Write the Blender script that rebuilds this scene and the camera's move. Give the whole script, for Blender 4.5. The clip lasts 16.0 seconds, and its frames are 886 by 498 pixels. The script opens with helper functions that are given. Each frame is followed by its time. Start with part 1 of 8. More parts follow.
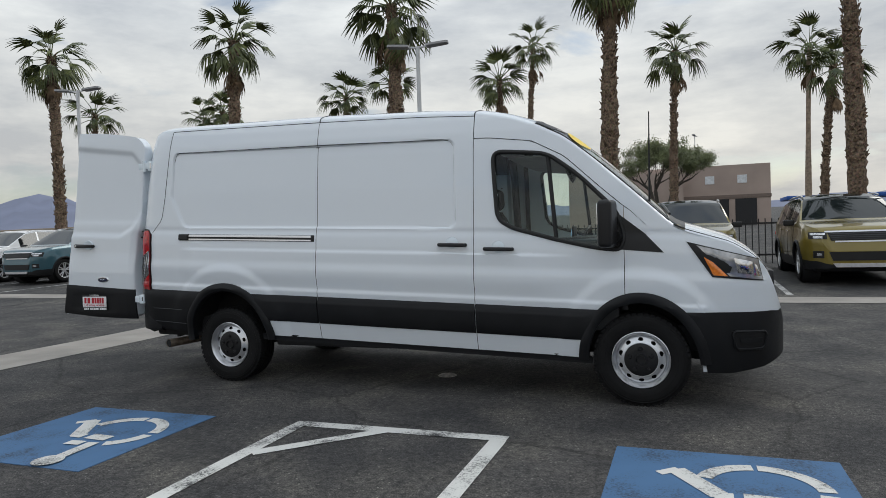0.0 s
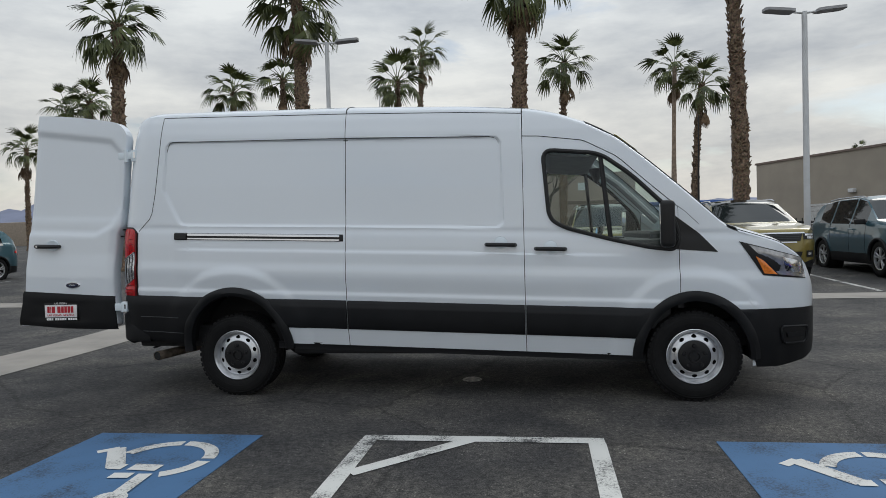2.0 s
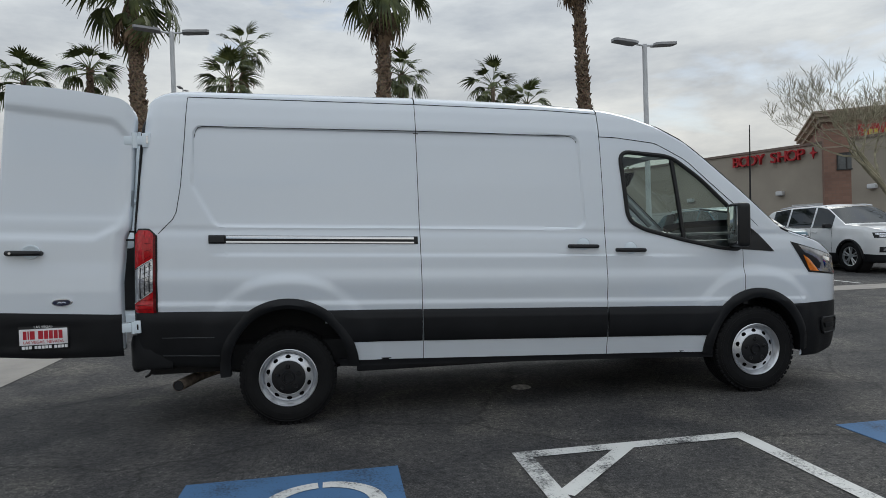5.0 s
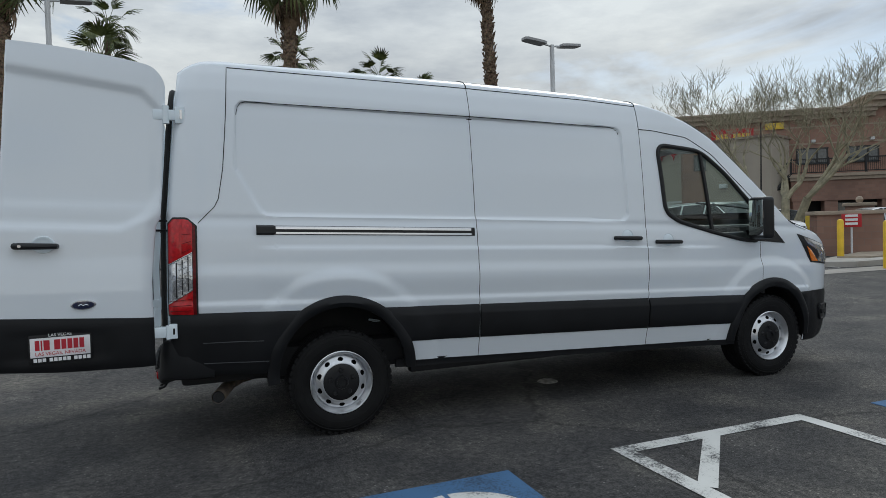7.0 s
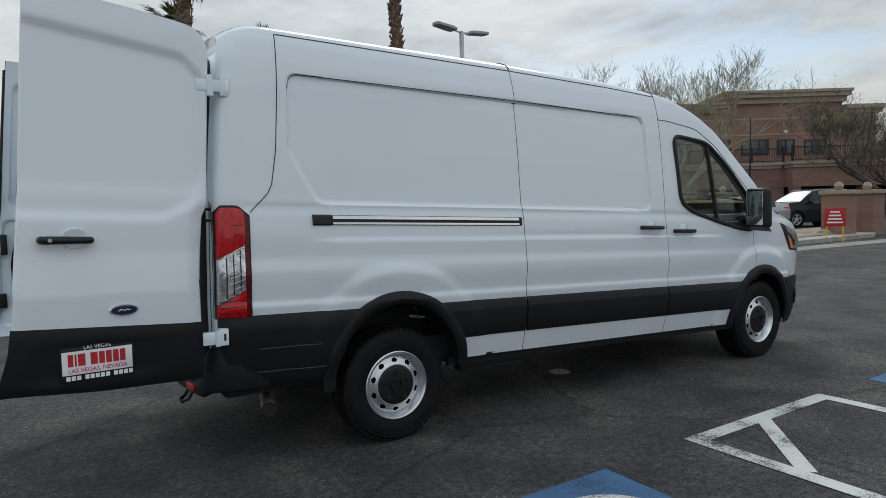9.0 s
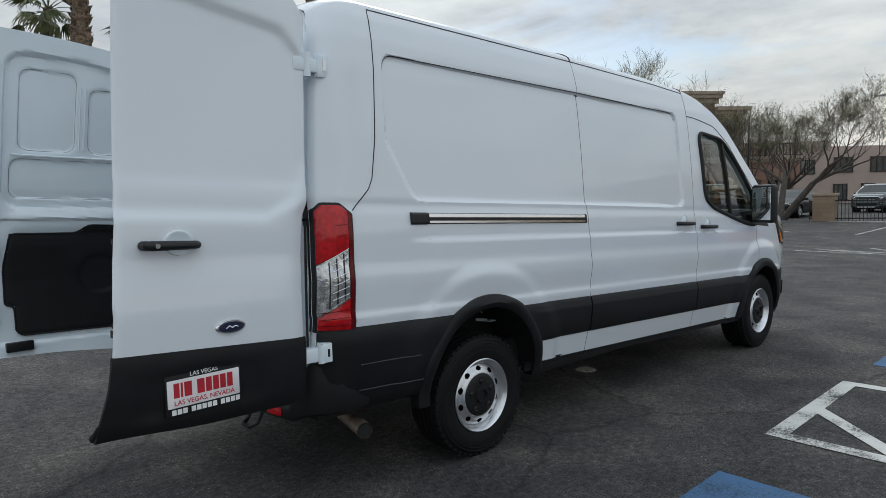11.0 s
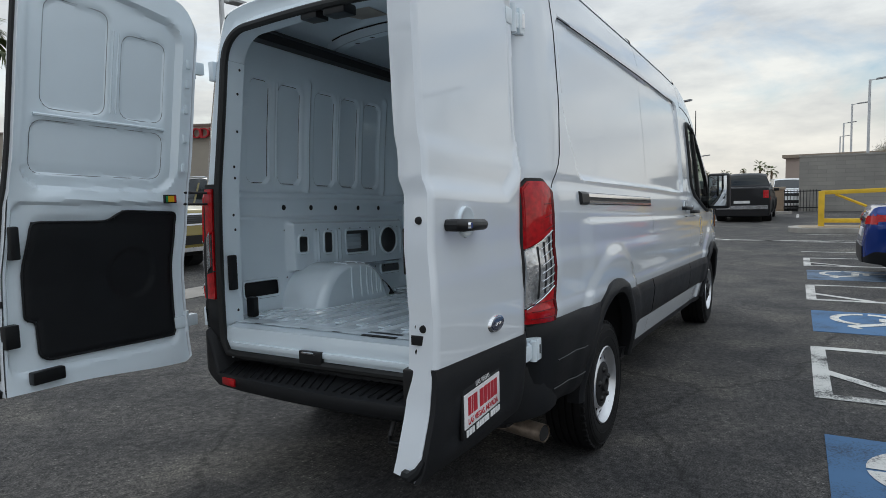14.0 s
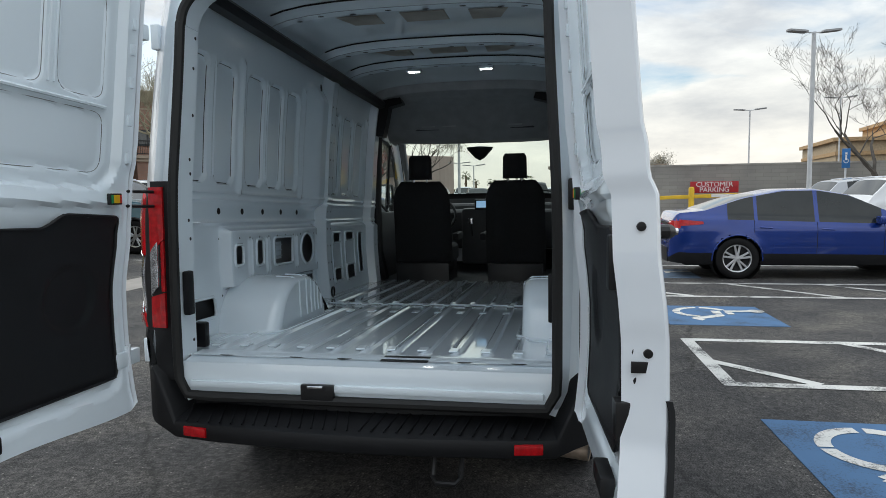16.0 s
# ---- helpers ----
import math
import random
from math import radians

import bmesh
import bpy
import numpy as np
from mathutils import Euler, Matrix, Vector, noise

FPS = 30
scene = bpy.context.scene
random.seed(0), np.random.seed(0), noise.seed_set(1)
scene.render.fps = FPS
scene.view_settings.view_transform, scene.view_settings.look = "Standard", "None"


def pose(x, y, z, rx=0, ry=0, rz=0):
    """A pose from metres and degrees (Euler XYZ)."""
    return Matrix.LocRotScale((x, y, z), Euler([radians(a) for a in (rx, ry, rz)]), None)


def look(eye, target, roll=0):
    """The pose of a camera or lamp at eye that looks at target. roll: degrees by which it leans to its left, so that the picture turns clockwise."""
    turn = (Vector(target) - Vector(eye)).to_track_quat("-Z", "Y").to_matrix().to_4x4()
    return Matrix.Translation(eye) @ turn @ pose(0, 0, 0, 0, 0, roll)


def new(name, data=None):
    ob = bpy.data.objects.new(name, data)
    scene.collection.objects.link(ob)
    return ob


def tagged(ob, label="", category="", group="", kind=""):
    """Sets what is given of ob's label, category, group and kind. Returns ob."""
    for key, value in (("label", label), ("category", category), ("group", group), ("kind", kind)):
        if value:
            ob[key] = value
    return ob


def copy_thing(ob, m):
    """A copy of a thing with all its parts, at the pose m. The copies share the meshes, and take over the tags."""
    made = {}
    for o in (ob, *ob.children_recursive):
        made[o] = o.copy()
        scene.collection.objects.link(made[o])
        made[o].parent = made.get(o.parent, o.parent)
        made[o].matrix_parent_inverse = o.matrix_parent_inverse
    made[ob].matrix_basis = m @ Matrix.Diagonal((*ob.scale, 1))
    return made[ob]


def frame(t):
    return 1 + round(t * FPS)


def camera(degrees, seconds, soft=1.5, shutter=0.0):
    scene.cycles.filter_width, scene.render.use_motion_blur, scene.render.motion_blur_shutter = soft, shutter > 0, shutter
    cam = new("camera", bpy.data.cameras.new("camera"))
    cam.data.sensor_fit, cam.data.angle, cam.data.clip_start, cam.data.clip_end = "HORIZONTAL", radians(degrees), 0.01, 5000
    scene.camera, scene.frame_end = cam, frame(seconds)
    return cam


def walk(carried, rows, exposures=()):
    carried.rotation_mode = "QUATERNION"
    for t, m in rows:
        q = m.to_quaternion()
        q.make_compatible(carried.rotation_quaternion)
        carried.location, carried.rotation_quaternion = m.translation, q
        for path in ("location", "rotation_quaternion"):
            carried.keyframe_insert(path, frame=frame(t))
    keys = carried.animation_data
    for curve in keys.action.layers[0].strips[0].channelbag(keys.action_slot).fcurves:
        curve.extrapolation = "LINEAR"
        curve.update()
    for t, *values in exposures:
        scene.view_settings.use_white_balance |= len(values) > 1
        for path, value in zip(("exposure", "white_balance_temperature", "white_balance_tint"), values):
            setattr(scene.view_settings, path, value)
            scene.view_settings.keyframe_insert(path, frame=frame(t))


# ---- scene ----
cam = camera(68.5, 16.0, soft=0.65)
PATH = [
    (0, (4.081, -6.015, 1.33), (3.382, -4.142, 1.286), -1.8),
    (0.5, (3.717, -6.056, 1.357), (3.106, -4.153, 1.288), -2.3),
    (1, (3.344, -6.143, 1.338), (2.855, -4.205, 1.274), -2.3),
    (1.5, (2.995, -6.217, 1.331), (2.601, -4.257, 1.278), -1.8),
    (2, (2.636, -6.185, 1.347), (2.326, -4.21, 1.299), -1.6),
    (2.5, (2.235, -6.216, 1.345), (2.027, -4.227, 1.309), -1.7),
    (3, (1.879, -6.19, 1.332), (1.769, -4.194, 1.293), -1.6),
    (3.5, (1.516, -6.099, 1.35), (1.505, -4.099, 1.311), -1.9),
    (4, (1.112, -6.045, 1.335), (1.223, -4.048, 1.311), -2.2),
    (6.5, (-0.537, -5.412, 1.35), (0.055, -3.502, 1.291), -1.3),
    (7, (-0.87, -5.259, 1.354), (-0.165, -3.388, 1.294), -1.7),
    (7.5, (-1.139, -5.053, 1.351), (-0.337, -3.222, 1.289), -1.5),
    (8, (-1.342, -4.839, 1.457), (-0.429, -3.061, 1.365), -1.4),
    (8.5, (-1.588, -4.676, 1.431), (-0.612, -2.933, 1.338), -1.6),
    (9, (-1.842, -4.489, 1.414), (-0.785, -2.795, 1.299), -1.5),
    (11.5, (-2.755, -3.324, 1.48), (-1.365, -1.894, 1.328), -1.3),
    (12, (-2.87, -3.081, 1.488), (-1.426, -1.707, 1.323), -0.9),
    (12.5, (-2.968, -2.774, 1.482), (-1.465, -1.465, 1.316), -1.0),
    (13, (-3.221, -2.529, 1.415), (-1.643, -1.311, 1.25), -2.2),
    (13.5, (-3.388, -2.252, 1.405), (-1.739, -1.134, 1.232), -2.1),
    (14, (-3.482, -1.947, 1.426), (-1.754, -0.956, 1.254), -1.5),
    (14.5, (-3.613, -1.635, 1.426), (-1.799, -0.809, 1.258), -1.4),
    (15, (-3.626, -1.341, 1.415), (-1.758, -0.645, 1.247), -1.1),
    (15.5, (-3.569, -1.065, 1.449), (-1.652, -0.522, 1.274), -0.6),
    (16, (-3.543, -0.776, 1.435), (-1.581, -0.425, 1.265), -0.8),
]
walk(cam, [(t, look(eye, target, roll)) for t, eye, target, roll in PATH],
     [(0, 0.20, 6350, 7), (4, 0.10, 6300, 7), (7, 0.11, 6150, 5), (9, 0.13, 6200, 5), (12, 0.28, 6200, 5), (14, 0.29, 6200, 6), (14.6, 0.40, 6300, 6), (15.2, 0.55, 6350, 6), (16, 0.65, 6350, 6)])

import itertools

# ---------------------------------------------------------------- world and light
SUN_ELEV, SUN_ROT = 42.0, 40.0
world = bpy.data.worlds.new("world")
scene.world = world
world.use_nodes = True
wn, wl = world.node_tree.nodes, world.node_tree.links
wn.clear()
w_out = wn.new("ShaderNodeOutputWorld")
w_bg = wn.new("ShaderNodeBackground")
w_sky = wn.new("ShaderNodeTexSky")
w_sky.sky_type, w_sky.sun_disc = "NISHITA", False
w_sky.sun_elevation, w_sky.sun_rotation = radians(SUN_ELEV), radians(SUN_ROT)
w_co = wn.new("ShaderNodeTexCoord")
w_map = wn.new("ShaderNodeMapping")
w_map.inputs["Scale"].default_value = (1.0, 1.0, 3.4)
w_n1 = wn.new("ShaderNodeTexNoise")
w_n1.inputs["Scale"].default_value, w_n1.inputs["Detail"].default_value, w_n1.inputs["Roughness"].default_value = 2.6, 8.0, 0.55
w_n1.inputs["Distortion"].default_value = 0.5
w_r1 = wn.new("ShaderNodeValToRGB")
w_r1.color_ramp.elements[0].position, w_r1.color_ramp.elements[1].position = 0.29, 0.43
w_n2 = wn.new("ShaderNodeTexNoise")
w_n2.inputs["Scale"].default_value, w_n2.inputs["Detail"].default_value, w_n2.inputs["Roughness"].default_value = 3.4, 7.0, 0.6
w_r2 = wn.new("ShaderNodeValToRGB")
w_r2.color_ramp.elements[0].position, w_r2.color_ramp.elements[1].position = 0.36, 0.66
w_r2.color_ramp.elements[0].color, w_r2.color_ramp.elements[1].color = (5.0, 5.2, 5.6, 1), (8.3, 8.3, 8.25, 1)
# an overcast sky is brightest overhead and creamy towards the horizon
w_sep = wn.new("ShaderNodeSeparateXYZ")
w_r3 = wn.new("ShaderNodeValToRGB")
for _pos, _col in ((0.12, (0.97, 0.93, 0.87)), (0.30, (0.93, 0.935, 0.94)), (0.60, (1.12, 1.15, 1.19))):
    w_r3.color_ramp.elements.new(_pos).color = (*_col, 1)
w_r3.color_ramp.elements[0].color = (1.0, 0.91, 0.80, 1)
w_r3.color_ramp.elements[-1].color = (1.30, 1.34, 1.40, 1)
w_mul = wn.new("ShaderNodeMix")
w_mul.data_type, w_mul.blend_type = "RGBA", "MULTIPLY"
w_mul.inputs["Factor"].default_value = 1.0
w_mix = wn.new("ShaderNodeMix")
w_mix.data_type = "RGBA"
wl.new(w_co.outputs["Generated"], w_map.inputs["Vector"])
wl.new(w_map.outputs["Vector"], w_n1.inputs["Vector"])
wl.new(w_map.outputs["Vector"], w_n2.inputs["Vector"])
wl.new(w_n1.outputs["Fac"], w_r1.inputs["Fac"])
wl.new(w_n2.outputs["Fac"], w_r2.inputs["Fac"])
wl.new(w_r1.outputs["Color"], w_mix.inputs["Factor"])
wl.new(w_sky.outputs["Color"], w_mix.inputs["A"])
wl.new(w_r2.outputs["Color"], w_mix.inputs["B"])
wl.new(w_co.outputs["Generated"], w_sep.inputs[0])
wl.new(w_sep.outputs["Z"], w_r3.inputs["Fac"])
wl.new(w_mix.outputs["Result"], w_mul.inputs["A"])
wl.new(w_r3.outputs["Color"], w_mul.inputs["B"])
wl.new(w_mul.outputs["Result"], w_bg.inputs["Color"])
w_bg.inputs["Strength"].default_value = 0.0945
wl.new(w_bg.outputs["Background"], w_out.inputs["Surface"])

sun = new("sun", bpy.data.lights.new("sun", "SUN"))
sun.data.energy, sun.data.angle, sun.data.color = 0.75, radians(25), (1.0, 0.96, 0.9)
_a = radians(SUN_ROT)
sun.matrix_world = look((0, 0, 0), (-math.sin(_a) * math.cos(radians(SUN_ELEV)), -math.cos(_a) * math.cos(radians(SUN_ELEV)), -math.sin(radians(SUN_ELEV))))


# ---------------------------------------------------------------- materials
def mat(name, col, rough=0.5, metal=0.0, var=0.12, scale=6.0, bump=0.0, bscale=80.0, col2=None, coat=0.0, spots=0.0, spec=None, detail=6.0):
    """A principled material with colour variation at two scales and fine relief."""
    m = bpy.data.materials.new(name)
    m.use_nodes = True
    n, l = m.node_tree.nodes, m.node_tree.links
    p = n["Principled BSDF"]
    co = n.new("ShaderNodeTexCoord")
    n1 = n.new("ShaderNodeTexNoise")
    n1.inputs["Scale"].default_value, n1.inputs["Detail"].default_value = scale, detail
    n2 = n.new("ShaderNodeTexNoise")
    n2.inputs["Scale"].default_value, n2.inputs["Detail"].default_value = bscale, 3.0
    l.new(co.outputs["Object"], n1.inputs["Vector"])
    l.new(co.outputs["Object"], n2.inputs["Vector"])
    c2 = col2 if col2 else tuple(min(1.0, c * (1 + 2 * var)) for c in col)
    mx = n.new("ShaderNodeMix")
    mx.data_type = "RGBA"
    mx.inputs["A"].default_value, mx.inputs["B"].default_value = (*[c * (1 - var) for c in col], 1), (*c2, 1)
    rp = n.new("ShaderNodeValToRGB")
    rp.color_ramp.elements[0].position, rp.color_ramp.elements[1].position = 0.3, 0.72
    l.new(n1.outputs["Fac"], rp.inputs["Fac"])
    l.new(rp.outputs["Color"], mx.inputs["Factor"])
    out = mx.outputs["Result"]
    if spots:
        m2 = n.new("ShaderNodeMix")
        m2.data_type, m2.blend_type = "RGBA", "MULTIPLY"
        m2.inputs["Factor"].default_value = spots
        l.new(out, m2.inputs["A"])
        l.new(n2.outputs["Color"], m2.inputs["B"])
        out = m2.outputs["Result"]
    l.new(out, p.inputs["Base Color"])
    p.inputs["Metallic"].default_value = metal
    mr = n.new("ShaderNodeMapRange")
    mr.inputs["To Min"].default_value, mr.inputs["To Max"].default_value = max(0.02, rough * 0.8), min(1, rough * 1.2)
    l.new(n1.outputs["Fac"], mr.inputs["Value"])
    l.new(mr.outputs["Result"], p.inputs["Roughness"])
    if coat:
        p.inputs["Coat Weight"].default_value, p.inputs["Coat Roughness"].default_value = coat, 0.04
    if spec is not None:
        p.inputs["Specular IOR Level"].default_value = spec
    if bump:
        b = n.new("ShaderNodeBump")
        b.inputs["Strength"].default_value, b.inputs["Distance"].default_value = 1.0, bump
        l.new(n2.outputs["Fac"], b.inputs["Height"])
        l.new(b.outputs["Normal"], p.inputs["Normal"])
    return m


def glass_mat(name, tint, gloss=0.5):
    """A thin pane: tinted see-through with mirror gloss."""
    m = bpy.data.materials.new(name)
    m.use_nodes = True
    n, l = m.node_tree.nodes, m.node_tree.links
    n.clear()
    o, mx, tr, gl, fr = (n.new(k) for k in ("ShaderNodeOutputMaterial", "ShaderNodeMixShader", "ShaderNodeBsdfTransparent", "ShaderNodeBsdfGlossy", "ShaderNodeLayerWeight"))
    pw = n.new("ShaderNodeMath")
    pw.operation = "POWER"
    pw.inputs[1].default_value = 3.5
    ml = n.new("ShaderNodeMath")
    ml.operation = "MULTIPLY_ADD"
    ml.inputs[1].default_value, ml.inputs[2].default_value = 0.85, 0.02 + 0.05 * gloss
    tr.inputs["Color"].default_value = (*tint, 1)
    gl.inputs["Roughness"].default_value = 0.01
    l.new(fr.outputs["Facing"], pw.inputs[0])
    l.new(pw.outputs[0], ml.inputs[0])
    l.new(ml.outputs[0], mx.inputs["Fac"])
    l.new(tr.outputs["BSDF"], mx.inputs[1])
    l.new(gl.outputs["BSDF"], mx.inputs[2])
    l.new(mx.outputs["Shader"], o.inputs["Surface"])
    return m


def light_mat(name, col, strength):
    m = bpy.data.materials.new(name)
    m.use_nodes = True
    p = m.node_tree.nodes["Principled BSDF"]
    p.inputs["Base Color"].default_value = (*col, 1)
    p.inputs["Emission Color"].default_value = (*col, 1)
    p.inputs["Emission Strength"].default_value = strength
    return m


WHITE = mat("white_paint", (0.79, 0.835, 0.885), 0.22, var=0.004, scale=1.5, coat=1.0)
WHITE_IN = mat("white_inner_paint", (0.80, 0.885, 0.945), 0.14, var=0.015, scale=3, coat=0.8)
FLOOR_W = mat("glossy_floor_paint", (0.78, 0.86, 0.92), 0.07, var=0.02, scale=3, coat=1.0)
CLAD = mat("black_textured_plastic", (0.0095, 0.010, 0.0115), 0.5, var=0.15, scale=5, bump=0.0004, bscale=700, spec=0.28)
BLACK = mat("black_plastic", (0.009, 0.009, 0.010), 0.4, var=0.2, spec=0.4)
RUBBER = mat("black_rubber", (0.012, 0.012, 0.012), 0.65, var=0.2)
# near-black for gaps and hidden parts, also for shade drawn as dark pieces
GAP_SHADE = mat("gap_and_shade_black", (0.01, 0.01, 0.011), 0.8)
TYRE = mat("tyre_rubber", (0.0075, 0.0075, 0.008), 0.6, var=0.25, scale=14, bump=0.0006, bscale=200, spec=0.2)
STEEL = mat("silver_wheel_paint", (0.68, 0.69, 0.71), 0.30, metal=0.85, var=0.05, scale=20)
CHROME = mat("chrome", (0.75, 0.75, 0.76), 0.12, metal=1.0, var=0.03)
ZINC = mat("zinc_hinge", (0.72, 0.73, 0.74), 0.35, metal=0.3, var=0.06, scale=20)
RED_LENS = mat("red_lens", (0.44, 0.004, 0.008), 0.14, var=0.22, scale=45, bump=0.0012, bscale=60, coat=0.8, spec=0.2)
RED_DARK = mat("dark_red_lens", (0.10, 0.002, 0.004), 0.25, var=0.3, scale=60, coat=0.35, spec=0.2)
CLEAR_LENS = mat("clear_lens", (0.50, 0.51, 0.53), 0.10, metal=0.75, var=0.35, scale=26, bump=0.0025, bscale=38, coat=1.0)
SMOKE = mat("smoky_lamp_cover", (0.36, 0.37, 0.39), 0.12, metal=0.6, var=0.3, scale=18, coat=1.0)
AMBER = mat("amber_lens", (0.75, 0.2, 0.02), 0.15, var=0.15, scale=60, coat=1.0)
GLASS = glass_mat("window_glass", (0.78, 0.86, 0.82))
GLASS_D = mat("dark_car_glass", (0.014, 0.018, 0.019), 0.03, var=0.1, spec=0.55)
SEAT = mat("black_seat_cloth", (0.012, 0.012, 0.013), 0.9, var=0.3, scale=30, bump=0.001, bscale=400)
TRIM = mat("dark_grey_trim", (0.040, 0.042, 0.045), 0.6, var=0.12, scale=8, bump=0.0004, bscale=500)
LINER = mat("grey_headliner", (0.36, 0.37, 0.385), 0.85, var=0.08, scale=10)
RUST = mat("exhaust_steel", (0.30, 0.24, 0.19), 0.45, metal=0.6, var=0.4, scale=18)


# ---------------------------------------------------------------- mesh helpers
def obj(name, geo, material, parent=None, label="", smooth=True, flat_angle=35):
    """One mesh object of (verts, faces); under parent it is a part."""
    me = bpy.data.meshes.new(name)
    me.from_pydata([tuple(v) for v in geo[0]], [], geo[1])
    if smooth:
        me.polygons.foreach_set("use_smooth", [True] * len(me.polygons))
        me.set_sharp_from_angle(angle=radians(flat_angle))
    mats = material if isinstance(material, (list, tuple)) else [material]
    for m in mats:
        me.materials.append(m)
    if len(geo) > 2:
        me.polygons.foreach_set("material_index", geo[2])
    me.update()
    ob = new(name, me)
    ob.parent = parent
    if label:
        ob["label"] = label
    return ob


def empty(name, x, y, z, rz=0):
    e = new(name)
    e.matrix_basis = pose(x, y, z, 0, 0, rz)
    e.empty_display_size = 0.2
    return e


def join(*geos):
    V, Fc = [], []
    for g in geos:
        k = len(V)
        V.extend(tuple(v) for v in g[0])
        Fc.extend(tuple(i + k for i in f) for f in g[1])
    return V, Fc


def moved(geo, m):
    return [tuple(m @ Vector(v)) for v in geo[0]], geo[1]


def mapped(geo, fn):
    return [tuple(fn(*v)) for v in geo[0]], geo[1]


def flipped(geo):
    return geo[0], [tuple(reversed(f)) for f in geo[1]]


def grid(fn, us, vs, keep=None):
    V = [fn(u, v) for u in us for v in vs]
    nv = len(vs)
    Fc = []
    for i in range(len(us) - 1):
        for j in range(nv - 1):
            if keep is None or keep((us[i] + us[i + 1]) / 2, (vs[j] + vs[j + 1]) / 2):
                a = i * nv + j
                Fc.append((a, a + nv, a + nv + 1, a + 1))
    return V, Fc


def plate(fn, us, vs, thick):
    """A sheet over fn(u, v, offset) with a skirt all round that reaches thick behind it."""
    nu, nv = len(us), len(vs)
    V = [fn(u, v, 0.0) for u in us for v in vs]
    Fc = [(i * nv + j, (i + 1) * nv + j, (i + 1) * nv + j + 1, i * nv + j + 1) for i in range(nu - 1) for j in range(nv - 1)]
    rim = [(i, 0) for i in range(nu)] + [(nu - 1, j) for j in range(1, nv)] + [(i, nv - 1) for i in range(nu - 2, -1, -1)] + [(0, j) for j in range(nv - 2, 0, -1)]
    k = len(V)
    V += [fn(us[i], vs[j], -thick) for i, j in rim]
    n = len(rim)
    for a in range(n):
        b = (a + 1) % n
        ia, ib = rim[a][0] * nv + rim[a][1], rim[b][0] * nv + rim[b][1]
        Fc.append((ib, ia, k + a, k + b))
    return V, Fc


def box(x0, x1, y0, y1, z0, z1, bevel=0.0, seg=2):
    bm = bmesh.new()
    bmesh.ops.create_cube(bm, size=1.0)
    for v in bm.verts:
        v.co = ((x0 + x1) / 2 + v.co.x * (x1 - x0), (y0 + y1) / 2 + v.co.y * (y1 - y0), (z0 + z1) / 2 + v.co.z * (z1 - z0))
    if bevel:
        bmesh.ops.bevel(bm, geom=bm.edges[:], offset=bevel, segments=seg, profile=0.6, affect="EDGES", clamp_overlap=True)
    bm.verts.index_update()
    g = [tuple(v.co) for v in bm.verts], [tuple(v.index for v in f.verts) for f in bm.faces]
    bm.free()
    return g


def tube(pts, r, n=8, closed=False, cap=True):
    """A round bar along pts; r is one radius or one for each point."""
    P = [Vector(p) for p in pts]
    rs = r if isinstance(r, (list, tuple)) else [r] * len(P)
    V, Fc = [], []
    up = None
    m = len(P)
    for i, p in enumerate(P):
        a, b = (P[i - 1] if i or closed else P[i]), (P[(i + 1) % m] if i < m - 1 or closed else P[i])
        d = (b - a).normalized()
        if up is None:
            up = d.orthogonal().normalized()
        up = (up - d * up.dot(d))
        up = up.normalized() if up.length > 1e-6 else d.orthogonal().normalized()
        s = d.cross(up)
        for k in range(n):
            t = 2 * math.pi * k / n
            V.append(tuple(p + (up * math.cos(t) + s * math.sin(t)) * rs[i]))
    for i in range(m if closed else m - 1):
        for k in range(n):
            a, b, c, d2 = i * n + k, i * n + (k + 1) % n, ((i + 1) % m) * n + (k + 1) % n, ((i + 1) % m) * n + k
            Fc.append((a, b, c, d2))
    if cap and not closed:
        Fc.append(tuple(reversed(range(n))))
        Fc.append(tuple((m - 1) * n + k for k in range(n)))
    return V, Fc


def lathe(prof, n=48, keep=None):
    """Turns (radius, y) points round the y axis."""
    V, Fc = [], []
    m = len(prof)
    for k in range(n):
        t = 2 * math.pi * k / n
        V += [(r * math.cos(t), y, r * math.sin(t)) for r, y in prof]
    for k in range(n):
        for j in range(m - 1):
            a, b = k * m + j, ((k + 1) % n) * m + j
            if keep is None or keep(2 * math.pi * (k + 0.5) / n, (prof[j][0] + prof[j + 1][0]) / 2):
                Fc.append((a, a + 1, b + 1, b))
    return V, Fc


def prism(poly, a, b, axis="z"):
    """A polygon, drawn between a and b along the axis."""
    put = {"z": lambda p, h: (p[0], p[1], h), "y": lambda p, h: (p[0], h, p[1]), "x": lambda p, h: (h, p[0], p[1])}[axis]
    n = len(poly)
    V = [put(p, a) for p in poly] + [put(p, b) for p in poly]
    Fc = [tuple(range(n)), tuple(range(2 * n - 1, n - 1, -1))] + [(i, (i + 1) % n, n + (i + 1) % n, n + i) for i in range(n)]
    return V, Fc


def frange(a, b, step):
    n = max(1, int(round(abs(b - a) / step)))
    return [a + (b - a) * i / n for i in range(n + 1)]


def words(name, text, size, material, m, parent=None, depth=0.002, label=""):
    cu = bpy.data.curves.new(name, "FONT")
    cu.body, cu.size, cu.extrude, cu.align_x, cu.align_y = text, size, depth, "CENTER", "CENTER"
    tmp = bpy.data.objects.new(name, cu)
    scene.collection.objects.link(tmp)
    me = bpy.data.meshes.new_from_object(tmp)
    bpy.data.objects.remove(tmp)
    bpy.data.curves.remove(cu)
    me.transform(m)
    me.materials.clear()
    me.materials.append(material)
    ob = new(name, me)
    ob.parent = parent
    if label:
        ob["label"] = label
    return ob


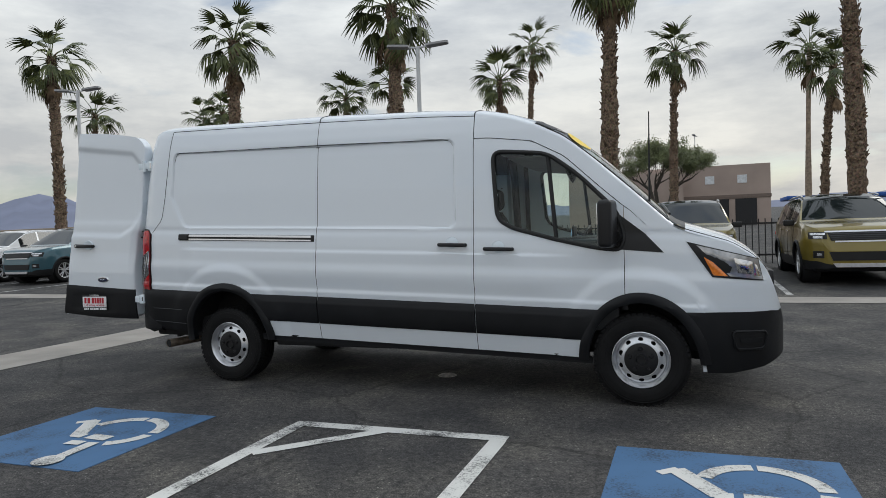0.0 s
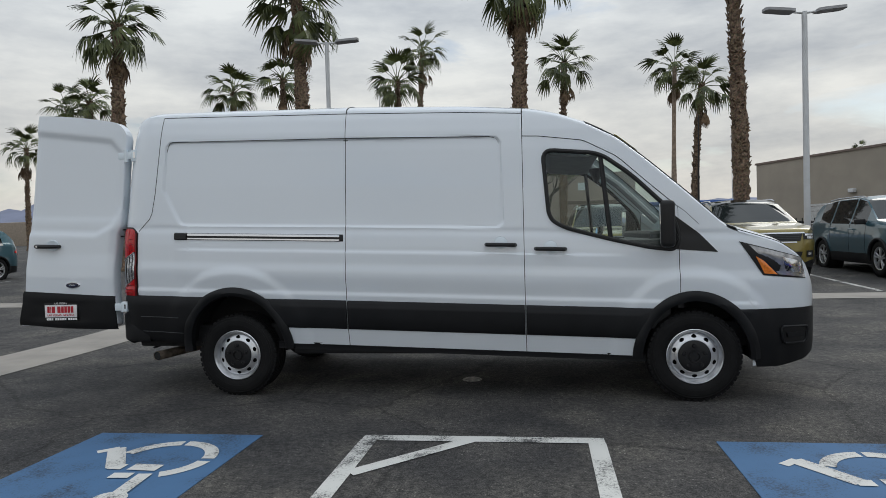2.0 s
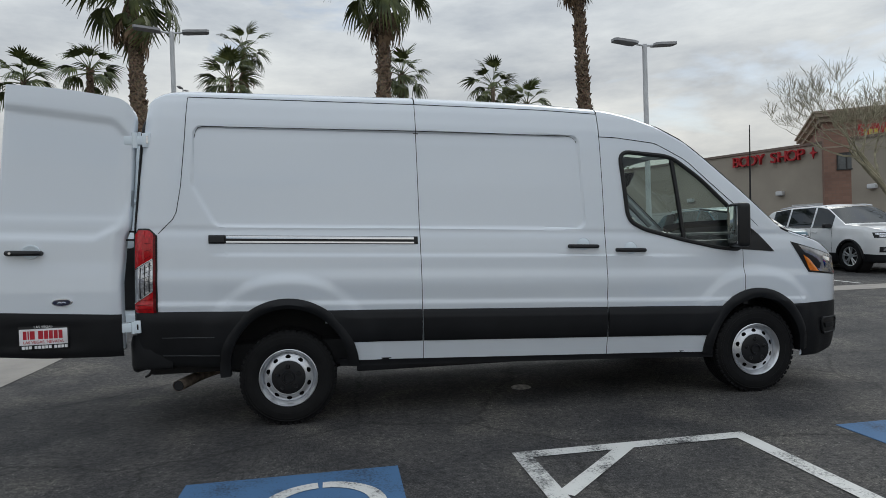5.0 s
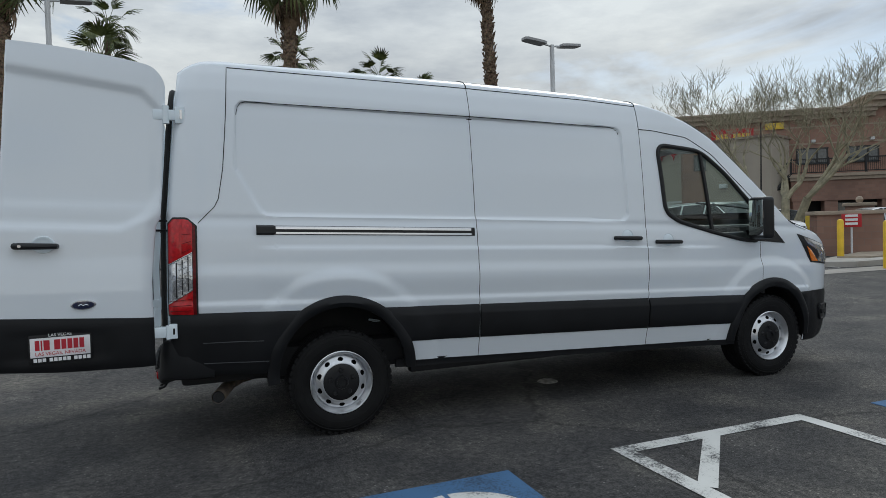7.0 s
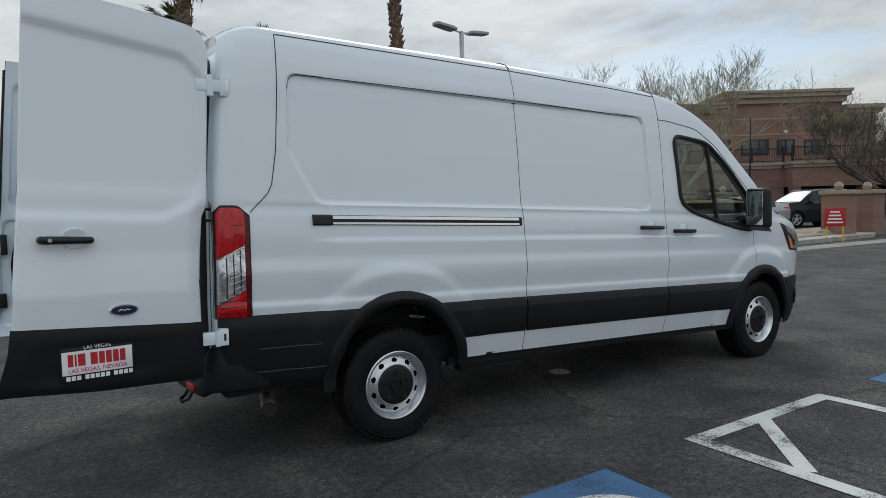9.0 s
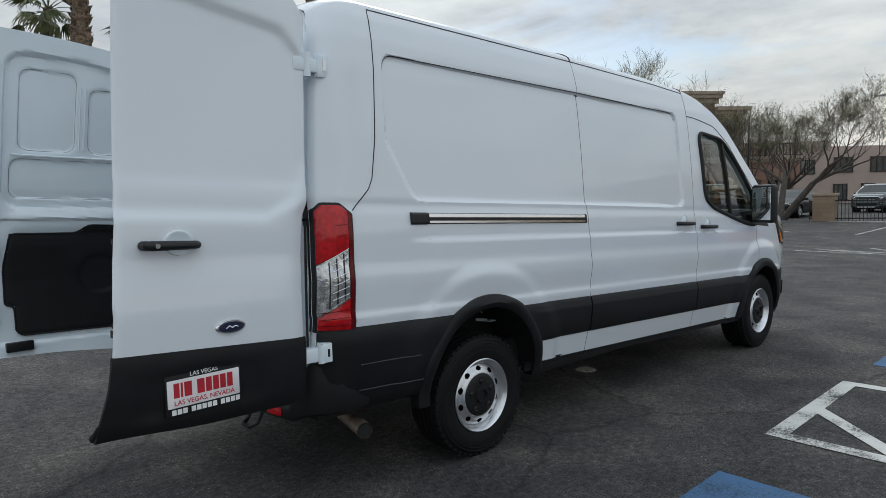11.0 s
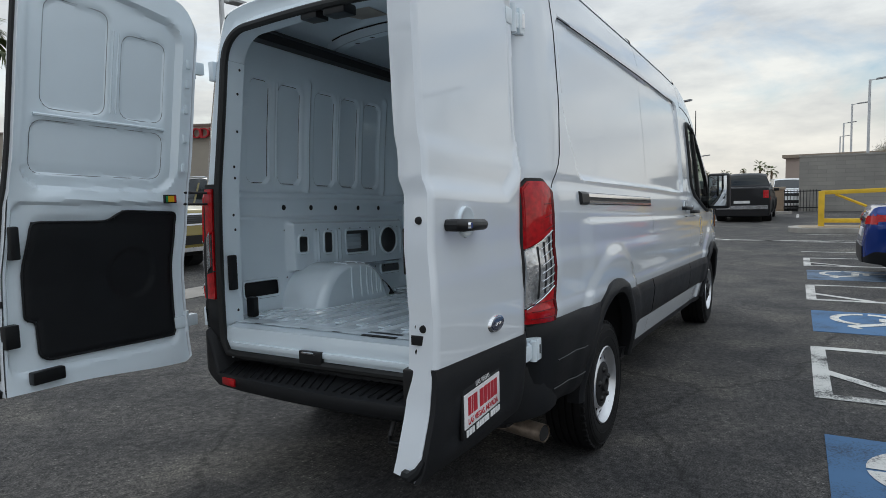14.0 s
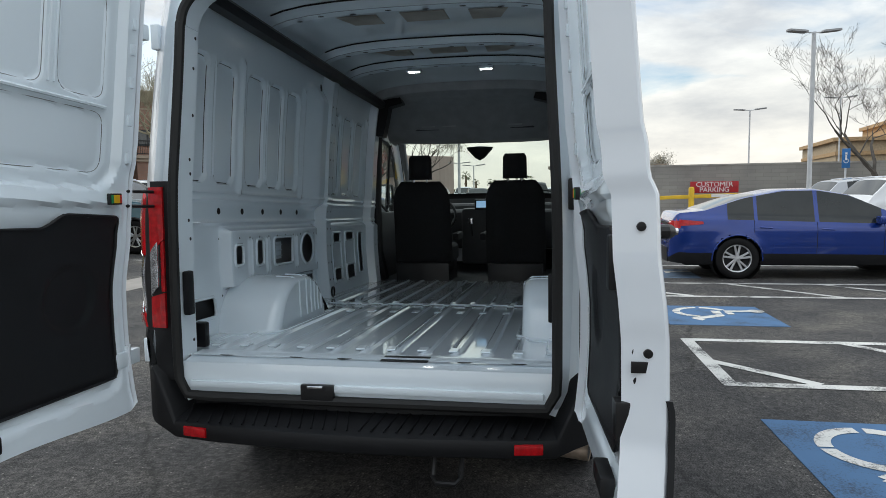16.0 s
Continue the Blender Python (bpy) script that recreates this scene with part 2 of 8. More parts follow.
def sstep(a, b, x):
    t = min(1.0, max(0.0, (x - a) / (b - a)))
    return t * t * (3 - 2 * t)


def poly_sdf(px, py, poly):
    """Signed distance to a polygon, negative inside."""
    d, inside = 1e9, False
    n = len(poly)
    for i in range(n):
        (ax, ay), (bx, by) = poly[i], poly[(i + 1) % n]
        ex, ey, wx, wy = bx - ax, by - ay, px - ax, py - ay
        t = min(1.0, max(0.0, (wx * ex + wy * ey) / (ex * ex + ey * ey)))
        d = min(d, (wx - ex * t) ** 2 + (wy - ey * t) ** 2)
        if (ay > py) != (by > py) and px < ex * (py - ay) / (by - ay) + ax:
            inside = not inside
    return -math.sqrt(d) if inside else math.sqrt(d)


def inset(poly, r):
    """A convex polygon drawn in by r, for rounded corners."""
    n = len(poly)
    area = sum(poly[i][0] * poly[(i + 1) % n][1] - poly[(i + 1) % n][0] * poly[i][1] for i in range(n))
    s = 1 if area > 0 else -1
    out = []
    for i in range(n):
        p0, p1, p2 = Vector(poly[i - 1]), Vector(poly[i]), Vector(poly[(i + 1) % n])
        d1, d2 = (p1 - p0).normalized(), (p2 - p1).normalized()
        n1, n2 = Vector((-d1.y, d1.x)) * s, Vector((-d2.y, d2.x)) * s
        k = (n1 + n2)
        k = k / max(0.2, k.dot(n1))
        out.append(tuple(p1 + k * r))
    return out


def round_poly(poly, r, n=5):
    """The polygon with its corners rounded, as points."""
    out = []
    m = len(poly)
    for i in range(m):
        p0, p1, p2 = Vector(poly[i - 1]), Vector(poly[i]), Vector(poly[(i + 1) % m])
        k = min(r, (p0 - p1).length * 0.45, (p2 - p1).length * 0.45)
        a, b = p1 + (p0 - p1).normalized() * k, p1 + (p2 - p1).normalized() * k
        for j in range(n + 1):
            t = j / n
            out.append(tuple(a * (1 - t) ** 2 + p1 * 2 * t * (1 - t) + b * t * t))
    return out


def resample(pts, step, closed=True):
    out = []
    m = len(pts)
    for i in range(m if closed else m - 1):
        a, b = Vector(pts[i]), Vector(pts[(i + 1) % m])
        k = max(1, int((b - a).length / step))
        out += [tuple(a.lerp(b, j / k)) for j in range(k)]
    if not closed:
        out.append(tuple(pts[-1]))
    return out

# ---------------------------------------------------------------- the van
# Body coordinates: x ahead of the rear axle, y to its left, w up; the body sits nose-down on its springs.
RAKE = 0.036
VAN_Y = 0.02


def lean(w):
    return float(np.interp(w, [0.3, 0.9, 1.45, 1.6, 2.1, 2.5], [0.0, 0.0, 0.015, 0.03, 0.075, 0.12]))


_wt = np.arange(0.2, 2.8, 0.005)
_ht = np.interp(_wt, [0.2, 0.44, 0.48, 0.6, 0.85, 1.05, 1.3, 1.42, 1.5, 1.8, 2.1, 2.25, 2.36, 2.42, 2.8],
                [0.93, 0.945, 0.955, 0.985, 1.005, 1.018, 1.014, 1.004, 0.995, 0.975, 0.945, 0.922, 0.893, 0.868, 0.7])
_k = np.hanning(13)
_ht[6:-6] = np.convolve(_ht, _k / _k.sum(), "same")[6:-6]


def base(w):
    return float(np.interp(w, _wt, _ht))


HX = [-1.06, -1.0, -0.9, -0.76, 1.0, 2.0, 2.54, 2.75, 2.98, 3.21, 3.435, 3.73, 4.0, 4.1, 4.386, 4.55, 4.63, 4.69, 4.75, 4.78]
HT = [2.42, 2.46, 2.495, 2.51, 2.535, 2.52, 2.485, 2.44, 2.365, 2.255, 2.075, 1.81, 1.545, 1.515, 1.43, 1.32, 1.23, 1.07, 0.87, 0.76]
HG = [2.34, 2.38, 2.405, 2.41, 2.418, 2.41, 2.39, 2.35, 2.275, 2.16, 1.98, 1.72, 1.475, 1.44, 1.36, 1.26, 1.17, 1.02, 0.83, 0.74]


def _smooth(xs, ys):
    gx = np.arange(-1.1, 4.8, 0.01)
    gy = np.interp(gx, xs, ys)
    k = np.hanning(17)
    s = gy.copy()
    s[8:-8] = np.convolve(gy, k / k.sum(), "same")[8:-8]
    return gx, s


_h = _smooth(HX, HT)
_g = _smooth(HX, HG)


def top(x):
    return float(np.interp(x, *_h))


def gutter(x):
    return float(np.interp(x, *_g))


def plan(x):
    """How the body's half-width shrinks to the nose and round the rear corner."""
    if x > 3.6:
        u = min(1.0, (x - 3.6) / 1.18)
        return (max(0.0, 1 - u ** 4)) ** 0.25
    return 1.0


def corner(x):
    u = min(1.0, max(0.0, (-0.80 - x) / 0.255))
    return 0.11 * (1 - math.sqrt(max(0.0, 1 - u * u)))


PANEL = [(-0.645, 1.76), (-0.47, 1.465), (2.315, 1.465), (2.295, 2.2), (-0.635, 2.185)]
PANEL_IN = inset(PANEL, 0.07)
ARCHES = ((0.02, 0.42, 0.50, 0.52, 0.425, 0.445), (3.765, 0.44, 0.475, 0.553, 0.40, 0.475))


def half(x, w, relief=True):
    """The body's half-width at x and w."""
    y = base(w) * plan(x) - corner(x)
    if x > 2.6:
        y -= 0.03 * sstep(2.6, 3.6, x) * sstep(1.5, 2.3, w)
    if relief:
        if -0.75 < x < 2.4 and 1.4 < w < 2.27:
            s = poly_sdf(x, w, PANEL_IN) - 0.07
            y -= 0.018 * sstep(0.008, -0.008, s)
        for cx, cw, rx, rw, _, _ in ARCHES:
            r = math.hypot((x - cx) / (rx + 0.16), (w - cw) / (rw + 0.16))
            y += 0.016 * sstep(1.055, 0.92, r)
        y += 0.008 * sstep(1.16, 1.08, w) * sstep(0.8, 0.9, w)
        y += 0.010 * sstep(0.925, 0.890, w) * (1 if x < 4.2 else 0)
        y -= 0.006 * math.exp(-((w - 1.43) / 0.03) ** 2)
        y += 0.011 * sstep(1.264, 1.251, w) * sstep(-0.55, -0.35, x) * sstep(3.3, 2.9, x) * sstep(0.9, 1.05, w)
    return y


def body(x, y, w):
    """From body coordinates to the van's own metres."""
    if x < -0.5:
        x = x + lean(w) * min(1.0, (-0.5 - x) / 0.5)
    return x, y, w - RAKE * x


def flank(x, w, off=0.0, side=-1):
    return body(x, side * (half(x, w) + off), w)


van = empty("cargo_van", 0, VAN_Y, 0)
tagged(van, "white mid-roof cargo van with black lower cladding and open rear doors", "van")
BOTH = ((-1, ""), (1, ""))


def in_arch(x, w, grow=0.02):
    return any(math.hypot((x - cx) / (ix + grow), (w - cw) / (iw + grow)) < 1 for cx, cw, _, _, ix, iw in ARCHES)


WIN = [(2.632, 2.085), (3.075, 2.055), (3.31, 1.885), (3.60, 1.60), (3.655, 1.40), (3.62, 1.305), (3.45, 1.318), (3.148, 1.378), (2.80, 1.465), (2.70, 1.52), (2.67, 1.58)]
DOOR_TOP = [(2.4, 2.2), (2.6, 2.197), (2.95, 2.16), (3.208, 2.03), (3.46, 1.80), (3.626, 1.655), (3.70, 1.60), (3.8, 1.5)]


def door_top(x):
    return float(np.interp(x, *zip(*DOOR_TOP)))


def side_sheet(x0, x1, side, step=0.02, keep=None, bottom=0.47, upper=None):
    """The flank between x0 and x1 with its rows between the sill and the gutter."""
    xs = frange(x0, x1, step)
    n = int(1.98 / step)
    vs = [i / n for i in range(n + 1)]

    def at(x, v):
        hi = (upper(x) if upper else gutter(x))
        lo = bottom(x) if callable(bottom) else bottom
        return lo + (hi - lo) * v

    def keep_uv(u, v):
        w = at(u, v)
        return not in_arch(u, w) and (keep is None or keep(u, w))
    g = grid(lambda x, v: flank(x, at(x, v), 0.0, side), xs, vs, keep_uv)
    return flipped(g) if side > 0 else g


def seam(pts, side, r=0.003, off=0.0006):
    pts = [(a[0] + (c[0] - a[0]) * k / 6, a[1] + (c[1] - a[1]) * k / 6) for a, c in zip(pts, pts[1:]) for k in range(6)] + [pts[-1]]
    return tube([flank(x, w, off, side) for x, w in pts], r, 6)


def arch_edge(i, x, low):
    """The lower edge of the cladding where it meets a wheel arch."""
    cx, cw, rx, rw, ix, iw = ARCHES[i]
    u = (x - cx) / ((rx + ix) / 2)
    return max(low, cw + (rw + iw) / 2 * math.sqrt(1 - u * u)) if abs(u) < 1 else low


def cladding(x0, x1, w0, side, off=0.026, w1=0.85):
    """A moulded guard with a face that slopes in to its upper edge."""
    vs = [0.0, 0.03, 0.10, 0.45, 0.72, 0.76, 0.80, 0.88, 0.97, 1.0]
    prof = [0.2, 0.7, 0.86, 0.93, 1.0, 0.97, 0.86, 0.60, 0.30, 0.05]

    def fn(x, v, o):
        lo = min(w1 - 0.004, w0(x))
        z = lo + (w1 - lo) * v
        e = float(np.interp(1 - (w1 - z) / 0.24, vs, prof)) if z > w1 - 0.24 * 0.9 else min(0.86, 0.3 + (z - lo) * 18)
        return flank(x, z, off * e + o, side)
    g = plate(fn, frange(x0, x1, 0.04), vs, 0.03)
    return flipped(g) if side > 0 else g


def strip(x0, x1, w0, w1, off, side, step=0.05, thick=0.03, nw=6, dw=None):
    """A plate that follows the flank."""
    xs = frange(x0, x1, step)
    ws = [i / nw for i in range(nw + 1)]

    def fn(x, v, o):
        lo = w0(x) if callable(w0) else w0
        hi = w1(x) if callable(w1) else w1
        e = 0.6 * min(1.0, 6 * v, 6 * (1 - v)) + 0.4
        return flank(x, lo + (hi - lo) * v, off * e + o, side)
    g = plate(fn, xs, ws, thick)
    return flipped(g) if side > 0 else g


def quad_on(c00, c10, c11, c01, off, side, n=8, thick=0.03, bulge=0.0):
    """A four-cornered plate on the flank; corners as (x, w)."""
    def fn(u, v, o):
        x = (c00[0] * (1 - u) + c10[0] * u) * (1 - v) + (c01[0] * (1 - u) + c11[0] * u) * v
        w = (c00[1] * (1 - u) + c10[1] * u) * (1 - v) + (c01[1] * (1 - u) + c11[1] * u) * v
        return flank(x, w, off + o + bulge * 16 * u * (1 - u) * v * (1 - v), side)
    s = [i / n for i in range(n + 1)]
    g = plate(fn, s, s, thick)
    return flipped(g) if side > 0 else g


def lamp_top(x):
    return float(np.interp(x, [-1.05, -1.02, -0.945, -0.93, -0.876], [1.405, 1.442, 1.442, 1.438, 1.390]))


def clear_lo(x):
    return 0.905 + 0.09 * (x + 1.044) / 0.138


def clear_hi(x):
    return 1.146 + 0.078 * (x + 1.044) / 0.138


def lamp_piece(x0, x1, lo, hi, off, thick, side, bulge=0.0):
    """A part of the tail lamp between two edges, wrapped round the rear corner."""
    def fn(u, v, o):
        x = x0 + (x1 - x0) * u
        return flank(x, lo(x) + (hi(x) - lo(x)) * v, off + o + bulge * 16 * u * (1 - u) * v * (1 - v), side)
    k = [i / 12 for i in range(13)]
    g = moved(plate(fn, k, k, thick), Matrix.Translation((-0.004, 0, 0)))
    return flipped(g) if side > 0 else g


def rib_on(*a):
    return moved(seam(*a), Matrix.Translation((-0.006, 0, 0)))


def arch_trim(i, side):
    cx, cw, rx, rw, ix, iw = ARCHES[i]
    a0, a1 = (1, 186) if i == 0 else (4, 178)
    angs = [radians(a) for a in frange(a0, a1, 4)]
    rs = [0, 0.15, 0.4, 0.7, 0.9, 1.0]

    def fn(a, v, o):
        x = cx + math.cos(a) * (ix + (rx - ix) * v)
        w = cw + math.sin(a) * (iw + (rw - iw) * v)
        return flank(x, w, 0.012 + 0.022 * math.sin(math.pi * min(1, v * 0.8 + 0.12)) + o, side)
    g = plate(fn, angs, rs, 0.06)
    return g if side > 0 else flipped(g)


def well(i, side):
    """The dark wheel house behind the arch."""
    cx, cw, rx, rw, ix, iw = ARCHES[i]
    angs = [radians(a) for a in frange(2, 178, 8)]
    deep = 0.33
    g = grid(lambda a, d: body(cx + math.cos(a) * (ix + 0.03), side * (base(0.7) - 0.01 - d), cw + math.sin(a) * (iw + 0.03)), angs, [0, 0.1, 0.25, deep])
    back = [body(cx + math.cos(a) * (ix + 0.03), side * (base(0.7) - deep), cw + math.sin(a) * (iw + 0.03)) for a in angs]
    return join(g, (back, [tuple(range(len(back)))]))


def sill_bottom(x):
    if x < -0.4:
        return 0.5
    if x > 4.15:
        return float(np.interp(x, [4.15, 4.4, 4.6, 4.78], [0.42, 0.43, 0.475, 0.56]))
    return 0.47


for s, _ in BOTH:
    fine = 0.0125 if s < 0 else 0.04
    quarter = obj("quarter_panel", side_sheet(-1.055, 1.0015, s, fine, bottom=sill_bottom), WHITE, van)
    obj("sliding_door" if s < 0 else "side_panel", side_sheet(1.0065, 2.4695, s, fine, bottom=sill_bottom), WHITE, van)
    fd = obj("front_door", side_sheet(2.4745, 3.6465, s, 0.0135 if s < 0 else 0.03, bottom=sill_bottom, upper=lambda x: door_top(x) - 0.003,
                                     keep=lambda x, w: poly_sdf(x, w, WIN) > -0.012), WHITE, van)
    obj("pillar_panel", side_sheet(2.476, 4.0, s, 0.03, bottom=lambda x: (door_top(x) + 0.003) if x < 3.8 else 1.48 - 0.1 * (x - 3.8)), WHITE, van)
    obj("fender", side_sheet(3.6515, 4.775, s, 0.016 if s < 0 else 0.04, bottom=sill_bottom, upper=lambda x: min(gutter(x), door_top(x) - 0.003) if x < 3.98 else gutter(x),
                             keep=lambda x, w: True), WHITE, van)
    # dark backing behind the door gaps
    for gx0, gx1, gw0, gw1 in ((0.985, 1.025, 0.48, 2.40), (2.45, 2.495, 0.48, 2.19), (3.63, 3.67, 0.86, 1.30)):
        obj("gap_backing", strip(gx0, gx1, gw0, gw1, -0.012, s, 0.02, 0.01, 30), GAP_SHADE, van)
    obj("roof_seam", join(seam([(x, gutter(x) - 0.004) for x in frange(-0.7, 2.47, 0.06)], s), seam([(x, door_top(x)) for x in frange(2.476, 3.64, 0.05)], s)), GAP_SHADE, van)
    obj("corner_seam", seam([(-0.70, 2.40), (-0.705, 2.1), (-0.725, 1.75), (-0.752, 1.56), (-0.775, 1.51), (-0.874, 1.405)], s, 0.0026), GAP_SHADE, van)
    # dark tube draws the shade under the steep upper edge of the recess
    obj("panel_edge_shade", seam([(-0.632, 2.10), (-0.622, 2.15), (-0.60, 2.178), (-0.565, 2.187)] + [(x, 2.2 if x > 1 else 2.187 + 0.013 * (x + 0.6) / 1.6) for x in frange(-0.53, 2.20, 0.08)] + [(2.245, 2.193), (2.275, 2.172), (2.288, 2.14)], s, 0.0028, 0.0), GAP_SHADE, van)
    # cladding
    c1, c2 = ARCHES
    obj("cladding", cladding(-1.045, -0.195, lambda x: arch_edge(0, x, float(np.interp(x, [-1.045, -0.95, -0.885, -0.5], [0.47, 0.465, 0.455, 0.445]))), s), CLAD, van, "black textured plastic lower cladding")
    for pts in (((-0.86, 0.665), (-0.50, 0.665)), ((-0.86, 0.535), (-0.47, 0.53))):
        obj("cladding_crease", seam(pts, s, 0.0035, 0.0225), TRIM, van)
    obj("cladding", cladding(0.235, 0.998, lambda x: arch_edge(0, x, 0.61), s), CLAD, van)
    obj("cladding", cladding(1.010, 2.466, lambda x: 0.61, s, 0.028), CLAD, van)
    obj("cladding", cladding(2.478, 3.50, lambda x: arch_edge(1, x, 0.61), s, 0.028), CLAD, van)
    obj("sill_skirt", strip(0.38, 3.39, 0.425, 0.482, -0.002, s, 0.1), CLAD, van)
    obj("arch_trim", arch_trim(0, s), CLAD, van)
    obj("arch_trim", arch_trim(1, s), CLAD, van)
    obj("wheel_house", well(0, s), GAP_SHADE, van)
    obj("wheel_house", well(1, s), GAP_SHADE, van)
    # window rubber, glass and the divider bar
    ring = [flank(x, w, 0.004, s) for x, w in resample(round_poly(WIN, 0.09), 0.03)]
    obj("window_seal", tube(ring, 0.017, 8, closed=True), RUBBER, fd)
    xs = frange(2.62, 3.67, 0.03)
    pane = grid(lambda x, v: flank(x, 1.29 + 0.82 * v, -0.012, s), xs, [i / 28 for i in range(29)], lambda x, v: poly_sdf(x, 1.29 + 0.82 * v, WIN) < 0.012)
    g = obj("window_pane", pane, GLASS, fd, "clear door window glass")
    g.visible_shadow = False
    obj("window_divider", tube([flank(3.08 + 0.062 * t, 2.05 - 0.66 * t, -0.006, s) for t in (0, 0.25, 0.5, 0.75, 1)], 0.018, 6), BLACK, fd)
    obj("window_corner_trim", quad_on((3.57, 1.31), (3.93, 1.29), (3.80, 1.43), (3.60, 1.585), 0.004, s, 6, 0.02), BLACK, fd, "black triangular mirror base trim")
    # handles
    for dn, hx, hw in (("slide", 2.287, 1.326), ("front", 2.678, 1.298)):
        h = tube([flank(hx + d, hw, o, s) for d, o in ((-0.115, 0.0), (-0.105, 0.028), (-0.08, 0.04), (0.08, 0.04), (0.105, 0.03), (0.115, 0.0))], 0.016, 8)
        obj("handle", h, BLACK, fd if dn == "front" else quarter, "black plastic pull handle")
        cup = lathe([(0.0, -0.002), (0.045, -0.001), (0.052, 0.003), (0.054, 0.0)], 24)
        cx0, cy0, cz0 = flank(hx, hw + 0.012, 0.002, s)
        obj("handle_cup", moved(cup, pose(cx0, cy0, cz0, 0, 0, 0)), WHITE_IN, fd if dn == "front" else quarter)
    # door rail
    rail = obj("slide_rail", strip(-0.515, 0.985, 1.338, 1.396, 0.004, s, 0.1, 0.02), BLACK, van, "black sliding door rail with bright edges")
    obj("rail_trim", strip(-0.40, 0.955, 1.370, 1.394, 0.011, s, 0.1, 0.01), CHROME, rail)
    obj("rail_trim", strip(-0.40, 0.955, 1.341, 1.358, 0.011, s, 0.1, 0.01), CHROME, rail)
    obj("rail_cap", strip(-0.52, -0.41, 1.336, 1.398, 0.016, s, 0.03, 0.02), BLACK, rail)
    # tail lamp
    tl = obj("tail_lamp", lamp_piece(-1.050, -0.876, lambda x: 0.832, lambda x: lamp_top(x), 0.005, 0.05, s), BLACK, van, "tall tail lamp with red and clear lenses")
    obj("lens", lamp_piece(-1.044, -0.905, lambda x: clear_hi(x) + 0.006, lambda x: lamp_top(x) - 0.013, 0.011, 0.012, s, 0.006), RED_LENS, tl, "deep red upper lens")
    obj("lens", lamp_piece(-1.044, -0.907, lambda x: clear_lo(x) + 0.004, lambda x: clear_hi(x), 0.009, 0.012, s, 0.003), CLEAR_LENS, tl, "clear reversing lens")
    obj("lens", lamp_piece(-1.044, -0.905, lambda x: 0.844, lambda x: clear_lo(x) - 0.003, 0.011, 0.012, s, 0.006), RED_LENS, tl, "deep red lower lens")
    obj("lens", lamp_piece(-0.904, -0.886, lambda x: 0.846, lambda x: lamp_top(x) - 0.013, 0.012, 0.012, s), RED_DARK, tl, "red edge lens")
    obj("lens", lamp_piece(-1.043, -0.968, lambda x: clear_hi(x) + 0.012, lambda x: lamp_top(x) - 0.02, 0.0165, 0.006, s, 0.003), RED_LENS, tl, "raised red lens block")
    obj("lens_rim", rib_on([(x, clear_hi(x) + 0.003) for x in (-1.043, -1.0, -0.95, -0.906)], s, 0.0028, 0.013), CHROME, tl)
    obj("lens_rim", rib_on([(x, clear_lo(x)) for x in (-1.043, -1.0, -0.95, -0.906)], s, 0.0028, 0.013), CHROME, tl)
    for k in range(3 if s < 0 else 0):
        x = -0.93 - 0.034 * k
        obj("lens_rib", rib_on([(x, clear_lo(x) + 0.01), (x, clear_hi(x) - 0.01)], s, 0.0032, 0.012), BLACK, tl)
    for k in range(6 if s < 0 else 0):
        obj("lens_rib", rib_on([(-0.985, 0.985 + 0.033 * k), (-0.912, 1.015 + 0.034 * k)], s, 0.0017, 0.014), CHROME, tl)
    for k in range(3):
        obj("lens_rib", rib_on([(-0.962, 1.225 + 0.055 * k), (-0.912, 1.25 + 0.045 * k)], s, 0.0016, 0.019), RED_DARK, tl)
        obj("lens_rib", rib_on([(-1.035, 0.865 + 0.03 * k), (-0.912, 0.87 + 0.035 * k)], s, 0.0016, 0.019), RED_DARK, tl)
    # headlamp
    hl = obj("headlamp", quad_on((4.255, 1.118), (4.60, 1.095), (4.565, 1.255), (4.085, 1.372), 0.006, s, 12, 0.03, 0.01), BLACK, van, "swept-back headlamp with an amber corner")
    obj("lens", quad_on((4.262, 1.132), (4.36, 1.126), (4.262, 1.225), (4.200, 1.262), 0.013, s, 6, 0.01, 0.004), AMBER, hl, "amber side marker")
    obj("lens", quad_on((4.372, 1.126), (4.594, 1.103), (4.561, 1.251), (4.150, 1.348), 0.011, s, 8, 0.01, 0.006), SMOKE, hl, "smoky clear headlamp cover")
    obj("reflector", quad_on((4.425, 1.150), (4.525, 1.140), (4.525, 1.232), (4.40, 1.258), 0.017, s, 6, 0.008, 0.008), CHROME, hl, "bright projector bowl")
    obj("reflector", quad_on((4.535, 1.135), (4.578, 1.128), (4.555, 1.205), (4.535, 1.222), 0.017, s, 4, 0.008, 0.004), CHROME, hl)
    # fog lamp pocket
    fg = obj("fog_lamp_pocket", quad_on((4.40, 0.60), (4.60, 0.61), (4.62, 0.73), (4.38, 0.73), 0.022, s, 6, 0.02), BLACK, van)
    obj("fog_insert", quad_on((4.44, 0.645), (4.58, 0.65), (4.585, 0.685), (4.43, 0.685), 0.032, s, 6, 0.02), CLAD, fg)
    obj("pocket_rim", tube([flank(x, w, 0.026, s) for x, w in ((4.42, 0.60), (4.58, 0.605), (4.60, 0.625), (4.615, 0.71), (4.60, 0.73), (4.40, 0.73), (4.385, 0.71), (4.40, 0.62))], 0.010, 6, closed=True), CLAD, fg)

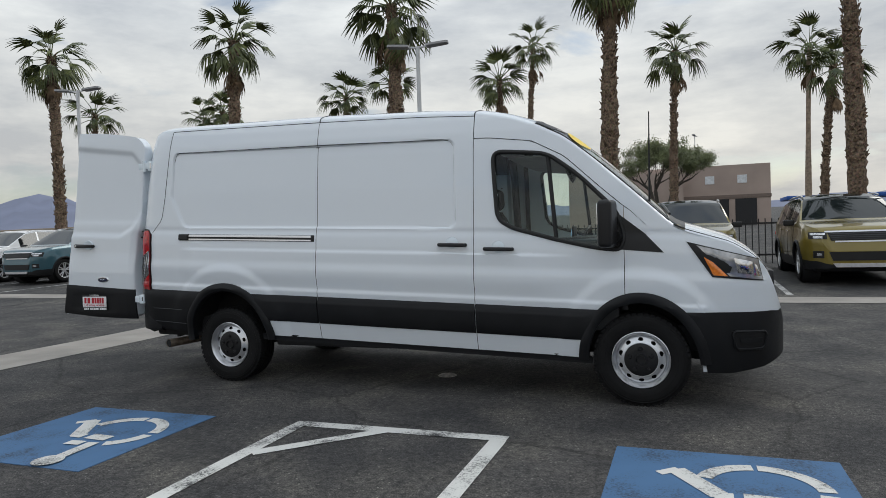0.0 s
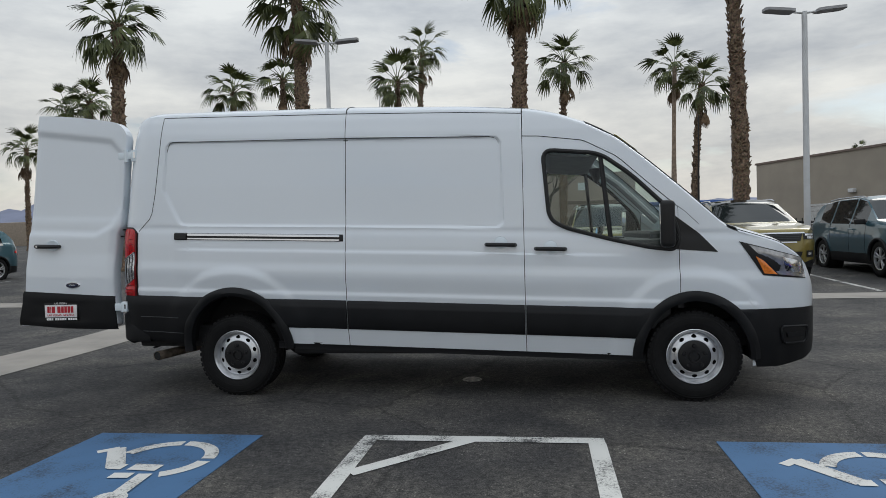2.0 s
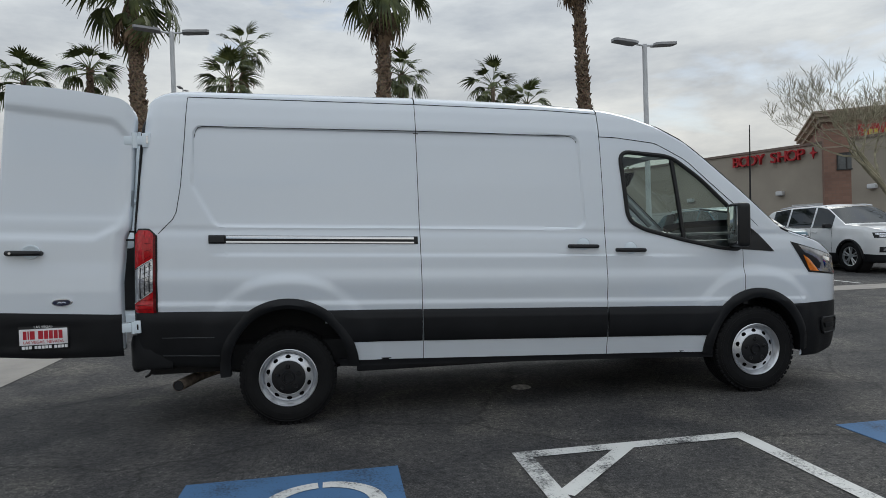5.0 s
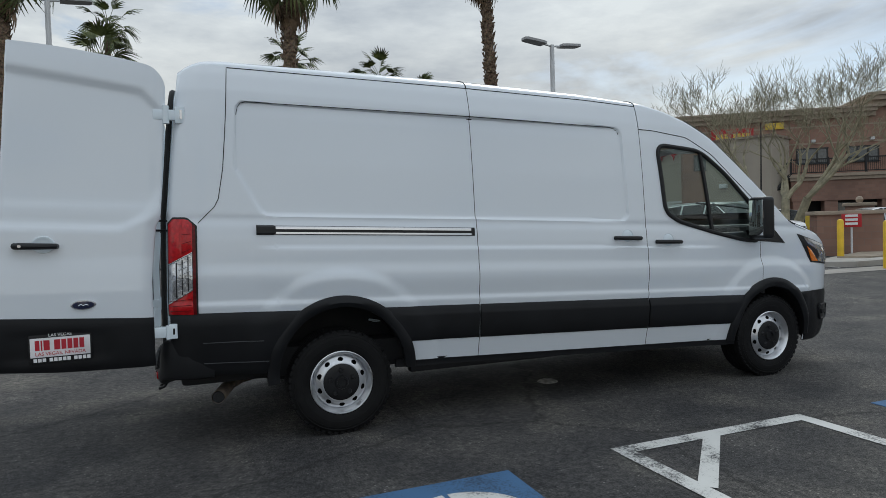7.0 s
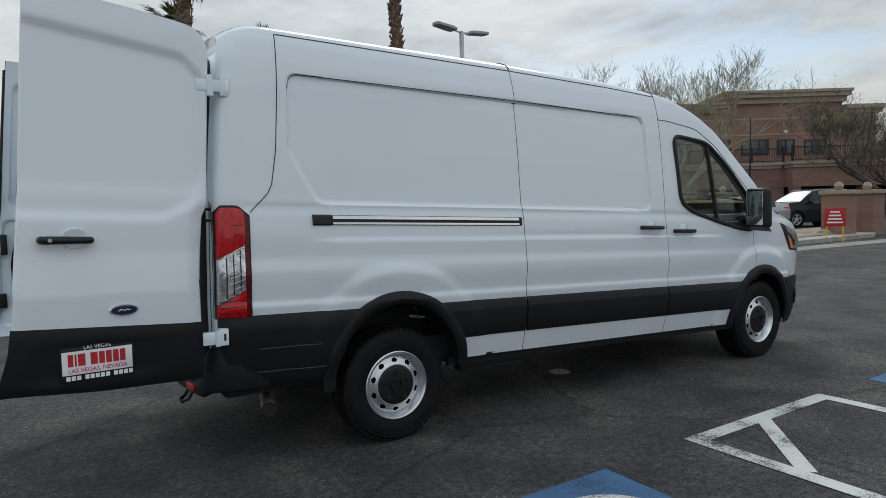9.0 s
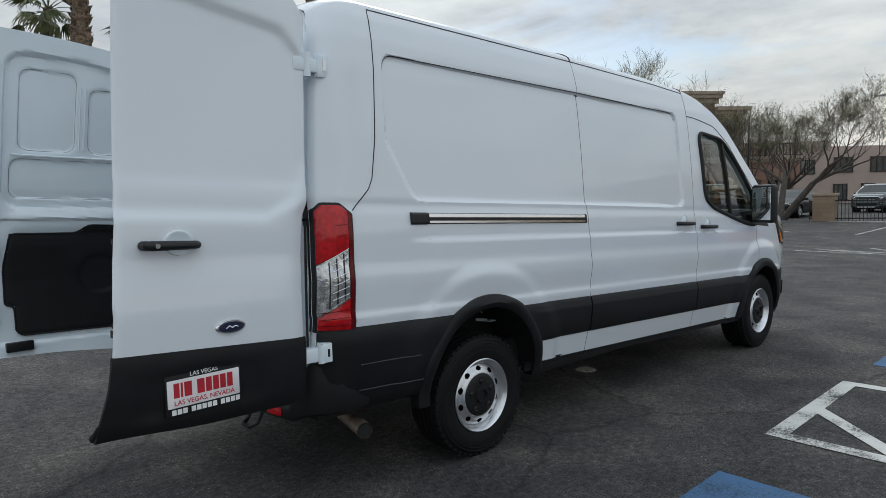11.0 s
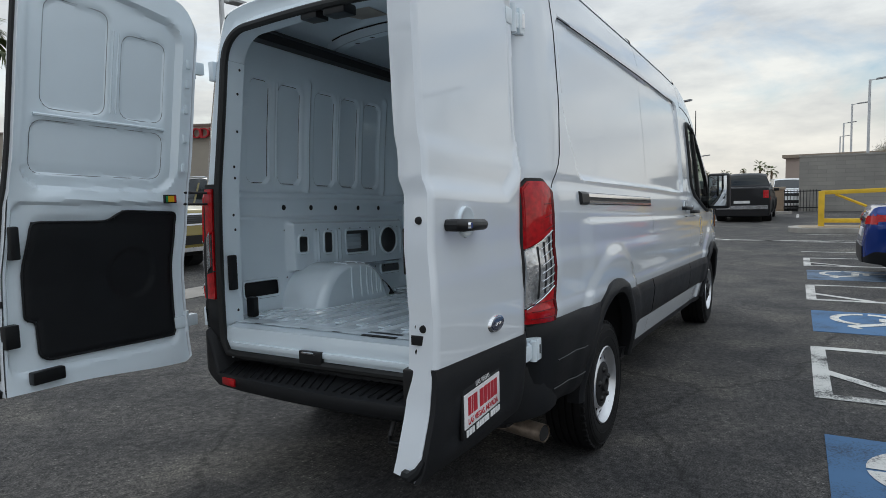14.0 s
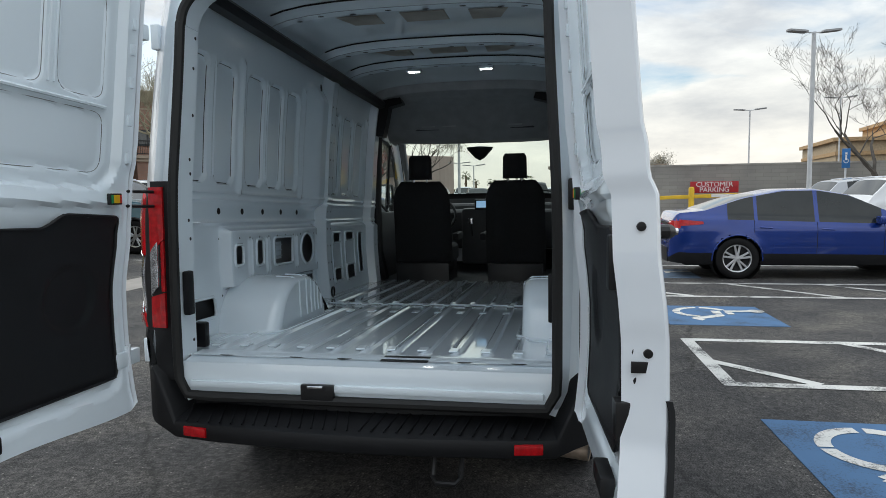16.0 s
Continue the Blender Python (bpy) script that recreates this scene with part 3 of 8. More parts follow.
# roof, windscreen and bonnet share one lofted skin
def crown(x, t, off=0.0):
    yg = half(x, gutter(x), False)
    f = (max(0.0, 1 - abs(t) ** 3.2)) ** 0.5
    w = gutter(x) + (top(x) - gutter(x)) * f
    return body(x, t * (yg + off), w + off)


ts = [-1, -0.995, -0.985, -0.97, -0.94, -0.9, -0.85, -0.78, -0.7, -0.6, -0.5, -0.35, -0.2, 0, 0.2, 0.35, 0.5, 0.6, 0.7, 0.78, 0.85, 0.9, 0.94, 0.97, 0.985, 0.995, 1]
roof = obj("roof", grid(crown, frange(-1.055, 2.98, 0.045), ts), WHITE, van)
for x in (1.004, 2.472):
    obj("roof_joint", tube([crown(x, t, 0.0) for t in ts], 0.005, 6), GAP_SHADE, van)
ws = obj("windscreen", grid(crown, frange(2.98, 3.97, 0.04), [t for t in ts if abs(t) <= 0.97]), GLASS, van, "raked clear windscreen")
ws.visible_shadow = False
for cut in (ts[:4], ts[-4:]):
    obj("screen_pillar", grid(crown, frange(2.98, 4.0, 0.04), cut), WHITE, van)
obj("screen_seal", tube([crown(x, 0.97, 0.002) for x in frange(3.97, 2.98, 0.1)] + [crown(2.98, t, 0.002) for t in (0.7, 0.35, 0, -0.35, -0.7)] + [crown(x, -0.97, 0.002) for x in frange(2.98, 3.97, 0.1)], 0.005, 6), RUBBER, van)
obj("cowl", grid(crown, frange(3.97, 4.08, 0.03), [t for t in ts if abs(t) <= 0.95]), BLACK, van)
obj("bonnet", grid(crown, frange(4.08, 4.775, 0.02), ts), WHITE, van)
for s in (-1, 1):
    obj("bonnet_seam", tube([crown(x, 0.985 * s, 0.0) for x in frange(4.0, 4.62, 0.05)], 0.004, 6), GAP_SHADE, van)
    obj("floor_pan_rail", box(0.5, 3.3, *sorted((s * 0.85, s * 0.93)), 0.355, 0.47, 0.01), BLACK, van)
    obj("leaf_spring", tube([(-0.7, s * 0.6, 0.42), (0, s * 0.6, 0.30), (0.65, s * 0.6, 0.42)], 0.03, 6), GAP_SHADE, van)
obj("screen_header", grid(lambda x, t: crown(x, t, 0.003), [2.97, 3.05, 3.12], [t for t in ts if abs(t) <= 0.94]), BLACK, van, "black printed band along the windscreen top")
obj("wiper", tube([crown(3.97, -0.75, 0.02), crown(3.93, -0.4, 0.025), crown(3.88, 0.0, 0.02)], 0.01, 6), BLACK, van)
obj("antenna", tube([body(3.83, -0.86, 1.60), body(3.84, -0.86, 2.35)], [0.009, 0.004], 6), BLACK, van)
obj("screen_sticker", grid(lambda a, b: crown(3.30 + 0.09 * b * math.sin(a), -0.78 + 0.15 * b * math.cos(a), 0.008), [radians(k) for k in range(0, 361, 20)], [0.0, 0.6, 1.0]), mat("yellow_sticker", (0.85, 0.6, 0.03), 0.5), van, "yellow price sticker")

# front bumper
nose_x = frange(4.035, 4.6, 0.035) + frange(4.61, 4.775, 0.008)
for s, _ in BOTH:
    def bump_f(x, v, o, s=s):
        lo, hi = min(0.85, arch_edge(1, x, sill_bottom(x) - 0.01)), float(np.interp(x, [4.03, 4.65, 4.78], [0.858, 0.875, 0.86])) if x < 4.72 else min(0.875, gutter(x))
        return flank(x, lo + (hi - lo) * v, 0.016 * min(1, 5 * v + 0.3, 5 * (1 - v) + 0.3) + o, s)
    g = plate(bump_f, nose_x, [i / 10 for i in range(11)], 0.03)
    obj("front_bumper", flipped(g) if s > 0 else g, CLAD, van, "black textured plastic front bumper")
obj("grille", box(4.56, 4.722, -0.42, 0.42, 0.82, 0.98, 0.03), BLACK, van)


# ---- wheels
def wheel(x, y, z, side, r=0.352):
    wh = empty("wheel", x, y, z)
    wh.parent = van
    n = 72
    tw = 0.115
    prof = [(0.193, -tw * 0.75), (0.203, -tw * 0.9), (0.225, -tw * 0.98), (0.25, -tw * 1.02), (0.29, -tw * 1.04), (0.32, -tw), (r - 0.012, -tw * 0.85), (r - 0.003, -tw * 0.72)]
    for k in range(5):
        a = -tw * 0.66 + k * tw * 0.33 - 0.0
        prof += [(r, a), (r, a + tw * 0.24), (r - 0.01, a + tw * 0.26), (r - 0.01, a + tw * 0.31)]
    prof += [(r - 0.012, tw * 0.9), (0.29, tw), (0.225, tw * 0.9), (0.215, tw * 0.7)]
    tyre = obj("tyre", lathe(prof, n), TYRE, wh, "black road tyre")
    blocks = []
    for k in range(48):
        a = 2 * math.pi * k / 48
        m = Matrix.Rotation(a, 4, "Y")
        blocks.append(moved(box(r - 0.02, r - 0.001, -tw * 0.90, -tw * 0.70, -0.018, 0.014, 0.003, 1), m))
    obj("tread_block", join(*blocks), TYRE, wh)
    nh = 10
    lip = [(0.198, -tw * 0.45), (0.200, -tw * 0.58), (0.206, -tw * 0.72), (0.215, -tw * 0.80), (0.222, -tw * 0.88), (0.229, -tw * 0.93), (0.232, -tw * 0.99), (0.226, -tw * 1.03), (0.219, -tw * 0.97), (0.212, -tw * 0.86), (0.204, -tw * 0.74), (0.199, -tw * 0.55)]
    rr = [0.199 - 0.0025 * k for k in range(29)] + [0.118, 0.10]
    dep = np.interp(rr, [0.10, 0.118, 0.128, 0.138, 0.150, 0.162, 0.176, 0.190, 0.199], [0.68, 0.76, 0.84, 0.86, 0.81, 0.76, 0.72, 0.66, 0.55])
    disc = [(q, -tw * float(d)) for q, d in zip(rr, dep)]

    def keep(a, rr):
        da = (a * nh / (2 * math.pi)) % 1.0 - 0.5
        u, v = da * 2 * math.pi / nh * rr, rr - 0.168
        return (u / 0.0205) ** 2 + (v / 0.0150) ** 2 > 1
    rim = obj("rim", mapped(join(lathe(lip, 96), lathe(disc, 300, keep)), lambda x, y, z: (x * 0.915, y, z * 0.915)), STEEL, wh, "silver steel rim with round vent holes")
    obj("brake_drum", lathe([(0.0, -tw * 0.1), (0.19, -tw * 0.1), (0.2, 0.02)], 32), GAP_SHADE, wh)
    for q, wd in ((0.262, 0.003), (0.300, 0.002), (0.318, 0.0035)):
        obj("sidewall_ring", tube([(q * math.cos(radians(6 * k)), -tw * float(np.interp(q, [0.25, 0.29, 0.32], [1.0, 1.04, 1.0])), q * math.sin(radians(6 * k))) for k in range(60)], wd, 5, closed=True), TYRE, tyre)
    hub = obj("hub_cap", lathe([(0.0, -tw * 0.94), (0.030, -tw * 0.94), (0.034, -tw * 1.06), (0.042, -tw * 1.06), (0.047, -tw * 0.93), (0.070, -tw * 0.93), (0.108, -tw * 0.91), (0.122, -tw * 0.87), (0.128, -tw * 0.7)], 48), BLACK, rim, "black plastic hub cap")
    for k in range(5):
        a = radians(72 * k + 20)
        obj("wheel_bolt", moved(lathe([(0.0, -tw * 1.03), (0.010, -tw * 1.03), (0.016, -tw * 0.97), (0.018, -tw * 0.88)], 10), Matrix.Translation((0.082 * math.cos(a), 0, 0.082 * math.sin(a)))), BLACK, hub)
    if side > 0:
        wh.matrix_basis = pose(x, y, z, 0, 0, 180)
    return wh


for wx, wy, wz in ((0.0, 0.865, 0.350), (3.75, 0.895, 0.350)):
    for s, _ in BOTH:
        wheel(wx, s * wy, wz, s)

# ---- underside, axle, exhaust, hitch
obj("underbody", box(-1.0, 4.4, -0.84, 0.84, 0.40, 0.60, 0.03), GAP_SHADE, van)
obj("rear_axle", join(tube([(0, -0.8, 0.35), (0, 0.8, 0.35)], 0.05, 10), tube([(0, -0.12, 0.35), (0, 0.12, 0.35)], 0.14, 12)), GAP_SHADE, van)
obj("exhaust_pipe", tube([(-0.1, -0.45, 0.42), (-0.45, -0.40, 0.37), (-0.62, -0.45, 0.345), (-0.70, -0.58, 0.335), (-0.785, -0.925, 0.330)], 0.041, 16, cap=False), RUST, van, "rusty exhaust tail pipe")
obj("exhaust_pipe", tube([(-0.735, -0.72, 0.3335), (-0.784, -0.921, 0.3302)], 0.036, 14), GAP_SHADE, van)
obj("hitch_loop", tube([(-1.08, -0.42, 0.40), (-1.12, -0.42, 0.33), (-1.15, -0.40, 0.315), (-1.15, -0.33, 0.315), (-1.12, -0.31, 0.33), (-1.08, -0.31, 0.40)], 0.011, 8), BLACK, van)

# ---------------------------------------------------------------- rear opening, bumper and doors of the van
def ring_points(n_side=26, n_top=26):
    out, inn = [], []
    XR = -1.055
    for i in range(n_side):
        w = 0.5 + (2.12 - 0.5) * i / (n_side - 1)
        out.append((XR, half(XR, w, False), w))
        b = 0.79 - 0.035 * sstep(1.2, 2.2, w) - 0.10 * (1 - math.sqrt(max(0, 1 - max(0, (0.66 - w) / 0.12) ** 2))) if w > 0.545 else 0.66
        inn.append((XR - 0.012, b, max(w, 0.56)))
    yt = 0.752
    for i in range(n_top):
        t = i / (n_top - 1)
        w = 2.12 + (gutter(XR) - 2.12) * min(1, t * 6)
        if t * 6 < 1:
            out.append((XR, half(XR, w, False), w))
        else:
            q = (t - 1 / 6) / (5 / 6)
            k = 1 - q
            yg = half(XR, gutter(XR), False)
            out.append((XR, yg * k, gutter(XR) + (top(XR) - gutter(XR)) * (max(0, 1 - k ** 3.2)) ** 0.5))
        a = min(1.0, t * 1.9) * math.pi / 2
        if t * 1.9 < 1:
            inn.append((XR - 0.012, yt - 0.15 * (1 - math.cos(a)), 2.12 + 0.15 * math.sin(a)))
        else:
            q = (t - 1 / 1.9) / (1 - 1 / 1.9)
            inn.append((XR - 0.012, (yt - 0.15) * (1 - q), 2.27 + 0.03 * math.sin(q * math.pi / 2)))
    return out, inn


R_OUT, R_IN = ring_points()


def ring_face(side, lo, hi, grow=0.0):
    V, Fc = [], []
    rows = [(o, i) for o, i in zip(R_OUT, R_IN) if lo <= o[2] <= hi]
    for o, i in rows:
        for f in (0, 0.25, 0.5, 0.72, 0.86, 1.0):
            x = o[0] * (1 - f) + i[0] * f + 0.035 * math.sin(math.pi * min(1, f * 1.2)) * (1 if f < 0.8 else 0) - grow
            V.append(body(x, side * (o[1] * (1 - f) + i[1] * f), o[2] * (1 - f) + i[2] * f))
        V.append(body(-0.93, side * (i[1] + 0.0), i[2]))
    m = 7
    for k in range(len(rows) - 1):
        for j in range(m - 1):
            a = k * m + j
            Fc.append((a, a + 1, a + m + 1, a + m) if side > 0 else (a, a + m, a + m + 1, a + 1))
    return V, Fc


for s in (-1, 1):
    obj("rear_frame", ring_face(s, 0.4, 3.0), WHITE_IN, van)
    obj("lamp_backing", plate(lambda u, v, o, s=s: body(-1.066 - o, s * ((0.795 if s > 0 else 0.872) + (0.105 if s > 0 else 0.024) * u), 0.62 + 0.845 * v), [0, 0.5, 1], [0, 0.25, 0.5, 0.75, 1], 0.0), BLACK, van)
    # rear face of the tail lamp, seen when the door is open
    for nm, m, ya, yb, lo, hi in (("red upper lens strip", RED_LENS, 0.838, 0.912, (1.22, 1.16), (1.44, 1.44)), ("clear lens strip", CLEAR_LENS, 0.868, 0.912, (1.02, 0.98), (1.21, 1.165)), ("dark red lens strip", RED_LENS, 0.838, 0.866, (1.0, 1.0), (1.215, 1.20)), ("red lower lens strip", RED_LENS, 0.838, 0.912, (0.845, 0.845), (0.995, 0.975))) if s > 0 else ():

        def strip_at(u, v, o):
            w0, w1 = lo[0] + (lo[1] - lo[0]) * u, hi[0] + (hi[1] - hi[0]) * u
            return body(-1.078 - o + 0.016 * u * u, s * (ya + (yb - ya) * u), w0 + (w1 - w0) * v)
        g = plate(strip_at, [0, 0.25, 0.5, 0.75, 1], [0, 0.25, 0.5, 0.75, 1], 0.012)
        obj("lens_strip", g if s < 0 else flipped(g), m, van, nm)
    # pillar holes
    holes = [moved(lathe([(0.0, 0.0), (0.008, 0.0)], 10), Matrix.Translation(body(-0.99 + 0.01 * (k % 2), s * (0.772 - 0.03 * sstep(1.2, 2.2, w)), w)) @ pose(0, 0, 0, 0, 0, 0 if s > 0 else 180)) for k, w in enumerate((0.68, 0.78, 0.93, 1.22, 1.3, 1.5, 1.56, 1.75, 1.95, 2.08))]
    for g in holes:
        obj("pillar_hole", g, GAP_SHADE, van)
    obj("pillar_pad", box(-1.03, -0.985, *sorted((s * 0.755, s * 0.785)), 0.93, 1.12, 0.008), CLAD, van, "black rubber bump pad")
seal = [body(x - 0.012, y, w) for x, y, w in R_IN] + [body(x - 0.012, -y, w) for x, y, w in reversed(R_IN[:-1])]
obj("rear_seal", tube(seal, 0.021, 8, closed=True), RUBBER, van, "black rubber door seal")
# sill
obj("rear_sill", join(grid(lambda x, y: body(x, y, 0.72 - 0.02 * sstep(-0.95, -1.06, x)), [-0.9, -0.97, -1.03, -1.06], [-0.78, -0.6, -0.3, 0, 0.3, 0.6, 0.78]),
                      grid(lambda v, y: body(-1.06 - 0.012 * math.sin(math.pi * v), y, 0.70 - 0.16 * v), [0, 0.1, 0.3, 0.5, 0.7, 1], [-0.78, -0.6, -0.3, 0, 0.3, 0.6, 0.78])), WHITE_IN, van)
obj("sill_step", box(-1.085, -1.062, -0.74, 0.74, 0.635, 0.665, 0.008), WHITE_IN, van)
obj("sill_latch", join(box(-1.098, -1.072, 0.10, 0.24, 0.60, 0.668, 0.006)), BLACK, van, "black door latch striker plate")
obj("sill_latch_hook", tube([body(-1.10, 0.14, 0.615), body(-1.115, 0.14, 0.625), body(-1.115, 0.20, 0.625), body(-1.10, 0.20, 0.615)], 0.006, 6), CHROME, van)

# rear bumper
BP = [(-0.80, -0.990), (-0.88, -0.995), (-0.95, -0.988), (-1.0, -0.968), (-1.05, -0.945), (-1.088, -0.915), (-1.112, -0.87), (-1.130, -0.79), (-1.158, -0.62), (-1.186, -0.3), (-1.195, 0.0)]
BP = BP + [(x, -y) for x, y in reversed(BP[:-1])]
BP = [tuple(p) for p in resample(BP, 0.05, False)]


def bumper_geo():
    V, Fc = [], []
    n = len(BP)
    for i, (x, y) in enumerate(BP):
        a, b = Vector(BP[max(0, i - 1)]), Vector(BP[min(n - 1, i + 1)])
        d = (b - a).normalized()
        nx, ny = -d.y, d.x
        if nx * (x + 0.4) + ny * y < 0:
            nx, ny = -nx, -ny
        c = sstep(0.80, 0.90, abs(y))
        zt, zb = 0.505 + 0.215 * c, 0.425 + 0.045 * c
        ins = 0.17 - 0.11 * c
        for o, z in ((0.14, zb + 0.02), (0.03, zb - 0.005), (0.006, zb + 0.008), (0.0, zb + 0.03), (0.0, zt - 0.02), (0.006, zt - 0.006), (0.018, zt), (ins * 0.9, zt + 0.03 * (1 - c) + 0.01), (ins, zt + 0.055 * (1 - c) + 0.03)):
            V.append((x - nx * o, y - ny * o, z))
    m = 9
    for i in range(n - 1):
        for j in range(m - 1):
            a = i * m + j
            Fc.append((a, a + m, a + m + 1, a + 1))
    return V, Fc


bumper = obj("rear_bumper", flipped(bumper_geo()), CLAD, van, "black plastic step bumper with ribbed tread")
for k in range(30):
    y = -0.72 + 1.44 * k / 29
    obj("tread_rib", tube([(-1.165 + 0.02 * abs(y), y, 0.513), (-1.04, y + (0.03 if y > 0 else -0.03), 0.548)], 0.004, 5), CLAD, bumper)
for s in (-1, 1):
    obj("reflector", moved(box(-0.004, 0.012, -0.055, 0.055, -0.02, 0.02, 0.004), pose(-1.152, s * 0.685, 0.468, 0, 0, s * -10)), RED_LENS, bumper, "red bumper reflector")

# ---- rear doors
def rrect(u, w, x0, x1, w0, w1, r):
    return math.hypot(max(0, abs(u - (x0 + x1) / 2) - (x1 - x0) / 2 + r), max(0, abs(w - (w0 + w1) / 2) - (w1 - w0) / 2 + r)) - r


SEALER = mat("grey_sealer", (0.12, 0.125, 0.13), 0.7)
DW = [0.40, 0.5, 0.6, 0.72, 0.85, 1.0, 1.1, 1.2, 1.35, 1.45, 1.49, 1.53, 1.6, 1.8, 2.1, 2.3, 2.36, 2.42, 2.48]
DD = [-0.03, 0.0, 0.018, 0.03, 0.036, 0.036, 0.028, 0.016, 0.012, 0.008, 0.004, -0.006, -0.012, -0.026, -0.045, -0.060, -0.067, -0.076, -0.085]
_dd = np.interp(_wt, DW, DD)
DPAN = [(0.115, 1.62), (0.17, 1.46), (0.30, 1.375), (1.2, 1.385), (1.2, 2.30), (0.24, 2.205), (0.135, 2.1)]
DPAN_IN = inset(DPAN, 0.05)


def door_d(u, w):
    d = float(np.interp(w, _wt, _dd))
    d -= 0.02 * sstep(0.20, 0.10, u) ** 2
    s = poly_sdf(u, w, DPAN_IN) - 0.05
    d -= 0.019 * sstep(0.030, -0.030, s)
    d -= 0.010 * math.exp(-((u - 0.60) / 0.26) ** 8) * math.exp(-((w - 0.685) / 0.085) ** 8)
    return d


def door_top_w(u):
    w = 2.335 + 0.10 * (1 - (1 - min(1, u / 0.95)) ** 2)
    return w - 0.13 * (1 - math.sqrt(max(0, 1 - min(1, max(0, (0.23 - u) / 0.13)) ** 2)))


def rear_door(side, angle, hx, hy):
    a = radians(angle)
    dx, dy = -math.sin(a), math.cos(a)
    nx, ny = -math.cos(a), -math.sin(a)

    U0 = 0.10

    def tip(u, w):
        """The free edge sweeps out towards the bottom."""
        f = (u - U0) / (0.952 - U0)
        r0 = U0 if side > 0 else float(np.interp(w, [1.38, 1.44], [0.070, 0.048]))
        return r0 + f * (float(np.interp(w, [0.5, 0.62, 0.75, 0.88, 1.0, 2.5], ([0.975, 0.950, 0.913, 0.895, 0.885, 0.888] if side < 0 else [1.03, 1.02, 1.01, 1.0, 0.995, 0.985]))) - r0)
    def P(u, w, d):
        u = tip(u, w)
        if side < 0:
            back = max(0.0, min(1.0, (float(np.interp(w, _wt, _dd)) - d - 0.03) / 0.055))
            u -= 0.045 * back * sstep(0.50, 0.95, u)
        x, y = hx + u * dx + d * nx + float(np.interp(w, [0.5, 1.05, 1.5, 2.0, 2.45], [0.0, 0.0, 0.045, 0.08, 0.115])), hy + (u * dy + d * ny)
        return x, (y if side < 0 else -y), w - RAKE * x

    def fix(g):
        return g if side < 0 else flipped(g)
    us = [U0, U0 + 0.004, U0 + 0.012, U0 + 0.025] + frange(0.14, 0.94, 0.02) + [0.948, 0.952]


    n = 96
    vs = [i / n for i in range(n + 1)]
    W0 = 0.555

    def wv(u, v):
        lo = W0 - (0.03 * sstep(0.7, 0.15, u) if side > 0 else 0.0) + 0.03 * max(0.0, 1 - (u - U0) / 0.03) ** 2
        return lo + (door_top_w(u) - lo) * v

    def edge(u, v):
        e = min(u - U0, 0.952 - u)
        return -0.012 * (1 - min(1, e / 0.012)) ** 2
    skin = obj("rear_door", fix(flipped(plate(lambda u, v, o: P(u, wv(u, v), door_d(u, wv(u, v)) + edge(u, v) + o), us, vs, 0.07 if side > 0 else 0.098))), WHITE, van, "open white rear cargo door")
    # lower black panel
    WB = 0.535 if side < 0 else 0.565
    n2 = [i / 14 for i in range(15)]
    wb = lambda u: WB + (0.022 * sstep(0.5, 0.95, u) if side < 0 else 0.0)
    obj("door_cladding", fix(flipped(plate(lambda u, v, o: P(u, wb(u) + (0.83 + 0.035 * u - wb(u)) * v, door_d(u, wb(u) + (0.83 + 0.035 * u - wb(u)) * v) + 0.009 * min(1, 8 * v + 0.2, 8 * (1 - v) + 0.2) + o), frange(U0, 0.956, 0.03) + [0.958], n2, 0.016))), CLAD, skin, "black lower door panel")
    obj("cladding_edge", tube([P(0.955, w, door_d(0.95, w) - o) for w, o in ((0.565, 0.06), (0.572, 0.03), (0.590, 0.012), (0.62, 0.002))], [0.016, 0.017, 0.014, 0.008], 8), CLAD, skin)
    # inner face
    def inner_d(u, w):
        d = float(np.interp(w, _wt, _dd)) - (0.085 if side > 0 else 0.103)
        d += 0.030 * sstep(0.010, -0.010, rrect(u, w, 0.180, 0.905, 1.425, 2.315 - 0.05 * sstep(0.6, 0.2, u), 0.10)) + 0.020 * sstep(0.010, -0.010, rrect(u, w, 0.155, 0.93, 0.63, 1.36, 0.05))
        for x0, x1, w0, w1 in ((0.245, 0.475, 1.765, 2.16), (0.545, 0.83, 1.765, 2.235), (0.24, 0.865, 1.485, 1.715)):
            r = 0.055
            q = math.hypot(max(0, abs(u - (x0 + x1) / 2) - (x1 - x0) / 2 + r), max(0, abs(w - (w0 + w1) / 2) - (w1 - w0) / 2 + r)) - r
            d += 0.012 * sstep(0.008, -0.006, q)
        d -= 0.022 * sstep(1.42, 1.36, w) * sstep(1.26, 1.33, w) * sstep(0.1, 0.2, u) * sstep(0.9, 0.8, u)
        return d
    inner = obj("inner_panel", fix(grid(lambda u, v: P(u, wv(u, v), inner_d(u, wv(u, v))), frange(U0 + 0.004, 0.948, 0.0125), [i / 130 for i in range(131)])), WHITE_IN, skin, "pressed white inner door panel")
    trim = [(0.16, 0.675), (0.16, 1.315), (0.46, 1.325), (0.52, 1.275), (0.85, 1.275), (0.87, 1.08), (0.865, 0.86), (0.82, 0.845), (0.81, 0.70), (0.78, 0.675)]
    tin = inset(trim, 0.0)
    keep = lambda u, w: poly_sdf(u, w, tin) < 0
    obj("trim_panel", fix(grid(lambda u, w: P(u, w, inner_d(u, w) - 0.012 - 0.006 * sstep(0, 0.02, -poly_sdf(u, w, tin)) + 0.012 * sstep(1.0, 0.8, math.hypot((u - 0.38) / 0.13, (w - 1.02) / 0.13))), frange(0.15, 0.88, 0.0125), frange(0.66, 1.34, 0.0125), keep)), CLAD, inner, "black plastic door trim")
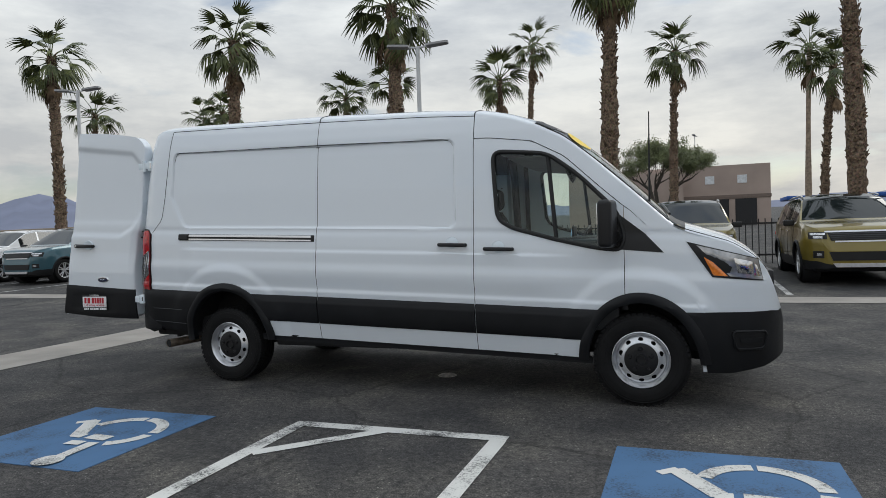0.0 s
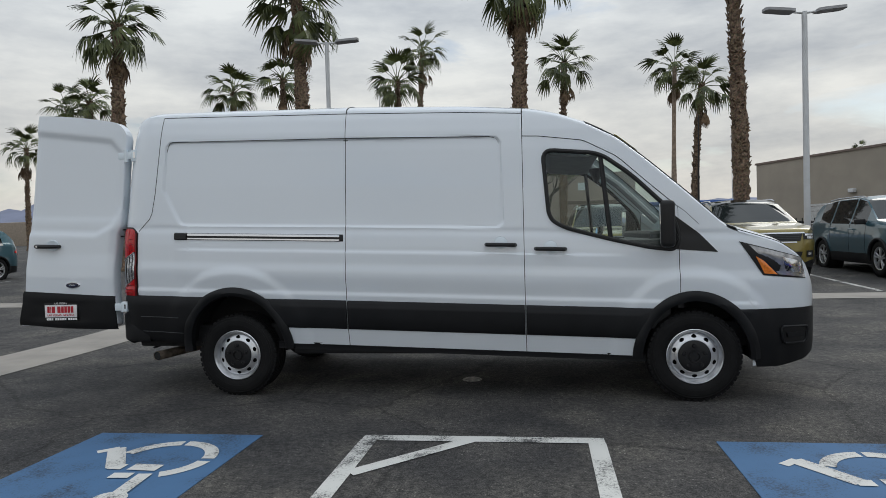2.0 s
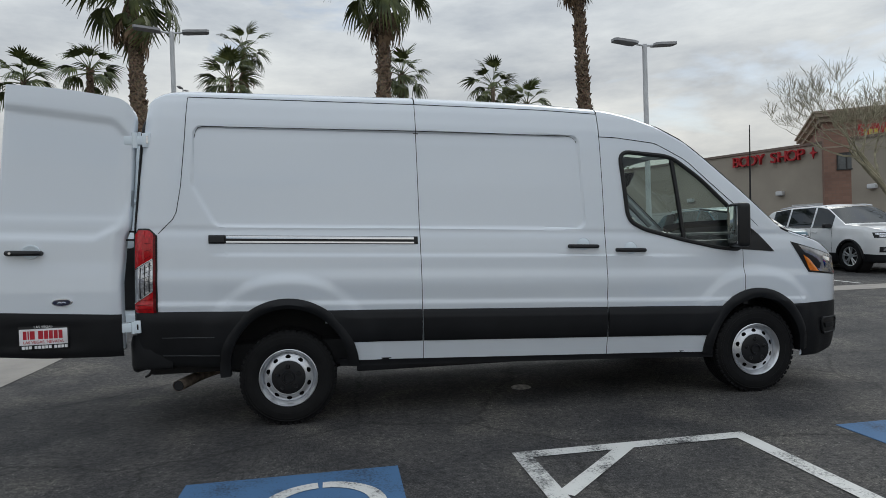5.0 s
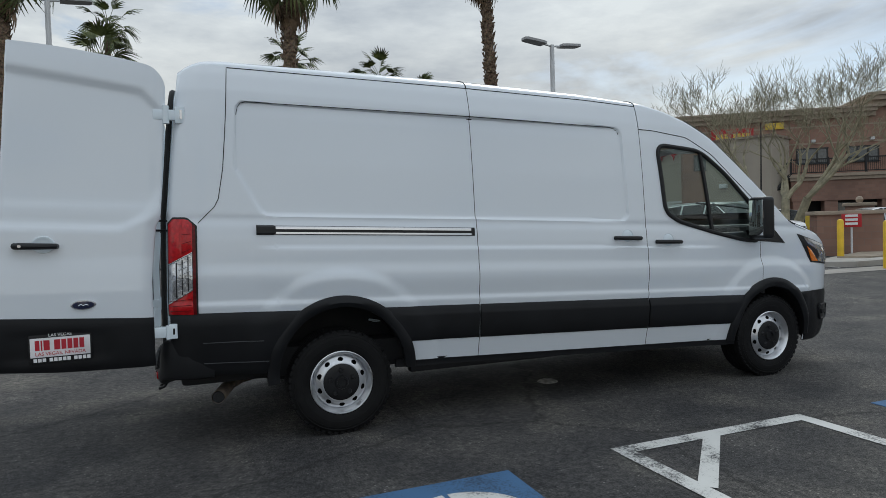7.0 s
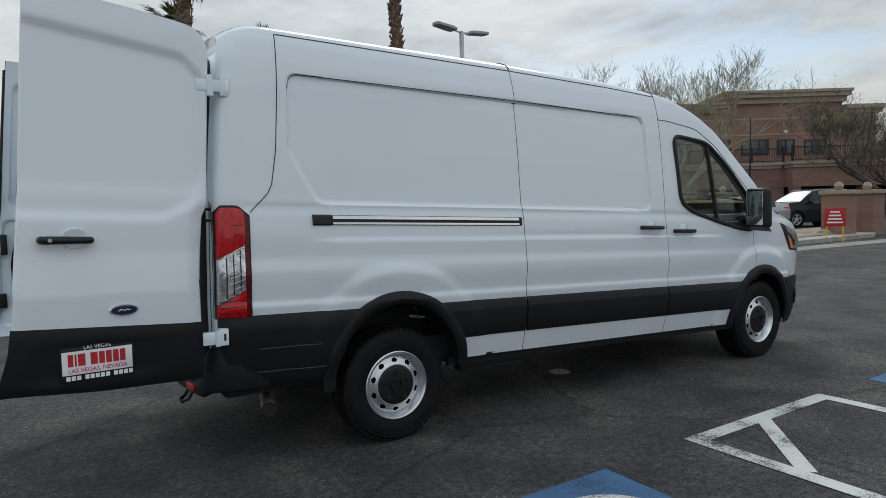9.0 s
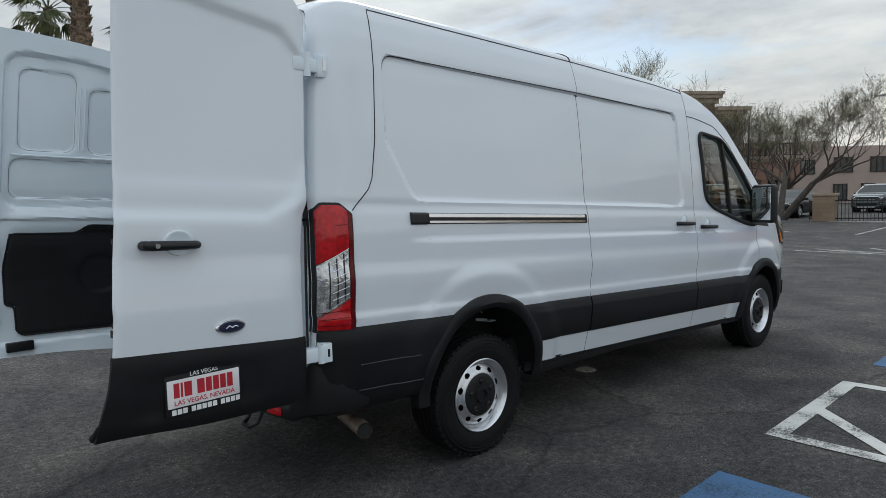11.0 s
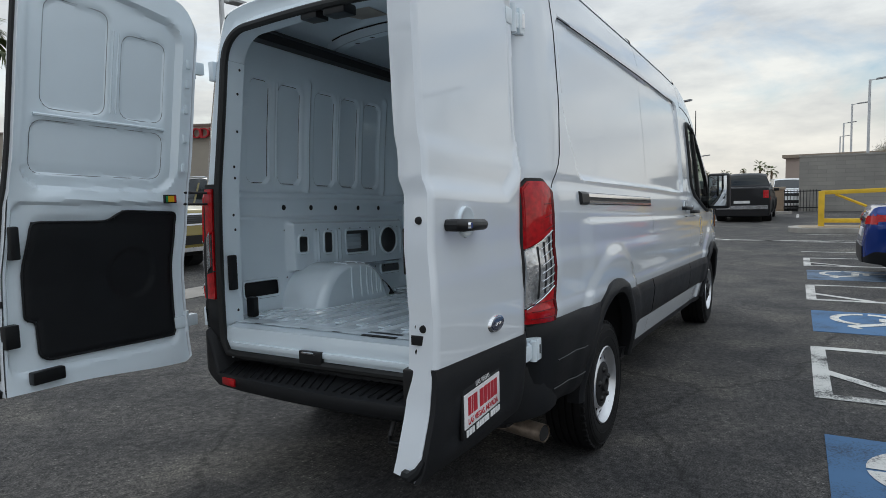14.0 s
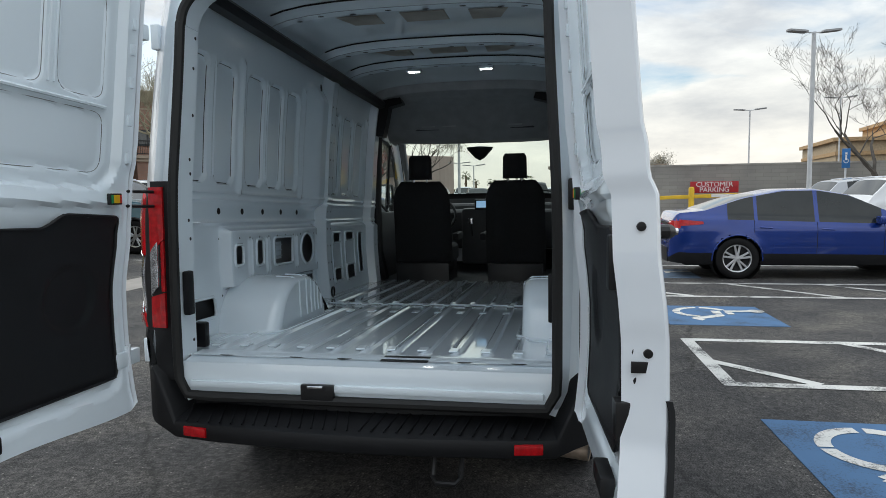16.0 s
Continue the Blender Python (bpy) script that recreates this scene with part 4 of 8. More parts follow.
    obj("trim_edge", tube([P(u, w, inner_d(u, w) - 0.012) for u, w in resample(round_poly(trim, 0.03), 0.03)], 0.006, 6, closed=True), CLAD, inner)
    for x0, x1, w0, w1 in ((0.245, 0.475, 1.765, 2.16), (0.545, 0.83, 1.765, 2.235), (0.24, 0.865, 1.485, 1.715)):
        loop = resample(round_poly([(x0, w0), (x1, w0), (x1, w1), (x0, w1)], 0.06), 0.04)
        obj("panel_joint", tube([P(u, w, inner_d(u, w) - 0.0005) for u, w in loop], 0.0013, 5, closed=True), SEALER, inner)
    for u in (0.497, 0.523):
        obj("panel_rib", tube([P(u, w, inner_d(u, w) - 0.002) for w in frange(1.78, 2.16, 0.06)], 0.005, 6), WHITE_IN, inner)
    for w in (1.55, 1.70, 1.85, 1.98, 2.08):
        obj("embossed_pad", moved(box(-0.012, 0.012, -0.006, 0.006, -0.022, 0.022, 0.004), Matrix.Translation(P(0.135, w, inner_d(0.135, w) - 0.002)) @ pose(0, 0, 0, 0, 0, (angle - 90) * (1 if side < 0 else -1))), WHITE_IN, inner)
    # dashed bar above the lower recess
    obj("panel_rib", tube([P(u, 1.735, inner_d(u, 1.735) - 0.004) for u in frange(0.24, 0.86, 0.05)], 0.007, 6), WHITE_IN, inner)
    latch = obj("latch_plate", box(-0.035, 0.035, -0.008, 0.008, -0.022, 0.022, 0.003), BLACK, inner, "yellow, green and red latch indicator")
    c = P(0.215, 1.385, inner_d(0.215, 1.385) - 0.012)
    rot = pose(0, 0, 0, 0, 0, (angle - 90) * (1 if side < 0 else -1))
    latch.data.transform(Matrix.Translation(c) @ rot)
    for col, xx, wd, nm in (((0.8, 0.45, 0.01), 0.0, 0.018, "yellow"), ((0.02, 0.25, 0.08), -0.024, 0.006, "green"), ((0.5, 0.02, 0.02), 0.024, 0.006, "red")):
        q = obj("indicator", box(xx - wd, xx + wd, -0.011, 0.011, -0.016, 0.016, 0.001), mat("indicator_" + nm, col, 0.4), latch)
        q.data.transform(Matrix.Translation(c) @ rot)
    # hardware near the free edge
    for u, w, su, sw in ((0.92, 1.19, 0.02, 0.07), (0.925, 0.80, 0.03, 0.05), (0.80, 0.615, 0.07, 0.028)):
        obj("latch_box", moved(box(-su, su, -0.02, 0.02, -sw, sw, 0.008), Matrix.Translation(P(u, w, inner_d(u, w) - 0.018)) @ rot), BLACK, inner)
    obj("edge_seal", tube([P(0.95, w, door_d(0.95, w) - 0.045) for w in frange(0.62, 2.38, 0.08)], 0.016, 6), RUBBER, skin) if side > 0 else None
    screws = []
    for w, dd in ((0.972, -0.05), (0.972, -0.075), (0.902, -0.072), (1.28, -0.045)) if side < 0 else ((0.972, -0.03), (0.902, -0.04)):
        x, y, z = P(0.954, w, door_d(0.94, w) + dd)
        screws.append(moved(lathe([(0.0, -0.003), (0.011, -0.002), (0.012, 0.004)], 12), Matrix.Translation((x, y, z)) @ pose(0, 0, 0, 0, 0, -90 + (angle - 90) * (1 if side < 0 else -1))))
    for g in screws:
        obj("edge_screw", g, BLACK, skin)
    e = P(0.955, 0.938, door_d(0.94, 0.93) - 0.06)
    obj("edge_catch", moved(box(-0.003, 0.003, -0.03, 0.03, -0.014, 0.014, 0.001), Matrix.Translation(e) @ rot), BLACK, skin, "black door catch slot")
    # handle, oval badge, hinges
    if side < 0:
        hw = 1.265
        K = lambda u: U0 + (u - U0) * 0.94
        h = tube([P(K(u), hw, door_d(u, hw) + o) for u, o in ((0.672, 0.0), (0.677, 0.03), (0.695, 0.042), (0.875, 0.042), (0.892, 0.032), (0.897, 0.0))], [0.016, 0.016, 0.017, 0.0195, 0.019, 0.018], 10)
        hd = obj("handle", h, BLACK, skin, "black pull handle with lock")
        obj("lock", moved(lathe([(0.0, -0.006), (0.009, -0.006), (0.01, 0.004)], 14), Matrix.Translation(P(K(0.862), hw, door_d(0.862, hw) + 0.062)) @ rot), CHROME, hd)
        obj("handle_cup", moved(mapped(lathe([(0.0, 0.0), (0.02, -0.0008), (0.036, -0.004), (0.044, -0.007), (0.048, -0.006), (0.051, 0.012)], 36), lambda x, y, z: (x * 1.2, y, z)), Matrix.Translation(P(K(0.745), hw + 0.008, door_d(0.745, hw) + 0.003)) @ rot), WHITE_IN, skin)
        bx = P(K(0.508), 0.925, door_d(0.508, 0.925))
        bd = obj("badge", moved(mapped(lathe([(0.0, -0.010), (0.040, -0.009), (0.044, -0.004), (0.046, 0.004)], 36), lambda x, y, z: (x * 1.5, y, z * 0.66)), Matrix.Translation(bx) @ rot), CHROME, skin, "oval chrome-rimmed badge")
        obj("badge_face", moved(mapped(lathe([(0.0, -0.0125), (0.034, -0.0115), (0.036, -0.008)], 36), lambda x, y, z: (x * 1.6, y, z * 0.62)), Matrix.Translation(bx) @ rot), mat("dark_blue_enamel", (0.008, 0.014, 0.05), 0.15, coat=1), bd)
        obj("badge_bar", moved(mapped(tube([(-0.026, -0.013, -0.004), (-0.012, -0.0135, 0.006), (0.0, -0.0135, -0.003), (0.013, -0.0135, 0.004), (0.026, -0.013, -0.002)], 0.0025, 5), lambda x, y, z: (x, y, z)), Matrix.Translation(bx) @ rot), CHROME, bd)
        # licence frame
        pc = Matrix.Translation(P(K(0.62), 0.69, door_d(0.62, 0.69) + 0.012)) @ rot
        lp = obj("licence_frame", moved(box(-0.158, 0.158, -0.006, 0.008, -0.085, 0.085, 0.008), pc), BLACK, skin, "black licence plate frame with lettering")
        pl = obj("plate", moved(box(-0.150, 0.150, -0.009, 0.0, -0.052, 0.058, 0.004), pc), mat("white_plate", (0.78, 0.76, 0.77), 0.4), lp)
        redp = mat("red_print", (0.45, 0.015, 0.03), 0.5)
        whp = mat("white_print", (0.8, 0.8, 0.8), 0.5)
        bars, x = [], -0.125
        for wd in (0.022, 0.008, 0.03, 0, 0.03, 0.024, 0.024, 0.024, 0.024):
            if wd == 0:
                x += 0.016
                continue
            bars.append(box(x, x + wd, -0.0105, -0.006, -0.012, 0.045))
            x += wd + 0.006
        for b in bars:
            obj("print_bar", moved(b, pc), redp, pl)
        words("plate_words", "LAS VEGAS, NEVADA", 0.027, redp, pc @ pose(0, -0.0098, -0.033, 90, 0, 0), pl, 0.0008)
        words("frame_words", "LAS VEGAS", 0.024, whp, pc @ pose(0, -0.0075, 0.071, 90, 0, 0), lp, 0.0008)
        bars, x = [], -0.135
        for wd in (0.026, 0, 0.052, 0, 0.04):
            if wd == 0:
                x += 0.012
                continue
            nb = int(wd / 0.0125)
            bars += [box(x + 0.022 * q, x + 0.022 * q + 0.017, -0.0085, -0.004, -0.078, -0.058) for q in range(nb + 1)]
            x += 0.022 * (nb + 1)
        for b in bars:
            obj("print_bar", moved(b, pc), whp, lp)
    for w in (2.075, 0.735):
        if side < 0 and w < 1:
            hg = obj("hinge", join(box(-1.145, -1.035, -0.985, -0.925, 0.742, 0.810, 0.012), box(-1.052, -1.004, -1.002, -0.94, 0.736, 0.826, 0.006), tube([(-1.055, -0.985, 0.735), (-1.055, -0.985, 0.820)], 0.016, 12)), WHITE_IN, van, "exposed white-painted door hinge")
            obj("hinge_slot", box(-1.030, -1.018, -1.0035, -0.99, 0.762, 0.80, 0.002), GAP_SHADE, hg)
            continue
        x0, y0, z0 = P(U0 + 0.02, w, door_d(0.02, w) - 0.035)
        xb, yb, zb = body(-1.0, side * (half(-1.0, w) - 0.01), w)
        hg = obj("hinge", join(box(x0 - 0.045, min(xb + 0.03, x0 + 0.10), min(yb, y0) - 0.014, max(yb, y0) + 0.014, z0 - 0.032, z0 + 0.032, 0.008),
                               tube([(x0 + 0.03, side * (abs(yb) + 0.004), z0 - 0.055), (x0 + 0.03, side * (abs(yb) + 0.004), z0 + 0.055)], 0.020, 12),
                               box(xb - 0.045, xb + 0.012, *sorted((side * (abs(yb) - 0.02), side * (abs(yb) + 0.018))), z0 - 0.052, z0 + 0.052, 0.006)), WHITE_IN, van, "exposed white-painted door hinge")
        obj("hinge_pin", tube([(xb - 0.01, side * (abs(yb) + 0.016), z0 - 0.025), (xb - 0.01, side * (abs(yb) + 0.016), z0 + 0.03)], 0.009, 8), CHROME, hg)
    # door check rods
    p1, p2 = P(0.13, 1.42, -0.06), body(-1.03, side * 0.86, 1.42)
    obj("check_rod", join(tube([p1, p2], 0.007, 6), tube([P(0.13, 1.36, -0.06), body(-1.03, side * 0.86, 1.36)], 0.007, 6), box(p2[0] - 0.02, p2[0] + 0.02, p2[1] - 0.03, p2[1] + 0.03, p2[2] - 0.09, p2[2] + 0.03, 0.008)), BLACK, van)
    return skin


rear_door(-1, 94.0, -1.065, -0.962)
rear_door(1, 88.5, -1.092, -1.005)
obj("roof_catch", join(box(-0.98, -0.88, -0.03, 0.10, 2.285, 2.335, 0.01), box(-0.98, -0.88, 0.14, 0.24, 2.285, 2.33, 0.01)), BLACK, van)


# ---------------------------------------------------------------- inside the van
IN_PANELS = [(-0.72, -0.53), (-0.455, -0.25), (-0.12, 0.09), (0.15, 0.35), (0.415, 0.61), (1.22, 1.44), (1.51, 1.74), (1.82, 2.05)]
IN_WINDOWS = [(-0.34, -0.23, 1.05, 1.165), (-0.09, 0.02, 1.035, 1.185), (0.145, 0.435, 1.02, 1.19), (1.25, 1.44, 1.11, 1.19), (1.25, 1.44, 0.81, 0.91), (1.55, 1.78, 1.12, 1.19), (1.55, 1.78, 0.80, 0.92), (1.88, 2.02, 0.83, 1.18), (-0.78, -0.47, 0.80, 0.905), (0.62, 0.90, 0.84, 0.915)]


# pale skin in truth; the grey holds the shade inside the wall openings
CAVITY = mat("shade_grey_inner_skin", (0.16, 0.17, 0.18), 0.5, var=0.2, scale=4)


def inner_wall(x, w):
    """Half-width of the inner lining at x and w; smaller is further in."""
    y = base(w) - 0.055
    for x0, x1 in IN_PANELS:
        y += 0.020 * sstep(0.007, -0.007, rrect(x, w, x0, x1, 1.49, 2.105, 0.06))
    # proud belt
    y -= 0.055 * sstep(1.265, 1.235, w) * sstep(0.93, 0.945, w) * sstep(-0.40, -0.36, x) * sstep(0.93, 0.86, x)
    y -= 0.03 * sstep(1.265, 1.235, w) * sstep(1.12, 1.18, x)
    # flange that rises to the post
    y -= 0.07 * sstep(0.66, 0.86, x) * sstep(0.98, 0.95, x) * sstep(1.36, 1.42, w) * sstep(2.25, 2.1, w)
    for px, hw, dp in ((1.03, 0.06, 0.085), (2.22, 0.07, 0.07)):
        y -= dp * sstep(hw + 0.012, hw - 0.008, abs(x - px))
    # stiffening lines
    for lw in (1.285, 1.40, 1.44):
        y -= 0.009 * math.exp(-((w - lw) / 0.008) ** 2)
    for lx in (-0.495, -0.475, 0.115, 0.13, 0.38, 0.395, 1.475, 1.78):
        y -= 0.008 * math.exp(-((x - lx) / 0.006) ** 2) * sstep(1.50, 1.54, w) * sstep(2.12, 2.08, w)
    for lx in (-0.195, 0.66, 2.09):
        y -= 0.020 * math.exp(-((x - lx) / 0.022) ** 2) * sstep(1.42, 1.47, w) * sstep(2.18, 2.12, w)
    # small ribs of the belt
    for lx in (-0.17, -0.14, 0.05, 0.09, 0.47, 0.50, 0.84):
        y -= 0.010 * math.exp(-((x - lx) / 0.007) ** 2) * sstep(0.98, 1.0, w) * sstep(1.2, 1.18, w)
    return y


def hole(x, w):
    return any(rrect(x, w, *q, 0.025) < 0 for q in IN_WINDOWS) or math.hypot((x - 0.68) / 0.115, (w - 1.10) / 0.105) < 1


for s in (-1, 1):
    st = 0.009 if s > 0 else 0.05
    g = grid(lambda x, w: body(x, s * inner_wall(x, w), w), frange(-0.95, 2.30, st), frange(0.70, 2.34, st), (lambda x, w: not hole(x, w)) if s > 0 else (lambda x, w: math.hypot((x - 0.02) / 0.50, (w - 0.42) / 0.53) > 1))
    wall = obj("inner_wall", g if s > 0 else flipped(g), WHITE_IN, van, "pressed white metal load area wall")
    if s > 0:
        # outer skin behind the openings, with its shade put into the colour
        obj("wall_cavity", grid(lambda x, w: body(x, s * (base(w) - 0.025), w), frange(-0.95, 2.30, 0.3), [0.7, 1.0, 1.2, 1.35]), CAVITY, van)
    if s > 0:
        for q in IN_WINDOWS:
            loop = [(q[0], q[2]), (q[1], q[2]), (q[1], q[3]), (q[0], q[3])]
            obj("pressed_rim", tube([body(x, s * (inner_wall(x, w) - 0.001), w) for x, w in resample(round_poly([(a + (0.006 if a == q[0] else -0.006), b) for a, b in loop], 0.03), 0.03)], 0.009, 6, closed=True), WHITE_IN, wall)
        obj("pressed_rim", tube([body(0.68 + 0.115 * math.cos(a), s * (inner_wall(0.68, 1.10) - 0.001), 1.10 + 0.105 * math.sin(a)) for a in (radians(15 * k) for k in range(24))], 0.010, 6, closed=True), WHITE_IN, wall)
        dots = [moved(lathe([(0.0, 0.0), (0.018, 0.0)], 12), Matrix.Translation(body(x, s * (inner_wall(x, 1.345) - 0.002), 1.345))) for x in (-0.40, -0.144, 0.112, 0.371, 0.627)]
        dots += [moved(lathe([(0.0, 0.0), (0.006, 0.0)], 8), Matrix.Translation(body(x, s * (inner_wall(x, w) - 0.002), w))) for x in frange(-0.4, 0.8, 0.12) for w in (0.9, 1.2)]
        dots += [moved(lathe([(0.0, 0.0), (0.007, 0.0)], 8), Matrix.Translation(body(px, s * (inner_wall(px, w) - 0.002), w))) for px in (1.0, 1.06) for w in frange(0.85, 2.1, 0.125)]
        dots += [moved(lathe([(0.0, 0.0), (0.009, 0.0)], 8), Matrix.Translation(body(2.22, s * (inner_wall(2.22, w) - 0.002), w))) for w in frange(0.85, 2.1, 0.2)]
        dots += [moved(mapped(lathe([(0.0, 0.0), (0.016, 0.0)], 8), lambda x, y, z: (x, y, z * 1.8)), Matrix.Translation(body(x, s * (inner_wall(x, 2.2) - 0.002), 2.22))) for x in (0.9, 1.2)]
        for g in dots:
            obj("wall_hole", g, GAP_SHADE, wall)
        for x0, x1 in IN_PANELS:
            loop = round_poly([(x0 + 0.004, 1.494), (x1 - 0.004, 1.494), (x1 - 0.004, 2.10), (x0 + 0.004, 2.10)], 0.055)
            obj("panel_joint", tube([body(x, s * (inner_wall((x0 + x1) / 2, w) - 0.001), w) for x, w in resample(loop, 0.04)], 0.0028, 5, closed=True), GAP_SHADE, wall)
        obj("rail_strip", tube([body(x, s * (base(2.32) - 0.13), 2.315) for x in frange(-0.95, 2.2, 0.2)], 0.045, 6), BLACK, van, "black wiring cover along the roof")
        obj("tie_ring", tube([body(1.0 + 0.03 * math.cos(a), s * 0.845, 0.76 + 0.035 * math.sin(a)) for a in (radians(30 * k) for k in range(12))], 0.007, 6, closed=True), BLACK, van)
        obj("inner_brace", join(grid(lambda x, w: body(x, s * (base(w) - 0.032), w), [0.18, 0.25, 0.33, 0.43], [1.045, 1.07, 1.10, 1.13, 1.155]),
                                *[tube([body(x, s * (base(w) - 0.036), w) for x in (0.18, 0.3, 0.43)], 0.004, 5) for w in (1.065, 1.10, 1.135)]), WHITE_IN, wall, "ribbed brace behind a wall opening")
        # black sheet that paints the shade inside the low rear wall opening
        obj("cavity_shadow", grid(lambda x, w: body(x, s * (base(w) - 0.03), w), [-0.85, -0.45], [0.78, 0.92]), GAP_SHADE, van)
        obj("rubber_block", box(-0.84, -0.80, s * 0.80, s * 0.86, 0.745, 0.86, 0.01), BLACK, van)
        for q in ((1.25, 1.44, 0.80, 1.19), (1.55, 1.78, 0.79, 1.19)):
            loop = resample(round_poly([(q[0] - 0.01, q[2]), (q[1] + 0.01, q[2]), (q[1] + 0.01, q[3]), (q[0] - 0.01, q[3])], 0.03), 0.04)
            obj("pressed_rim", tube([body(x, s * (inner_wall(x, w) - 0.001), w) for x, w in loop], 0.009, 6, closed=True), WHITE_IN, wall)
    # wheel box
    def wheel_box(a, v):
        c, q = math.cos(a), math.sin(a)
        c, q = math.copysign(abs(c) ** 0.75, c), abs(q) ** 0.62
        f = max(0.0, (v - 0.7) / 0.3) * math.pi / 2
        yy = 0.95 - 0.26 * min(1.0, v / 0.7) - 0.07 * math.sin(f)
        k = 1 - 0.16 * (1 - math.cos(f))
        x, w = -0.10 + c * (0.38 - 0.10 * q) * k, 0.70 + 0.285 * q * (1 - 0.10 * (1 - math.cos(f)))
        out = math.hypot((x - 0.02) / 0.475, (w - 0.42) / 0.50)
        if out < 1 and yy > 0.66:
            x, w = 0.02 + (x - 0.02) / out, 0.42 + (w - 0.42) / out
        return body(x, s * yy, w)
    angs = [radians(k) for k in range(0, 181, 3)]
    vs = [0, 0.35, 0.7, 0.76, 0.82, 0.88, 0.94, 1.0]
    gb = grid(wheel_box, angs, vs)
    ends = [wheel_box(a, 1.0) for a in angs]
    gb = join(gb, (ends, [tuple(range(len(ends)))]))
    wb = obj("wheel_box", flipped(gb) if s > 0 else gb, WHITE_IN, van, "ribbed white inner wheel housing")
    for deg in (24, 42, 58, 72, 86, 100):
        a = radians(deg)
        e0, e1 = wheel_box(a, 1.0), wheel_box(a, 0.8)
        obj("pressed_rib", tube([wheel_box(a, 0.55), e1, e0, (e0[0], e0[1] - s * 0.001, e0[2] * 0.5 + 0.36), (e0[0] + 0.01, e0[1], 0.76)], 0.006, 6), WHITE_IN, wb)
    obj("wheel_box_flange", tube([body(-0.54, s * 0.86, 0.722), body(-0.48, s * 0.66, 0.722), body(-0.40, s * 0.60, 0.722), body(0.24, s * 0.60, 0.722), body(0.32, s * 0.72, 0.722)], 0.01, 6), WHITE_IN, wb)


def floor_w(x, y):
    h = 0.715
    k = (y + 0.9) / 0.135
    f = abs((k % 1.0) - 0.5) * 2
    ridge = 0.012 * sstep(0.66, 0.76, f)
    ends = min(sstep(-0.86, -0.80, x), max(sstep(0.62, 0.58, x), sstep(0.72, 0.76, x)))
    return h + ridge * ends * sstep(0.86, 0.80, abs(y))


fl = obj("load_floor", grid(lambda x, y: body(x, y, floor_w(x, y)), [-1.0, -0.95, -0.9] + frange(-0.88, 2.3, 0.03), frange(-0.93, 0.93, 0.01), lambda x, y: not (abs(y) > 0.66 and -0.44 < x < 0.47)), FLOOR_W, van, "glossy white corrugated steel load floor")
fh = [moved(mapped(lathe([(0.0, 0.0), (0.035, 0.0)], 16), lambda x, y, z: (z * 0.7, x, 0.0)), Matrix.Translation(body(-0.97, y, 0.7170))) for y in (-0.64, -0.42, 0.09, 0.30, 0.62)]
fh.append(moved(box(-0.045, 0.045, -0.10, 0.10, -0.001, 0.002, 0.001, 1), Matrix.Translation(body(-0.955, -0.17, 0.7165))))
for g in fh:
    obj("floor_hole", g, BLACK, fl)
fb = [moved(box(-0.03, 0.03, -0.022, 0.022, -0.004, 0.004, 0.004, 1), Matrix.Translation(body(x, y, 0.727))) for x in (0.30, 0.62, -0.80) for y in frange(-0.765, 0.76, 0.135)]
for g in fb:
    obj("floor_dimple", g, WHITE_IN, fl)
obj("floor_joint", tube([body(0.66, y, 0.724) for y in (-0.85, 0, 0.85)], 0.006, 5), WHITE_IN, fl)

# roof lining and bows
def under(x, t, drop=0.03):
    yg = half(x, gutter(x), False) - 0.05
    f = (max(0.0, 1 - abs(t) ** 3.2)) ** 0.5
    return body(x, t * yg, gutter(x) - drop + (top(x) - gutter(x)) * f * 0.95)


tt = [-1, -0.98, -0.94, -0.85, -0.7, -0.5, -0.25, 0, 0.25, 0.5, 0.7, 0.85, 0.94, 0.98, 1]
obj("roof_lining", flipped(grid(lambda x, t: under(x, t), frange(-0.95, 2.15, 0.1), tt)), WHITE_IN, van, "bare white metal inner roof")
for bx in (-0.62, 0.0, 0.85, 1.40):
    obj("roof_bow", flipped(join(grid(lambda x, t: under(bx + x, t, 0.03 + 0.045 * sstep(0.075, 0.045, abs(x)) - 0.012 * sstep(0.03, 0.01, abs(x))), [-0.075, -0.06, -0.045, -0.03, -0.01, 0.01, 0.03, 0.045, 0.06, 0.075], tt))), WHITE_IN, van, "pressed roof cross member")
for bx in (-0.62, 0.0, 0.85, 1.40):
    # dark tubes draw the shadow lines along both edges of each bow
    for e_ in (-0.078, 0.078):
        obj("bow_shade_line", tube([under(bx + e_, t, 0.034) for t in tt[2:-2]], 0.005, 5), GAP_SHADE, van)
    for k, t in enumerate((-0.75, -0.6, -0.35, -0.1, 0.15, 0.4, 0.62, 0.78)):
        x_, y_, z_ = under(bx + 0.02 * (k % 2), t, 0.066)
        obj("bow_hole", moved(mapped(lathe([(0.0, 0.0), (0.012, 0.0)], 10), lambda a, b, c: (a, c * 1.6, b)), Matrix.Translation((x_, y_, z_ - 0.014))), GAP_SHADE, van)
for px in (-0.3, 0.30, 1.12):
    for py in (-0.42, -0.02, 0.38):
        obj("roof_pad", moved(box(-0.10, 0.10, -0.13, 0.13, -0.002, 0.002), Matrix.Translation(body(px, py, under(px, py / 0.85)[2] + RAKE * px - 0.004))), mat("brown_damping_pad", (0.36, 0.33, 0.29), 0.9), van)
LAMP = light_mat("roof_lamp_glow", (1.0, 0.97, 0.92), 9.0)
